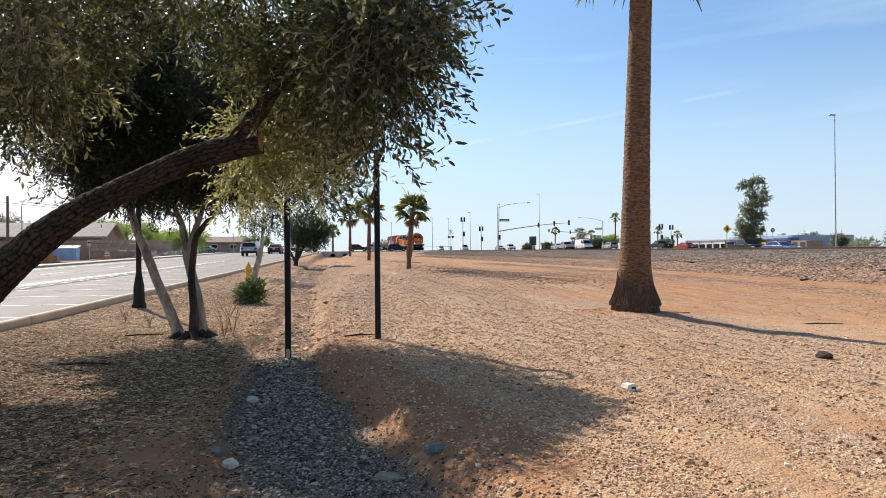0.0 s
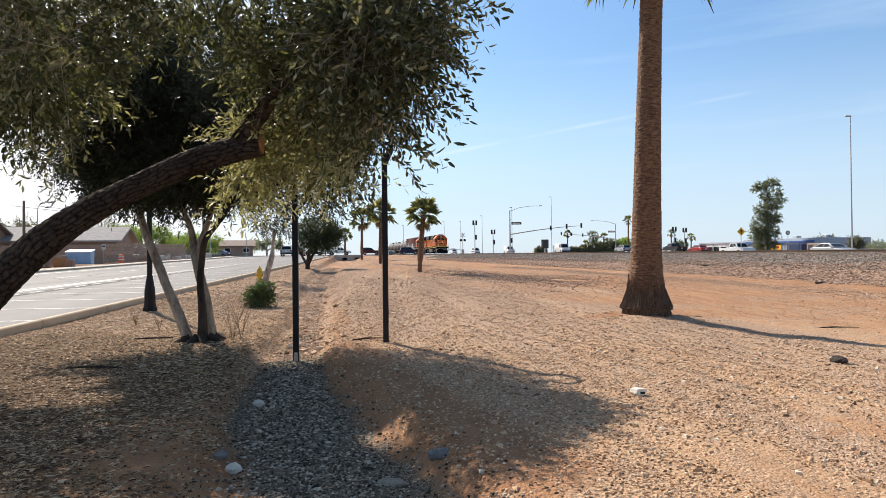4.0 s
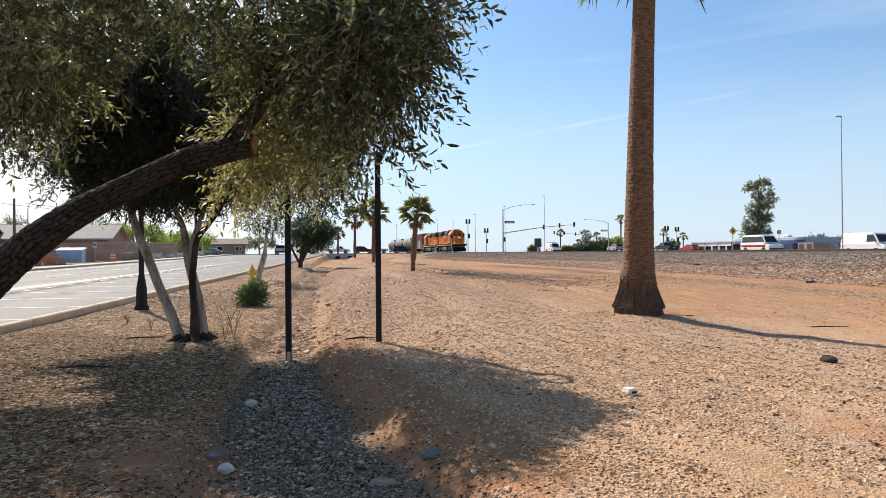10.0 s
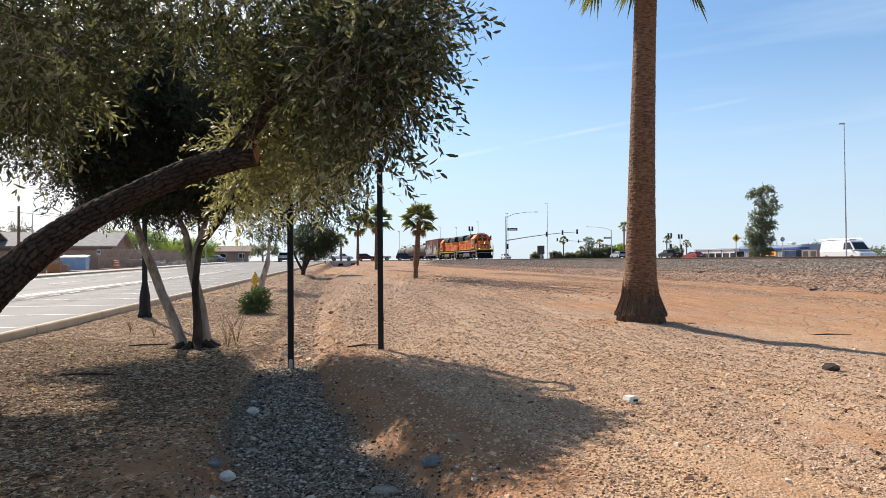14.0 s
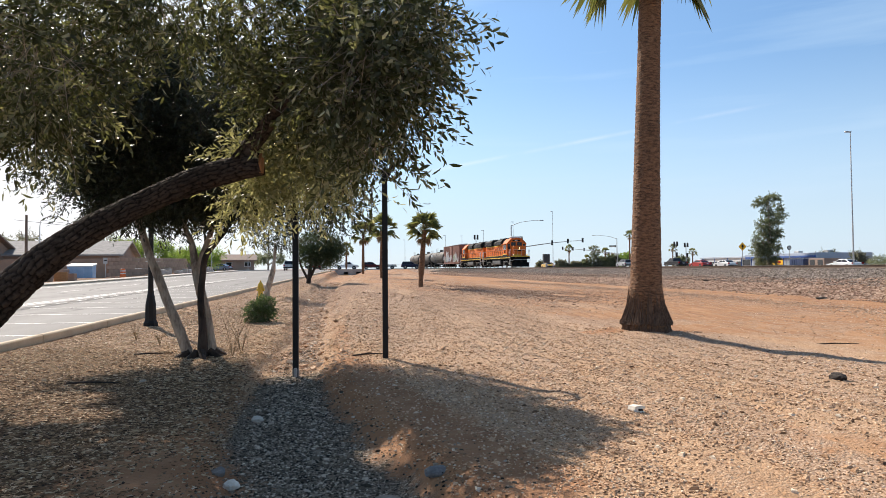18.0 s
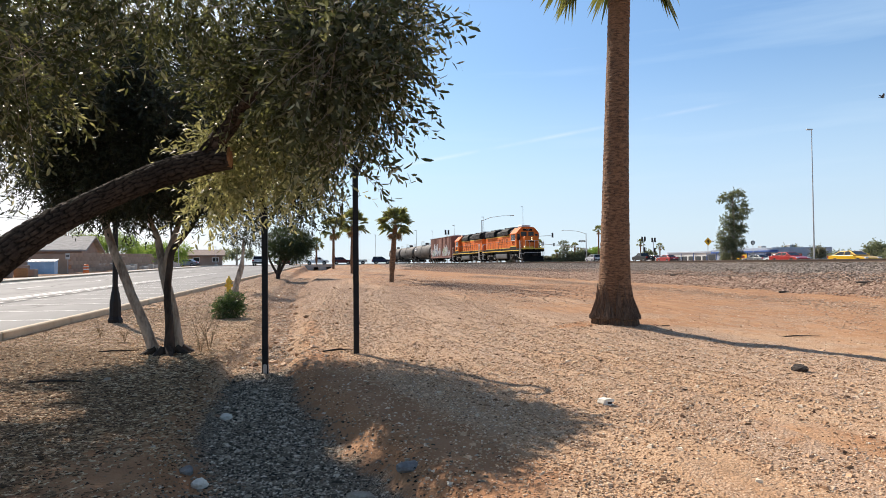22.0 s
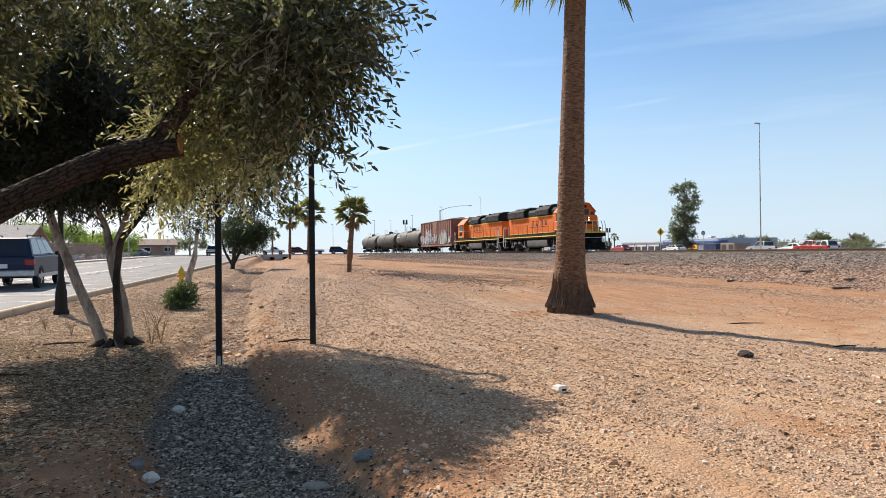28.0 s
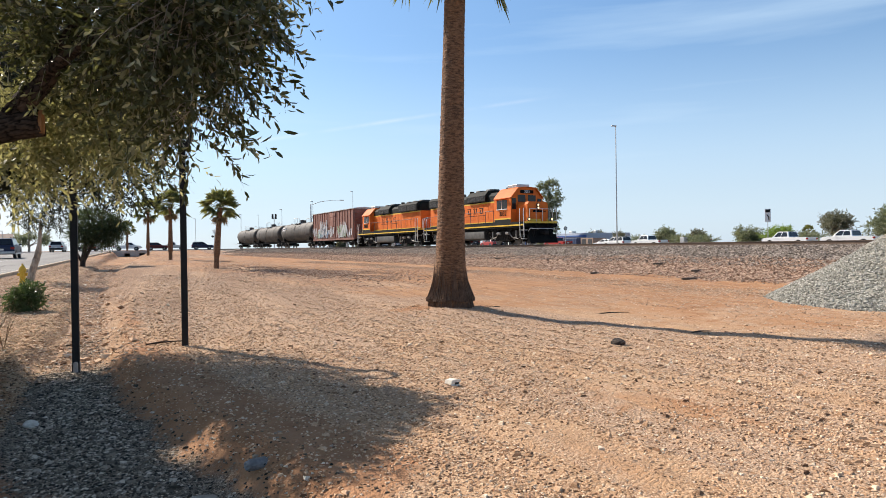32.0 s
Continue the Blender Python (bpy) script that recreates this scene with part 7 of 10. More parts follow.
sandy = step(6.5, 9.5, x + 0.25 * (y - 9) + 3 * rough_field(x * 0.3, y * 0.2, 3)) * step(7.5, 10, y)
lanes = rough_field(x * 0.9, y * 0.08, 3) + 0.08 * rng.normal(size=len(x))
keep = (x < track_x(y) - 9.0 + 0.8 * rng.normal(size=len(x))) & (d > half + 0.1) & (rng.rand(len(x)) < step(8.5, 13, np.hypot(x, y))) & (lanes > -0.12) & (rng.rand(len(x)) > sandy * 0.88)
x, y, lanes = x[keep], y[keep], lanes[keep]
size = 0.0095 + 0.013 * rng.rand(len(x)) ** 2 + 0.02 * (rng.rand(len(x)) > 0.996)
tagged(new("gravel", scatter("gravel", x, y, land(x, y), size, "gravel", rng, 0.48, flats=True)), "scattered stones towards the railway bank", "gravel", kind="stuff")
# patches of greyer gravel across the open ground
x, y = fan_out(40000, 8.0, 48.0, -2, 56, rng, 0.9)
d, half = wash_side(x, y)
patch = rough_field(x * 0.22 + 5, y * 0.16, 4) + 0.05 * rng.normal(size=len(x))
keep = (x < track_x(y) - 9.2) & (d > half + 0.3) & (patch > 0.06)
x, y = x[keep], y[keep]
size = 0.012 + 0.017 * rng.rand(len(x)) ** 2
tagged(new("gravel", scatter("gravel", x, y, land(x, y), size, "mauve", rng, 0.42, flats=True)), "patches of grey-brown gravel on the dirt", "gravel", kind="stuff")
x, y = fan_out(6000, 11.0, 55.0, -9, 8, rng, 1.3)
size = 0.008 + 0.012 * rng.rand(len(x)) ** 2 + 0.05 * (rng.rand(len(x)) > 0.994)
tagged(new("gravel", scatter("gravel", x, y, land(x, y), size, "gravel", rng, 0.7)), "loose stones along the dry wash", "gravel", kind="stuff")
# a strip of grey-brown gravel along the foot of the bank
y = 9 + 55 * rng.rand(12000) ** 1.3
u = -11.6 + 0.8 * rng.normal(size=len(y)) + 2.0 * rough_field(y * 0.12, y * 0 + 2.0, 3)
x = track_x(y) + u
size = 0.014 + 0.018 * rng.rand(len(x)) ** 2
tagged(new("gravel", scatter("gravel", x, y, land(x, y), size, "mauve", rng, 0.6, flats=True)), "strip of grey-brown gravel below the railway bank", "gravel", kind="stuff")
# a spread of reddish-brown stones towards the bank
x, y = 8.5 + 2.6 * rng.normal(size=9500), 34.0 + 4.0 * rng.normal(size=9500)
keep = (np.abs(rough_field(x * 0.5, y * 0.25, 3)) < 0.16) & (x < track_x(y) - 9.0)
x, y = x[keep], y[keep]
size = 0.014 + 0.022 * rng.rand(len(x)) ** 2
tagged(new("gravel", scatter("gravel", x, y, land(x, y), size, "redballast", rng, 0.5, flats=True)), "reddish-brown stones strewn below the railway bank", "gravel", kind="stuff")
# a low bar of broken grey and mauve stones
x, y = 6.6 + 1.3 * rng.normal(size=3600), 33.5 + 4.6 * rng.normal(size=3600)
x = x - 0.16 * (y - 33.5)
size = 0.018 + 0.024 * rng.rand(len(x)) ** 2
tagged(new("gravel", scatter("gravel", x, y, land(x, y), size, "redballast", rng, 0.7, flats=True)), "low bar of broken grey stones on the dirt", "gravel", kind="stuff")
# rubble down the dry wash
y = 11.2 + 45 * rng.rand(5200) ** 1.5
x = np.interp(y, DITCH_Y, DITCH_X) + np.interp(y, DITCH_Y, DITCH_HALF) * rng.normal(size=len(y)) * 0.7
size = 0.010 + 0.018 * rng.rand(len(x)) ** 3 + 0.045 * (rng.rand(len(x)) > 0.992)
tagged(new("wash_rubble", scatter("wash_rubble", x, y, land(x, y), size, "rubble", rng, 0.5, 1.1, cubes=True)), "tan and orange rubble stones in the dry wash", "gravel", kind="stuff")
y = 10.8 + 42 * rng.rand(9000) ** 1.4
x = np.interp(y, DITCH_Y, DITCH_X) + np.interp(y, DITCH_Y, DITCH_HALF) * rng.normal(size=len(y)) * 0.42
size = 0.008 + 0.012 * rng.rand(len(x)) ** 2
tagged(new("wash_gravel", scatter("wash_gravel", x, y, land(x, y), size, "mauve", rng, 0.5, 1.2, flats=True)), "pale grey-tan gravel along the bed of the wash", "gravel", kind="stuff")
# litter and chips under the trees; the nearer litter's colour carries tree shade
x, y = fan_out(105000, 3.3, 22.0, -30, 2, rng, 1.2)
d, half = wash_side(x, y)
bare = 1.05 * np.exp(-((x + 1.5) / 0.45) ** 2 - ((y - 5.3) / 0.75) ** 2)
keep = (d < -half * 1.0) & (rng.rand(len(x)) > bare * 0.95) & (x > KERB_X + 0.03)
x, y = x[keep], y[keep]
# split by distance: shade-dark litter close by, paler sunlit-toned chips beyond
dry = step(8.5, 12.5, y + 1.2 * rng.normal(size=len(x))) > 0.5
size = (0.0040 + 0.0058 * rng.rand(len(x)) ** 2) * (1 + np.hypot(x, y) / 26)
tagged(new("leaf_litter", scatter("leaf_litter", x[dry], y[dry], land(x[dry], y[dry]), size[dry], "chips", rng, 0.5, 2.2, flats=True, sink=0.1)), "tan bark chips on the verge, toned as sunlit", "leaf litter", kind="stuff")
x, y, size = x[~dry], y[~dry], size[~dry]
tagged(new("leaf_litter", scatter("leaf_litter", x, y, land(x, y), size, "mulch", rng, 0.55, 2.7, flats=True, sink=0.0)), "dry tan chips and leaf litter under the trees, darkened for shade", "leaf litter", kind="stuff")
x, y = fan_out(16000, 20.0, 60.0, -22, 0, rng, 1.3)
d, half = wash_side(x, y)
keep = (d < -half) & (x > KERB_X + 0.03)
x, y = x[keep], y[keep]
size = 0.012 + 0.02 * rng.rand(len(x)) ** 1.5
tagged(new("leaf_litter", scatter("leaf_litter", x, y, land(x, y), size, "chips", rng, 0.5, 1.5, flats=True)), "tan chips and gravel along the verge", "leaf litter", kind="stuff")
# grey stones in the wash
y = 2.6 + 11.0 * rng.rand(34000) ** 1.2
x = np.interp(y, DITCH_Y, DITCH_X) + np.interp(y, DITCH_Y, DITCH_HALF) * rng.normal(size=len(y)) * 0.52
keep = (y < 10.8) | (rng.rand(len(y)) > 0.7)
x, y = x[keep], y[keep]
size = 0.0058 + 0.0105 * rng.rand(len(x)) ** 2 + 0.018 * (rng.rand(len(x)) > 0.99)
tagged(new("wash_gravel", scatter("wash_gravel", x, y, land(x, y), size, "wash", rng, 0.6, 1.2, flats=True)), "grey river stones lining the wash", "gravel", kind="stuff")
# ballast on the bank
y = 8 + 135 * rng.rand(32000) ** 1.75
u = -2.2 - 4.0 * rng.rand(len(y)) ** 1.2
x = track_x(y) + u
size = 0.020 + 0.020 * rng.rand(len(x))
tagged(new("ballast", scatter("ballast", x, y, land(x, y), size, "ballast", rng, 0.8, flats=True)), "grey-brown ballast stones on the railway bank", "ballast", kind="stuff")
y = 8 + 120 * rng.rand(17000) ** 1.5
u = -5.0 - 3.9 * rng.rand(len(y))
x = track_x(y) + u
size = 0.02 + 0.026 * rng.rand(len(x)) ** 2
tagged(new("ballast", scatter("ballast", x, y, land(x, y), size, "redballast", rng, 0.8, flats=True)), "rusty brown stones low on the railway bank", "ballast", kind="stuff")

# heap of fresh ballast
PILE = (18.75, 11.0, 4.2, 2.55)      # x, y, radius, height


def heap(x, y):
    d = np.hypot((x - PILE[0]) / 1.0, (y - PILE[1]))
    return land(x, y, False) - 0.06 + PILE[3] * np.clip(1 - d / PILE[2], 0, 1) ** 1.08 + 0.12 * rough_field(x * 1.3, y * 1.3, 3) * (d < PILE[2])


a = np.linspace(0, 2 * np.pi, 97)[:-1]
q = np.linspace(0.0, 1.02, 40)
hx = PILE[0] + np.outer(q, np.cos(a)) * PILE[2]
hy = PILE[1] + np.outer(q, np.sin(a)) * PILE[2]
i = np.arange(40 * 96).reshape(40, 96)
fc = np.stack([i[:-1], np.roll(i[:-1], -1, 1), np.roll(i[1:], -1, 1), i[1:]], -1).reshape(-1, 4)
MAT["pile_core"] = wear_mat("ballast_heap", (0.14, 0.135, 0.115), (0.40, 0.39, 0.33), 14.0, 0.9, fine=60.0, bump=0.8, bump_dist=0.05)
pile = thing("ballast_heap", pose(0, 0, 0), "heap of fresh grey crushed ballast beside the bank", "gravel heap")
part("heap", bulk("heap", np.stack([hx, hy, heap(hx, hy)], -1).reshape(-1, 3), fc[:, ::-1], "pile_core"), None, pile)
ang, rad = rng.rand(30000) * 6.283, np.sqrt(rng.rand(30000)) * 1.04
x, y = PILE[0] + np.cos(ang) * rad * PILE[2], PILE[1] + np.sin(ang) * rad * PILE[2]
keep = (x - PILE[0]) * 0.86 + (y - PILE[1]) * 0.51 < 1.2
x, y = x[keep], y[keep]
size = 0.020 + 0.017 * rng.rand(len(x))
loose = part("loose_stone", scatter("loose_stone", x, y, heap(x, y), size, "pile", rng, 0.9, jag=0.5, sink=0.1), None, pile)
loose["kind"] = "stuff"


def boulder(name, x, y, size, flat, mat, label, seed, squash=(1, 1)):
    """A single larger stone, shaped from a rounded ball with flats."""
    r = np.random.RandomState(seed)
    bm = bmesh.new()
    bmesh.ops.create_icosphere(bm, subdivisions=3, radius=1)
    planes = r.normal(size=(9, 3))
    planes /= np.linalg.norm(planes, axis=1, keepdims=True)
    for v in bm.verts:
        p = np.array(v.co)
        for pl in planes:
            over = p @ pl - 0.78
            if over > 0:
                p = p - pl * over * 0.9
        p = p * (1 + 0.05 * r.normal())
        v.co = Vector((p[0] * size * squash[0], p[1] * size * squash[1], p[2] * size * flat))
    me = bpy.data.meshes.new(name)
    bm.to_mesh(me)
    bm.free()
    me.materials.append(MAT[mat])
    ob = new(name, me)
    ob.matrix_basis = pose(x, y, ground_at(x, y) + size * flat * 0.45, 0, 0, r.rand() * 360)
    return tagged(ob, label, "rock")


MAT["rock_black"] = wear_mat("black_lava_rock", (0.016, 0.012, 0.01), (0.055, 0.04, 0.032), 20, 0.9, bump=0.8)
MAT["rock_white"] = wear_mat("white_broken_concrete", (0.66, 0.62, 0.53), (0.85, 0.81, 0.72), 9, 0.9)
MAT["rock_grey"] = wear_mat("grey_river_rock", (0.15, 0.15, 0.15), (0.30, 0.29, 0.28), 6, 0.8)
MAT["rock_tan"] = wear_mat("tan_rock", (0.30, 0.25, 0.19), (0.48, 0.42, 0.34), 6, 0.85)

# ---- near things on the verge ----
lump = thing("concrete_fragment", pose(2.80, 6.70, ground_at(2.80, 6.70) - 0.008, 0, 4, 24), "pale broken concrete fragment with a dark hollow", "rubble")
sh = Shape()
sh.slab([(-0.088, 0.0), (0.075, 0.0), (0.082, 0.03), (-0.025, 0.036), (-0.03, 0.068), (0.085, 0.066), (0.09, 0.098), (0.0, 0.112), (-0.082, 0.10), (-0.10, 0.05)], 1, -0.06, 0.055)
sh.v = [(z * 0.8, y * 0.8, x * 0.72) for x, y, z in sh.v]
sh.f = [q[::-1] for q in sh.f]
part("shell", sh, "rock_white", lump)
# black block fills the notch to imitate the shade within it
sh = Shape()
sh.box(-0.022, -0.044, 0.022, 0.056, 0.04, 0.05, 0.006)
part("hollow", sh, "rock_black", lump, "dark block painted as the notch's shade")
boulder("rock", 6.45, 8.6, 0.115, 0.62, "rock_black", "black rough rock lying on the gravel", 62, (1.1, 0.8))
boulder("rock", 0.62, 5.25, 0.10, 0.42, "rock_grey", "flat grey river rock at the edge of the wash", 63, (1.2, 0.75))
boulder("rock", -1.2, 8.0, 0.07, 0.7, "rock_white", "pale stone in the grey wash gravel", 64)
boulder("rock", -1.02, 5.75, 0.07, 0.7, "rock_white", "pale round stone in the grey wash gravel", 65)
boulder("rock", -1.18, 6.0, 0.06, 0.8, "rock_grey", "grey round stone in the wash", 66)
boulder("rock", -0.78, 4.45, 0.115, 0.65, "rock_tan", "tan rounded river rock in the wash", 67, (1.2, 0.8))
boulder("rock", 0.25, 5.25, 0.07, 0.5, "rock_tan", "long tan stone in the wash", 68, (1.6, 0.6))
boulder("rock", -2.9, 9.3, 0.06, 0.3, "rock_tan", "flat pale stone on the leaf litter", 69, (1.6, 0.7))


def crook_post(name, x, y, label, arm, top=3.3, concrete=False):
    """A black square post with a bent crook and a short cross arm at its top."""
    z = ground_at(x, y)
    post = thing(name, pose(x, y, z), label, "post", "posts by the wash")
    s = Shape()
    s.box(-0.045, -0.045, -0.3, 0.045, 0.045, 3.06, 0.006)
    shaft = part("shaft", s, "black_paint", post)
    hole = Shape()
    hole.turned([(0.0075, -0.0475), (0.0075, -0.045)], 8, axis=0)
    hole_me = hole.mesh("bolt", MAT["grab"])
    for k in range(24):
        part("bolt", hole_me, None, shaft, at=pose(0, 0, 0.25 + 0.115 * k))
    c = Shape()
    c.tube([(0, 0, 2.86), (0.06, 0, 2.98), (0.12, 0, 3.12), (0.10, 0, 3.32), (0.0, 0, 3.46), (-0.14, 0, 3.52), (-0.30, 0, 3.49), (-0.43, 0, 3.40)], 0.036, 8)
    part("crook", c, "black_paint", post)
    b = Shape()
    b.box(min(0, -arm * 0.36), -0.02, 3.02, max(0, -arm * 0.36), 0.02, 3.06, 0.004)
    part("cross_arm", b, "black_paint", post)
    if concrete:
        f = Shape()
        f.turned([(0.055, -0.25), (0.055, 0.13), (0.045, 0.15)], 14)
        part("footing", f, "concrete", post, "grey concrete footing")
    return post


crook_post("crook_post", 0.33, 10.9, "slim black steel crook post on the bank of the wash", 1)
crook_post("crook_post", -1.08, 10.75, "slim black steel crook post in a grey footing", 1, concrete=True)


def street_lantern(x, y):
    z = ground_at(x, y)
    lamp = thing("street_lamp", pose(x, y, z), "black ornamental street lamp with a flared cast base", "street lamp")
    s = Shape()
    s.turned([(0.17, -0.1), (0.17, 0.07), (0.15, 0.10), (0.135, 0.14), (0.125, 0.5), (0.105, 0.62), (0.09, 0.72), (0.075, 0.78), (0.075, 0.84)], 8)
    part("base", s, "black_paint", lamp)
    p = Shape()
    p.turned([(0.062, 0.8), (0.058, 2.2), (0.05, 3.6), (0.075, 3.62), (0.075, 3.7), (0.045, 3.75)], 14)
    part("shaft", p, "black_paint", lamp)
    g = Shape()
    g.turned([(0.10, 3.75), (0.17, 4.05), (0.16, 4.15)], 12)
    part("globe", g, "white", lamp, "frosted globe")
    h = Shape()
    h.turned([(0.19, 4.15), (0.12, 4.26), (0.03, 4.36)], 12)
    part("cap", h, "black_paint", lamp)
    return lamp


street_lantern(-5.2, 16.7)

# hydrant
MAT["hydrant_yellow"] = wear_mat("hydrant_yellow", (0.62, 0.36, 0.02), (0.80, 0.52, 0.05), 8, 0.5)
hyd = thing("fire_hydrant", pose(-4.5, 28, ground_at(-4.5, 28)) @ Matrix.Scale(0.82, 4), "yellow cast iron fire hydrant behind the shrub", "fire hydrant")
s = Shape()
s.turned([(0.17, -0.05), (0.17, 0.05), (0.115, 0.07), (0.115, 0.55), (0.15, 0.57), (0.15, 0.63), (0.13, 0.72), (0.07, 0.82), (0.035, 0.85), (0.035, 0.92)], 16)
part("barrel", s, "hydrant_yellow", hyd, smooth=True)
for ax, at in ((0, (0.11, 0, 0.45)), (0, (-0.19, 0, 0.45)), (1, (0, -0.2, 0.42))):
    s = Shape()
    s.turned([(0.07, 0), (0.07, 0.08)], 12, axis=ax, at=at)
    part("outlet_cap", s, "hydrant_yellow", hyd)

# fallen branches and debris
rngb = random.Random(71)
for x, y, ln, az in ((0.05, 11.2, 0.55, 20), (-3.6, 11.9, 0.6, 5), (-3.5, 9.2, 0.7, -10), (9.0, 9.5, 0.5, 10), (9.6, 12.8, 0.9, 0), (7.6, 14.9, 0.5, 8)):
    s = Shape()
    s.tube([(-ln / 2, 0, 0.015), (-ln * 0.1, rngb.uniform(-0.05, 0.05), 0.03), (ln / 2, rngb.uniform(-0.08, 0.08), 0.012)], [0.012, 0.016, 0.006], 6)
    ob = part("fallen_branch", s, "dark_bark", at=pose(x, y, ground_at(x, y), 0, 0, az))
    tagged(ob, "dry fallen branch on the gravel", "branch", "fallen branches")
# weeds by the stems
rngw = random.Random(72)
for x, y, h in ((-2.2, 11.5, 0.95), (-2.1, 11.7, 0.7), (-4.6, 14.0, 0.35), (-3.9, 13.2, 0.3)):
    s = Shape()
    for k in range(9):
        a, l = rngw.uniform(0, 6.28), rngw.uniform(0.5, 1.0) * h
        s.tube([(0, 0, -0.02), (math.cos(a) * l * 0.15, math.sin(a) * l * 0.15, l * 0.5), (math.cos(a) * l * 0.4, math.sin(a) * l * 0.4, l)], [0.004, 0.003, 0.0015], 3, caps=False)
        for q in range(4):
            f = 0.4 + 0.15 * q
            p = Vector((math.cos(a) * l * 0.4 * f, math.sin(a) * l * 0.4 * f, l * f))
            e = p + Vector((rngw.uniform(-.1, .1), rngw.uniform(-.1, .1), rngw.uniform(0, .08)))
            s.tube([tuple(p), tuple(e)], [0.002, 0.001], 3, caps=False)
    ob = part("weed", s, "leaf_dry", at=pose(x, y, ground_at(x, y)))
    tagged(ob, "thin dry straggling weed beside the stems", "weed", "weeds")
# dark timber and rail scraps on the bank
for x, y, ln, az in ((20.5, 38.5, 0.9, 20), (21.5, 24.5, 1.3, 8), (20.8, 21.5, 1.2, 15), (19.6, 20.5, 1.6, -4), (18.9, 26.0, 1.0, 25)):
    s = Shape()
    s.box(-ln / 3, -0.05, 0.0, ln / 3, 0.06, 0.08, 0.012)
    ob = part("timber_scrap", s, "tie", at=pose(x, y, ground_at(x, y), 0, 0, az))
    tagged(ob, "dark broken tie scrap lying on the bank", "timber", "timber scraps")

# ---- vehicles ----
MAT["car_glass"] = glass_mat("car_glass", (0.012, 0.015, 0.018))
MAT["tyre"] = wear_mat("tyre_rubber", (0.012, 0.012, 0.012), (0.03, 0.029, 0.028), 8, 0.85)
MAT["rim"] = wear_mat("alloy_rim", (0.35, 0.35, 0.36), (0.55, 0.55, 0.56), 6, 0.35, 0.8)
MAT["trim_black"] = wear_mat("black_plastic", (0.018, 0.018, 0.018), (0.035, 0.035, 0.035), 6, 0.7)
MAT["tail_red"] = plain_mat("tail_lamp_red", (0.35, 0.012, 0.01), 0.25)
MAT["lamp_clear"] = plain_mat("head_lamp", (0.7, 0.72, 0.75), 0.15)
PAINTS = {}


def car_paint(col):
    if col not in PAINTS:
        m = wear_mat("car_paint", tuple(c * 0.92 for c in col), col, 1.0, 0.28, 0.1, bump=0.0)
        b = m.node_tree.nodes["Principled BSDF"]
        dark = sum(col) < 0.15
        b.inputs["Coat Weight"].default_value = 0.08 if dark else 0.35
        b.inputs["Roughness"].default_value = 0.4 if dark else 0.28
        b.inputs["Specular IOR Level"].default_value = 0.3 if dark else 0.5
        b.inputs["Coat Roughness"].default_value = 0.08
        PAINTS[col] = m
    return PAINTS[col]


# side outlines: (y, z) with y forward; body below the window line, then the cabin
KINDS = {
    "sedan": (4.7, 1.80, [(-2.32, 0.42), (-2.35, 0.70), (-2.25, 0.95), (-1.5, 1.02), (0.75, 0.98), (1.9, 0.84), (2.3, 0.68), (2.35, 0.42), (2.1, 0.28), (-2.1, 0.28)], [(-1.75, 1.0), (-0.95, 1.43), (0.25, 1.44), (1.15, 0.97)], 1.40, 0.33),
    "suv": (4.8, 1.90, [(-2.36, 0.50), (-2.4, 0.85), (-2.35, 1.10), (0.9, 1.10), (2.1, 1.02), (2.36, 0.82), (2.4, 0.48), (2.15, 0.36), (-2.15, 0.36)], [(-2.33, 1.08), (-2.12, 1.70), (0.15, 1.74), (1.05, 1.08)], 1.42, 0.37),
    "pickup": (5.7, 1.98, [(-2.83, 0.60), (-2.85, 1.12), (-0.55, 1.14), (-0.5, 1.18), (1.35, 1.16), (2.6, 1.08), (2.82, 0.85), (2.85, 0.50), (2.55, 0.42), (-2.55, 0.46)], [(-0.62, 1.14), (-0.45, 1.80), (0.85, 1.82), (1.55, 1.15)], 1.80, 0.40),
    "wagon": (5.2, 2.0, [(-2.56, 0.55), (-2.6, 0.95), (-2.55, 1.22), (1.0, 1.22), (2.3, 1.12), (2.56, 0.9), (2.6, 0.52), (2.35, 0.40), (-2.35, 0.40)], [(-2.53, 1.20), (-2.30, 1.88), (0.2, 1.93), (1.15, 1.20)], 1.55, 0.40),
    "van": (5.6, 2.0, [(-2.75, 0.45), (-2.78, 1.25), (1.3, 1.25), (2.2, 1.15), (2.7, 0.95), (2.78, 0.45), (2.5, 0.32), (-2.5, 0.32)], [(-2.77, 1.23), (-2.7, 2.25), (0.95, 2.28), (1.3, 2.15), (2.05, 1.22)], 1.70, 0.35),
}


def prism(outline, width, top_width=None, zs=None):
    """Side outline drawn out across the car, narrowing upwards where asked."""
    sh = Shape()
    z0 = min(p[1] for p in outline)
    z1 = max(p[1] for p in outline)
    def half(z):
        return width / 2 if top_width is None else (width + (top_width - width) * (z - z0) / (z1 - z0)) / 2
    n = len(outline)
    vs = [(-half(z), y, z) for y, z in outline] + [(half(z), y, z) for y, z in outline]
    fs = [tuple(range(n)), tuple(range(2 * n - 1, n - 1, -1))]
    fs += [(i, n + i, n + (i + 1) % n, (i + 1) % n) for i in range(n)]
    return sh.add(vs, fs)


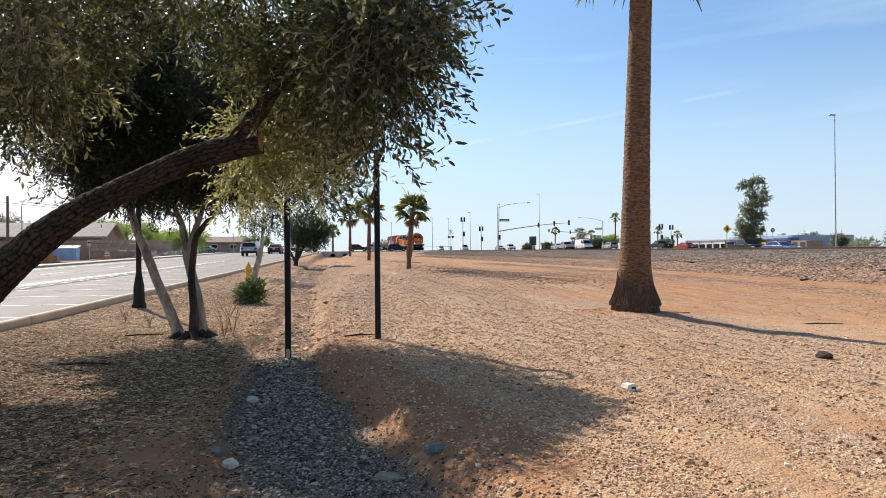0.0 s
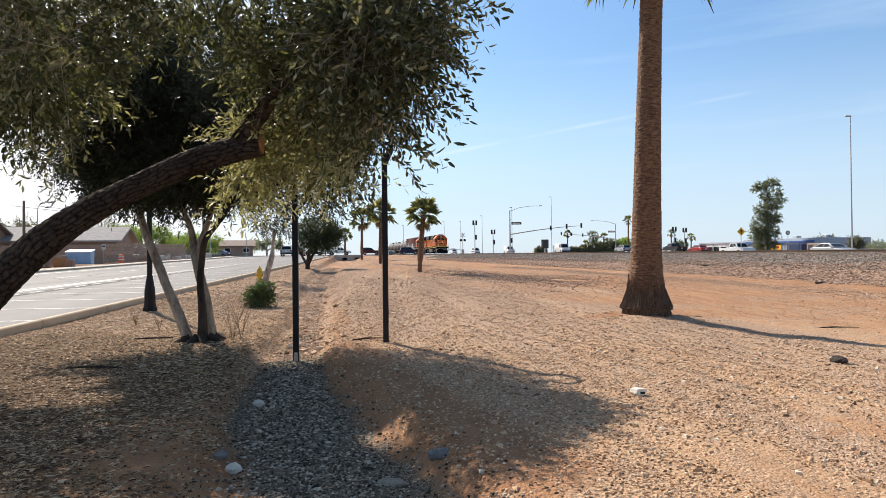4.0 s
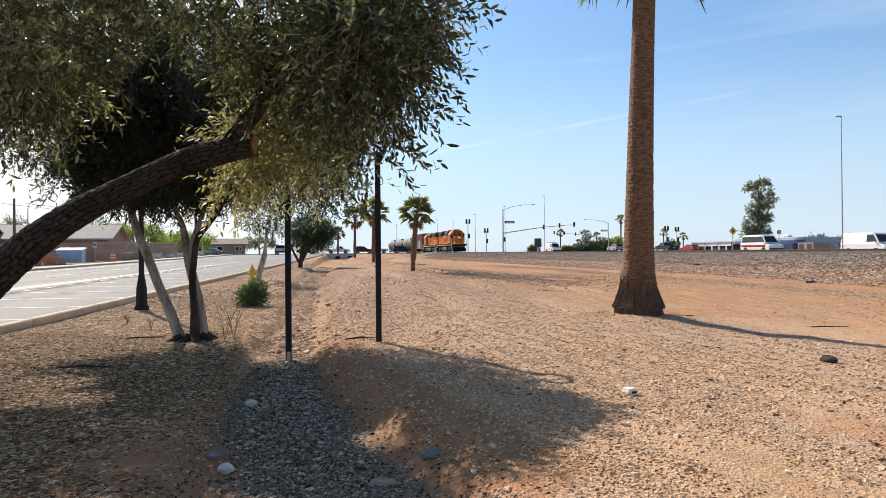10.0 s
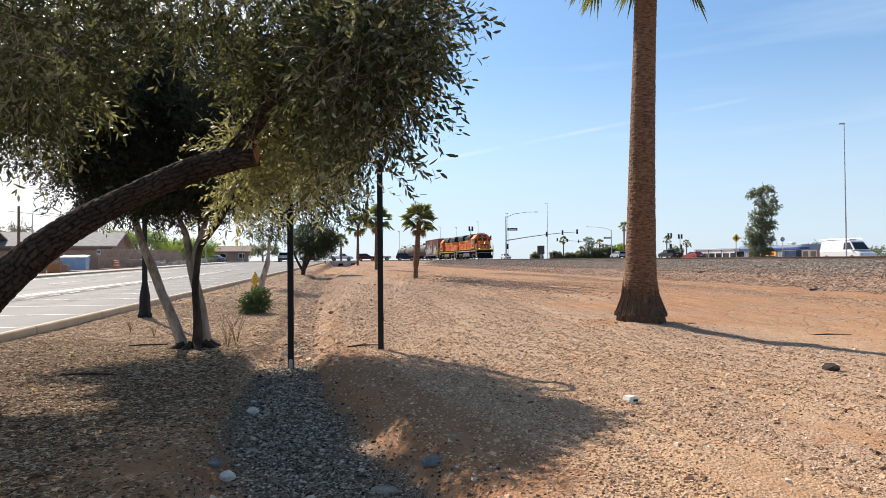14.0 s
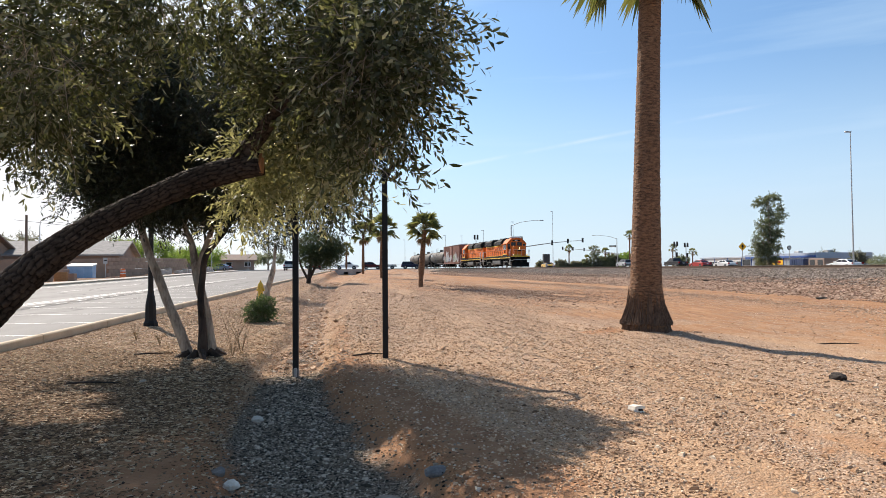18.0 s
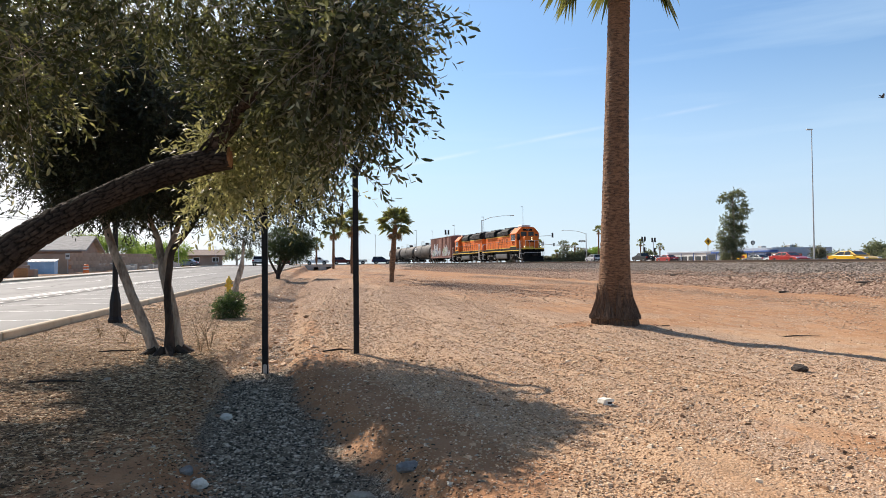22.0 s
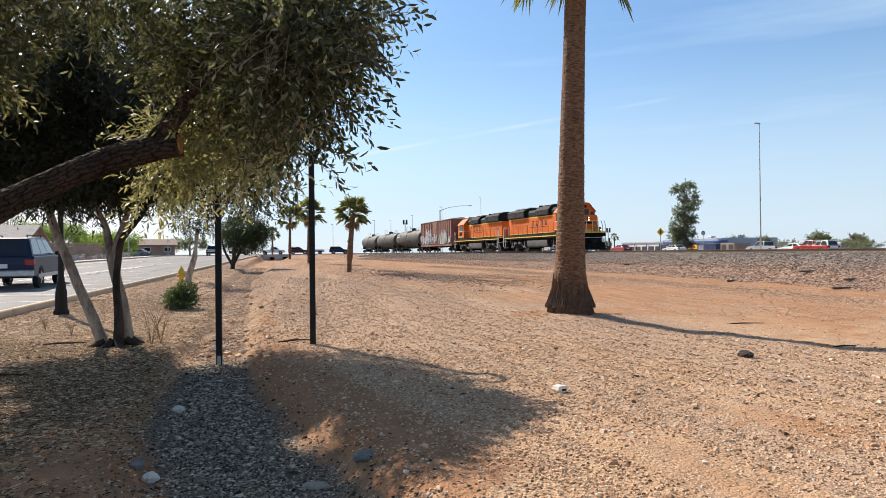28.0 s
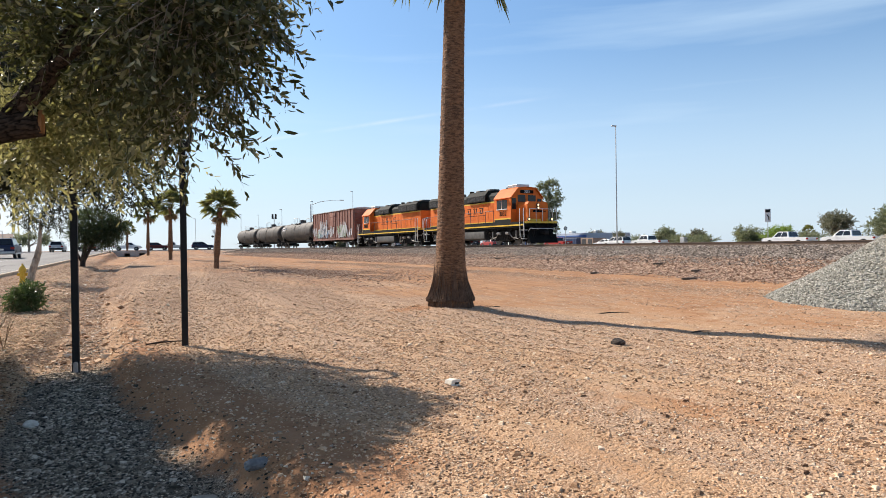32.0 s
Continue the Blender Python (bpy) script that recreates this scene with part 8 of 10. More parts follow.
def vehicle(kind, col, label, m, category="car", group="", extras=()):
    L, W, body, cabin, axle, wr = KINDS[kind]
    car = thing(kind if kind != "sedan" else "car", m, label, category, group)
    paint = car_paint(col)
    bd = part("body", prism(body, W), paint, car, smooth=True)
    cab = part("cabin", prism(cabin, W * 0.94, W * 0.76), paint, car, smooth=True)
    for ob, wide in ((bd, 0.075), (cab, 0.05)):
        bev = ob.modifiers.new("rounding", "BEVEL")
        bev.width, bev.segments, bev.limit_method, bev.angle_limit, bev.harden_normals = wide, 2, "ANGLE", radians(35), True
    # panes sit 6 mm proud of the cabin
    z0 = min(z for _, z in cabin)
    z1 = max(z for _, z in cabin)
    def half(z):
        return (W * 0.94 + (W * 0.76 - W * 0.94) * (z - z0) / (z1 - z0)) / 2 + 0.006
    def lerp(f):
        return z0 + (z1 - z0) * f
    def edge(f, front):
        z = lerp(f)
        pts = cabin if front else cabin
        best = []
        for i in range(len(cabin)):
            (ya, za), (yb, zb) = cabin[i], cabin[(i + 1) % len(cabin)]
            if (za - z) * (zb - z) <= 0 and za != zb:
                best.append(ya + (yb - ya) * (z - za) / (zb - za))
        return max(best) if front else min(best)
    lo, hi = 0.12, 0.88
    if kind == "van":
        lo, hi = 0.12, 0.80
    for sx in (-1, 1):
        ya0, yb0, ya1, yb1 = edge(lo, False) + 0.12, edge(lo, True) - 0.14, edge(hi, False) + 0.16, edge(hi, True) - 0.12
        if kind == "van" and "windows" not in extras:
            ya0 = ya1 = 0.45
        cuts = (0.0, 0.5, 1.0) if kind in ("sedan", "pickup") else ((0.0, 0.36, 0.68, 1.0) if kind in ("suv", "wagon") else (0.0, 1.0))
        for a, b in zip(cuts[:-1], cuts[1:]):
            y00, y01 = ya0 + (yb0 - ya0) * a + 0.03, ya0 + (yb0 - ya0) * b - 0.03
            y10, y11 = ya1 + (yb1 - ya1) * a + 0.03, ya1 + (yb1 - ya1) * b - 0.03
            q = Shape()
            q.add([(sx * half(lerp(lo)), y00, lerp(lo)), (sx * half(lerp(lo)), y01, lerp(lo)), (sx * half(lerp(hi)), y11, lerp(hi)), (sx * half(lerp(hi)), y10, lerp(hi))], [(0, 1, 2, 3) if sx > 0 else (3, 2, 1, 0)])
            part("side_window", q, "car_glass", cab)
    for front in (True, False):
        s = 1 if front else -1
        if kind == "van" and not front and "windows" not in extras:
            continue
        y0, y1 = edge(lo, front) + s * 0.008, edge(hi, front) + s * 0.008
        q = Shape()
        x0, x1 = half(lerp(lo)) - 0.1, half(lerp(hi)) - 0.1
        q.add([(-x0, y0, lerp(lo)), (x0, y0, lerp(lo)), (x1, y1, lerp(hi)), (-x1, y1, lerp(hi))], [(0, 1, 2, 3) if not front else (3, 2, 1, 0)])
        part("windscreen" if front else "rear_window", q, "car_glass", cab)
    # lights, bumpers, plate
    yr, yf = min(y for y, _ in body), max(y for y, _ in body)
    zl = [z for _, z in body]
    zm = 0.62 * max(zl) + 0.14
    for sx in (-1, 1):
        q = Shape()
        xa, xb = sorted((sx * (W / 2 - 0.30), sx * (W / 2 + 0.008)))
        q.box(xa, yr - 0.012, zm - 0.02, xb, yr + 0.14, zm + 0.2, 0.02)
        part("tail_lamp", q, "tail_red", bd)
        q = Shape()
        q.box(xa, yf - 0.22, zm - 0.12, xb, yf + 0.012, zm + 0.03, 0.02)
        part("head_lamp", q, "lamp_clear", bd)
        q = Shape()
        xa, xb = sorted((sx * W / 2, sx * (W / 2 + 0.2)))
        q.box(xa, cabin[-1][0] - 0.45, z0 + 0.02, xb, cabin[-1][0] - 0.28, z0 + 0.17, 0.03)
        part("wing_mirror", q, paint, bd)
    for y, nm in ((yr, "rear_bumper"), (yf, "front_bumper")):
        q = Shape()
        q.box(-W / 2 - 0.01, y - 0.06, min(zl) + 0.06, W / 2 + 0.01, y + 0.06, min(zl) + 0.30, 0.04)
        part(nm, q, "rim" if "chrome" in extras else "trim_black", car)
    q = Shape()
    q.box(-0.17, yr - 0.05, zm - 0.12, 0.17, yr - 0.004, zm + 0.04)
    part("number_plate", q, "white", bd, "blank pale plate")
    wheels = []
    for sx in (-1, 1):
        for sy in (-1, 1):
            arch = Shape()
            xa, xb = sorted((sx * (W / 2 - 0.05), sx * (W / 2 + 0.005)))
            arch.turned([(wr + 0.06, xa), (wr + 0.06, xb)], 18, axis=0, at=(0, sy * axle, wr))
            part("wheel_arch", arch, "trim_black", bd)
            t = Shape()
            x0 = sx * (W / 2 - 0.12)
            t.turned([(wr * 0.62, -0.115), (wr * 0.95, -0.115), (wr, -0.07), (wr, 0.07), (wr * 0.95, 0.115), (wr * 0.62, 0.115)], 20, axis=0)
            wheel = part("wheel", t, "tyre", car, at=pose(x0 + sx * 0.02, sy * axle, wr))
            rm = Shape()
            rm.turned([(wr * 0.62, -0.10), (wr * 0.62, 0.10)], 16, axis=0)
            for k in range(5):
                a = 2 * math.pi * k / 5
                rm.box(0.095, -0.04, 0.03, 0.118, 0.04, wr * 0.58, 0, Matrix.Rotation(a, 4, "X"))
                rm.box(-0.118, -0.04, 0.03, -0.095, 0.04, wr * 0.58, 0, Matrix.Rotation(a, 4, "X"))
            part("rim", rm, "rim", wheel)
            wheels.append((wheel, x0 + sx * 0.02, sy * axle, wr))
    if kind == "pickup":
        q = Shape()
        q.box(-W / 2 + 0.1, -2.7, 1.125, W / 2 - 0.1, -0.7, 1.150)
        part("load_bed", q, "trim_black", bd)
    if "two_tone" in extras:
        for sx in (-1, 1):
            q = Shape()
            xa, xb = sorted((sx * (W / 2 + 0.002), sx * (W / 2 + 0.02)))
            q.box(xa, -2.0, 0.40, xb, 2.0, 0.54, 0.008)
            part("lower_panel", q, "rim", bd, "silver lower door panel")
    if "rack" in extras or kind in ("suv", "wagon"):
        for sx in (-1, 1):
            q = Shape()
            q.tube([(sx * W * 0.33, cabin[1][0] + 0.25, z1 + 0.06), (sx * W * 0.33, cabin[2][0] - 0.2, z1 + 0.06)], 0.02, 6)
            for yy in (cabin[1][0] + 0.3, cabin[2][0] - 0.25):
                q.box(sx * W * 0.33 - 0.02, yy - 0.03, z1 - 0.03, sx * W * 0.33 + 0.02, yy + 0.03, z1 + 0.05)
            part("roof_rail", q, "trim_black", cab)
    if "ladder" in extras:
        q = Shape()
        for xx in (-0.5, 0.5):
            q.tube([(xx, cabin[1][0] + 0.1, z1 + 0.16), (xx, cabin[2][0] + 0.4, z1 + 0.16)], 0.03, 6)
        for k in range(7):
            q.tube([(-0.5, cabin[1][0] + 0.3 + 0.5 * k, z1 + 0.16), (0.5, cabin[1][0] + 0.3 + 0.5 * k, z1 + 0.16)], 0.02, 5)
        q.box(-0.55, cabin[1][0] + 0.4, z1 - 0.02, 0.55, cabin[1][0] + 0.46, z1 + 0.14)
        q.box(-0.55, cabin[2][0] - 0.4, z1 - 0.02, 0.55, cabin[2][0] - 0.34, z1 + 0.14)
        part("ladder_rack", q, "tail_red" if "red" in extras else "rim", cab)
    if "stripe" in extras:
        for sx in (-1, 1):
            q = Shape()
            xa, xb = sorted((sx * (W / 2 + 0.002), sx * (W / 2 + 0.014)))
            q.box(xa, -2.5, 0.78, xb, 2.0, 1.02)
            part("red_stripe", q, "tail_red", bd)
    return car, wheels


def on_highway(y, u, back=False):
    """The pose of a vehicle on the highway, u metres beyond the track; back: it heads towards +y."""
    z = 0.78 + 0.55 * float(step(85, 135, np.array(float(y))))
    return pose(highway_x(y) + u, y, z, 0, 0, 3.9 + (0 if back else 180))


WHITE, SILVER, GREY, BLACK, RED, BLUE, YELLOW, NAVY = (0.78, 0.78, 0.77), (0.42, 0.43, 0.44), (0.16, 0.165, 0.17), (0.02, 0.02, 0.022), (0.42, 0.025, 0.02), (0.03, 0.10, 0.32), (0.75, 0.42, 0.02), (0.008, 0.016, 0.05)
# moving traffic: kind, colour, label, lane, time, place at that time, speed along y, extras
TRAFFIC = [
    ("pickup", BLACK, "dark pickup truck driving on the highway", 25, 0.0, 78.5, -25.9, ()),
    ("sedan", BLUE, "dark blue saloon car driving on the highway", 25, 0.0, 72.0, -24.9, ()),
    ("suv", WHITE, "white sport utility car driving on the highway", 25, 0.5, 95.6, -28.0, ()),
    ("pickup", SILVER, "silver pickup truck driving on the highway", 25, 1.5, 97.2, -28.1, ()),
    ("van", WHITE, "white van with a red ladder rack on the highway", 28.5, 2.0, 83.0, -27.4, ("ladder", "red")),
    ("sedan", SILVER, "silver saloon car driving on the highway", 25, 2.0, 99.5, -22.1, ()),
    ("sedan", SILVER, "pale silver hatchback driving on the highway", 25, 3.0, 97.5, -31.1, ()),
    ("pickup", WHITE, "white pickup truck driving on the highway", 28.5, 3.5, 101.5, -26.0, ()),
    ("van", WHITE, "tall white delivery van driving on the highway", 25, 6.5, 93.8, -22.1, ()),
    ("van", WHITE, "white cargo van driving on the highway", 25, 8.5, 93.6, -22.3, ()),
    ("van", WHITE, "white emergency van with a red stripe on the highway", 25, 9.5, 90.0, -27.0, ("stripe", "windows")),
    ("van", WHITE, "white work van with a roof rack on the highway", 25, 12.5, 96.1, -21.7, ("ladder",)),
    ("sedan", WHITE, "white saloon car driving on the far lanes", 42, 16.5, 98.4, 9.8, ()),
    ("sedan", WHITE, "white hatchback driving on the far lanes", 42, 18.0, 85.2, 10.2, ()),
    ("suv", WHITE, "white crossover car driving on the highway", 25, 18.5, 100.0, -20.7, ()),
    ("sedan", YELLOW, "yellow sports car driving on the highway", 25, 19.5, 122.1, -25.4, ()),
    ("sedan", GREY, "dark grey car driving on the far lanes", 42, 20.5, 84.0, 7.6, ()),
    ("sedan", WHITE, "white car driving on the far lanes", 42, 21.0, 81.6, 9.0, ()),
    ("sedan", RED, "red saloon car driving on the highway", 28.5, 21.0, 96.1, -24.4, ()),
    ("sedan", WHITE, "white saloon car on the far lanes", 42, 23.0, 71.9, 6.4, ()),
    ("pickup", SILVER, "silver pickup truck driving on the far lanes", 42, 27.0, 73.2, 9.4, ()),
    ("pickup", RED, "red pickup truck driving on the far lanes", 42, 27.0, 67.9, 6.1, ()),
    ("suv", WHITE, "white sport utility car on the far lanes", 42, 28.0, 73.5, 2.5, ()),
    ("pickup", WHITE, "white pickup truck driving on the far lanes", 42, 29.0, 61.6, 5.0, ()),
    ("sedan", BLUE, "blue car driving on a road beyond the highway", 106, 31.0, 112.0, 15.0, ()),
    ("pickup", WHITE, "white crew-cab pickup truck on the far lanes", 42, 32.0, 54.6, 5.0, ()),
    ("pickup", WHITE, "white work pickup truck with a rack on the far lanes", 42, 32.0, 47.4, 5.0, ("rack",)),
    ("sedan", WHITE, "white car driving slowly on the far lanes", 42, 31.0, 83.6, 2.1, ()),
]
traffic = []
for kind, col, label, u, t0, y0, v, extras in TRAFFIC:
    car, _ = vehicle(kind, col, label, on_highway(y0, u, v > 0), "pickup truck" if kind == "pickup" else ("van" if kind == "van" else "car"), "highway traffic", extras)
    traffic.append((car, u, t0, y0, v))
# waiting and parked
for kind, col, label, u, y in (("suv", SILVER, "silver sport utility car waiting on the highway", 38.5, 146.6), ("pickup", BLACK, "dark pickup truck waiting on the highway", 38.5, 123.8), ("sedan", RED, "red saloon car waiting on the highway", 38.5, 115.2)):
    vehicle(kind, col, label, on_highway(y, u, True), "car", "waiting traffic")
crossing_pickup, _ = vehicle("pickup", WHITE, "white pickup truck waiting at the railway crossing", pose(-7.7, 165, 1.42, 0, 0, -90), "pickup truck", "waiting traffic")
vehicle("suv", (0.10, 0.012, 0.014), "dark red sport utility car waiting at the crossing", pose(-0.2, 165, 1.42, 0, 0, -90), "car", "waiting traffic")
vehicle("suv", NAVY, "dark blue sport utility car waiting at the crossing", pose(9.4, 162, 1.42, 0, 0, -90), "car", "waiting traffic")
vehicle("sedan", BLACK, "dark car waiting at the crossing", pose(-14.2, 165, 1.42, 0, 0, -90), "car", "waiting traffic")
vehicle("pickup", (0.55, 0.54, 0.5), "pale flatbed truck waiting at the crossing", pose(3.2, 170, 1.42, 0, 0, 90), "pickup truck", "waiting traffic", ("rack",))
vehicle("sedan", (0.13, 0.18, 0.26), "slate blue saloon car parked by the houses", pose(-31.4, 140, 1.315, 0, 0, 78), "car")
blue_suv, blue_wheels = vehicle("wagon", NAVY, "dark blue sport utility car with silver lower panels driving away", pose(-12.4, 30, street_z(30)), "car", "", ("two_tone", "chrome"))
silver_suv, _ = vehicle("suv", SILVER, "silver sport utility car driving away up the street", pose(-13.4, 84, street_z(84)), "car")
dark_car, _ = vehicle("sedan", (0.09, 0.012, 0.012), "dark red car far up the street", pose(-12.6, 101, street_z(101)), "car")

# a bird crossing the sky
MAT["feather"] = wear_mat("dark_feathers", (0.03, 0.028, 0.026), (0.12, 0.11, 0.10), 20, 0.8)
bird = thing("bird", pose(15.2, 40, 14.2), "dark grey pigeon in flight against the sky", "bird")
s = Shape()
s.tube([(-0.17, 0, 0), (-0.1, 0, 0.01), (0.02, 0, 0.0), (0.11, 0, 0.02), (0.15, 0, 0.03), (0.19, 0, 0.02)], [0.01, 0.04, 0.06, 0.04, 0.028, 0.004], 8)
part("body", s, "feather", bird, smooth=True)
s = Shape()
s.add([(-0.14, -0.02, 0.005), (-0.14, 0.02, 0.005), (-0.31, 0.07, 0), (-0.32, 0, 0), (-0.31, -0.07, 0)], [(0, 1, 2, 3, 4)])
part("tail", s, "feather", bird)
bird_wings = []
for sy in (-1, 1):
    s = Shape()
    s.add([(0.08, 0.02 * sy, 0.0), (-0.09, 0.02 * sy, 0), (-0.11, 0.16 * sy, 0), (-0.12, 0.33 * sy, -0.01), (0.0, 0.30 * sy, 0), (0.10, 0.16 * sy, 0.015)], [(0, 1, 2, 5), (5, 2, 3, 4)])
    bird_wings.append((part("wing", s, "feather", bird), sy))

# ---- signals, lamps and signs ----
MAT["signal_face"] = plain_mat("signal_lens_dark", (0.02, 0.02, 0.02), 0.4)
MAT["sign_yellow"] = wear_mat("sign_yellow", (0.72, 0.40, 0.01), (0.85, 0.50, 0.02), 3, 0.5, bump=0)
MAT["sign_green"] = wear_mat("sign_grey_green", (0.05, 0.07, 0.06), (0.09, 0.11, 0.10), 3, 0.5, bump=0)


def signal_head(owner, m):
    s = Shape()
    s.box(-0.2, -0.12, -0.55, 0.2, 0.12, 0.55, 0.03)
    head = part("signal_head", s, "black_paint", owner, at=m)
    for k, mt in ((0.34, "signal_face"), (0.0, "signal_face"), (-0.34, "signal_face")):
        l = Shape()
        l.turned([(0.13, -0.125), (0.11, -0.14)], 12, axis=1, at=(0, 0, k))
        part("lens", l, mt, head)
    return head


def mast_arm(x, y, z, side, arm, high, lamp, heads, rot=0.0):
    """A signal pole with a long curved arm, a luminaire arm and a street sign."""
    pole = thing("signal_mast", pose(x, y, z, 0, 0, rot), "grey steel traffic signal mast with long arm and lamp", "traffic light", "traffic signals")
    s = Shape()
    s.tube([(0, 0, 0), (0, 0, high)], [0.19, 0.12], 12)
    part("pole", s, "galv", pole)
    s = Shape()
    pts = [(0, 0, 4.6)] + [(side * arm * f, 0, 4.6 + 2.0 * math.sin(f * 1.35)) for f in (0.15, 0.35, 0.55, 0.8, 1.0)]
    s.tube(pts, [0.13, 0.12, 0.11, 0.09, 0.07, 0.05], 8)
    part("signal_arm", s, "galv", pole)
    s = Shape()
    lp = [(0, 0, high - 0.2), (side * lamp * 0.3, 0, high + 0.6), (side * lamp * 0.7, 0, high + 1.0), (side * lamp, 0, high + 1.05)]
    s.tube(lp, [0.07, 0.06, 0.05, 0.04], 8)
    part("lamp_arm", s, "galv", pole)
    s = Shape()
    xs = sorted((side * (lamp - 0.2), side * (lamp + 0.7)))
    s.box(xs[0], -0.15, high + 0.96, xs[1], 0.15, high + 1.14, 0.04)
    part("luminaire", s, "galv", pole)
    s = Shape()
    xs = sorted((side * 0.3, side * 2.7))
    s.box(xs[0], -0.16, 6.9, xs[1], -0.12, 7.5, 0.01)
    sg = part("street_sign", s, "sign_green", pole, "dark street name sign")
    s = Shape()
    s.box(xs[0] + 0.3, -0.17, 7.1, xs[1] - 0.3, -0.162, 7.3)
    part("writing_bar", s, "white", sg)
    for f in heads:
        signal_head(pole, pose(side * arm * f, -0.1, 4.6 + 2.0 * math.sin(f * 1.35) + 0.05))
    signal_head(pole, pose(side * 0.35, -0.1, 3.2))
    return pole


mast_arm(32.1, 150, 1.2, 1, 17.3, 10.2, 7.0, (0.56, 0.78, 0.985))
mast_arm(82.4, 215, 1.2, -1, 19.2, 9.9, 8.0, (0.6, 0.8, 0.985))


def light_pole(x, y, z, h, label="tall slim grey highway light pole", head=1.0):
    lp = thing("light_pole", pose(x, y, z), label, "street lamp", "light poles")
    s = Shape()
    s.tube([(0, 0, 0), (0, 0, h)], [0.075, 0.04], 10)
    part("pole", s, "galv", lp)
    s = Shape()
    s.box(-0.55 * head, -0.11, h - 0.02, 0.08, 0.11, h + 0.10, 0.04)
    part("luminaire", s, "galv", lp)
    s = Shape()
    s.box(-0.25, -0.25, -0.2, 0.25, 0.25, 0.35, 0.03)
    part("footing", s, "concrete", lp)
    return lp


light_pole(44.1, 56.2, 0.75, 13.0)
for x, y, top in ((43.4, 155, 14.9), (9.3, 190, 9.7), (19.5, 175, 10.2), (28.7, 210, 11.8), (28.1, 165, 11.0), (33.0, 152, 12.2), (-3, 210, 9.0)):
    light_pole(x, y, 1.25, top - 1.25)

# railway crossing signals
for x, y in ((21.9, 156.5), (13.2, 178.0)):
    c = thing("crossing_signal", pose(x, y, 1.3), "railway crossing signal with crossed boards and dark lamps", "crossing signal", "crossing signals")
    s = Shape()
    s.tube([(0, 0, 0), (0, 0, 5.2)], 0.07, 10)
    part("post", s, "galv", c)
    for a in (45, -45):
        s = Shape()
        s.box(-0.62, -0.05, -0.11, 0.62, -0.03, 0.11)
        part("cross_board", s, "white", c, at=pose(0, -0.06 - 0.02 * (a > 0), 4.6, 0, a, 0))
    for sx in (-1, 1):
        for z in (3.4,):
            s = Shape()
            s.turned([(0.30, -0.12), (0.30, -0.08), (0.12, 0.12)], 16, axis=1, at=(sx * 0.45, 0, z))
            lamp_disc = part("lamp_disc", s, "black_paint", c)
            s = Shape()
            s.turned([(0.11, -0.14), (0.10, -0.15)], 12, axis=1, at=(sx * 0.45, 0, z))
            part("lens", s, "signal_face", lamp_disc)
    s = Shape()
    s.tube([(-0.6, 0, 3.4), (0.6, 0, 3.4)], 0.04, 8)
    part("lamp_bar", s, "galv", c)
    s = Shape()
    s.tube([(0.0, -0.3, 1.1), (-6.5, -0.3, 1.25)], [0.07, 0.04], 8)
    part("gate_arm", s, "white", c)
    s = Shape()
    s.box(-0.3, -0.25, 0.0, 0.3, 0.25, 1.2, 0.03)
    part("gate_motor", s, "galv", c)
# signals on short posts beyond the crossing
for x, y, h in ((29.6, 158, 5.4), (24.3, 153, 7.4), (72.0, 150, 5.5), (75.6, 152, 5.3)):
    c = thing("signal_post", pose(x, y, 1.2), "short grey post with black traffic signal heads", "traffic light", "traffic signals")
    s = Shape()
    s.tube([(0, 0, 0), (0, 0, h)], [0.11, 0.08], 10)
    part("pole", s, "galv", c)
    for k in (-0.35, 0.35):
        signal_head(c, pose(k, -0.1, h + 0.1))
    signal_head(c, pose(0.25, -0.1, h * 0.55))
c = thing("signal_cabinet", pose(32.3, 120, 1.2), "tall brown metal utility cabinet on a post", "cabinet")
s = Shape()
s.box(-0.12, -0.12, 0, 0.12, 0.12, 1.2)
part("post", s, "galv", c)
s = Shape()
s.box(-0.6, -0.4, 1.15, 0.6, 0.4, 2.75, 0.04)
part("housing", s, "dark_metal", c)

# yellow diamond sign, round sign, lane sign
c = thing("warning_sign", pose(43.3, 73.1, 0.75), "yellow diamond warning sign with a dark symbol", "road sign")
s = Shape()
s.tube([(0, 0, 0), (0, 0, 3.5)], 0.045, 8)
part("post", s, "galv", c)
s = Shape()
s.box(-0.36, -0.06, -0.36, 0.36, -0.045, 0.36, 0.006)
plate = part("plate", s, "sign_yellow", c, at=pose(0, 0, 2.98, 0, 45, 0))
s = Shape()
s.box(-0.05, -0.075, -0.26, 0.05, -0.063, 0.24)
s.box(-0.17, -0.075, -0.07, 0.17, -0.063, 0.02)
s.box(-0.11, -0.075, 0.08, 0.11, -0.063, 0.16)
part("symbol", s, "black_paint", plate, at=pose(0, 0, 0, 0, -45, 0))
c = thing("round_sign", pose(58.4, 86.8, 0.75), "small round dark sign on a slim post", "road sign")
s = Shape()
s.tube([(0, 0, 0), (0, 0, 3.0)], 0.04, 8)
part("post", s, "galv", c)
s = Shape()
s.turned([(0.31, -0.03), (0.31, 0.03)], 20, axis=1, at=(0, 0, 3.2))
plate = part("plate", s, "dark_metal", c)
s = Shape()
s.turned([(0.21, -0.045), (0.21, -0.032)], 20, axis=1, at=(0, 0, 3.2))
part("disc", s, "galv", plate)
c = thing("lane_sign", pose(73.55, 62.5, 0.75), "tall white lane sign with a dark curved arrow", "road sign")
s = Shape()
s.tube([(0, 0, 0), (0, 0, 5.0)], 0.05, 8)
part("post", s, "galv", c)
s = Shape()
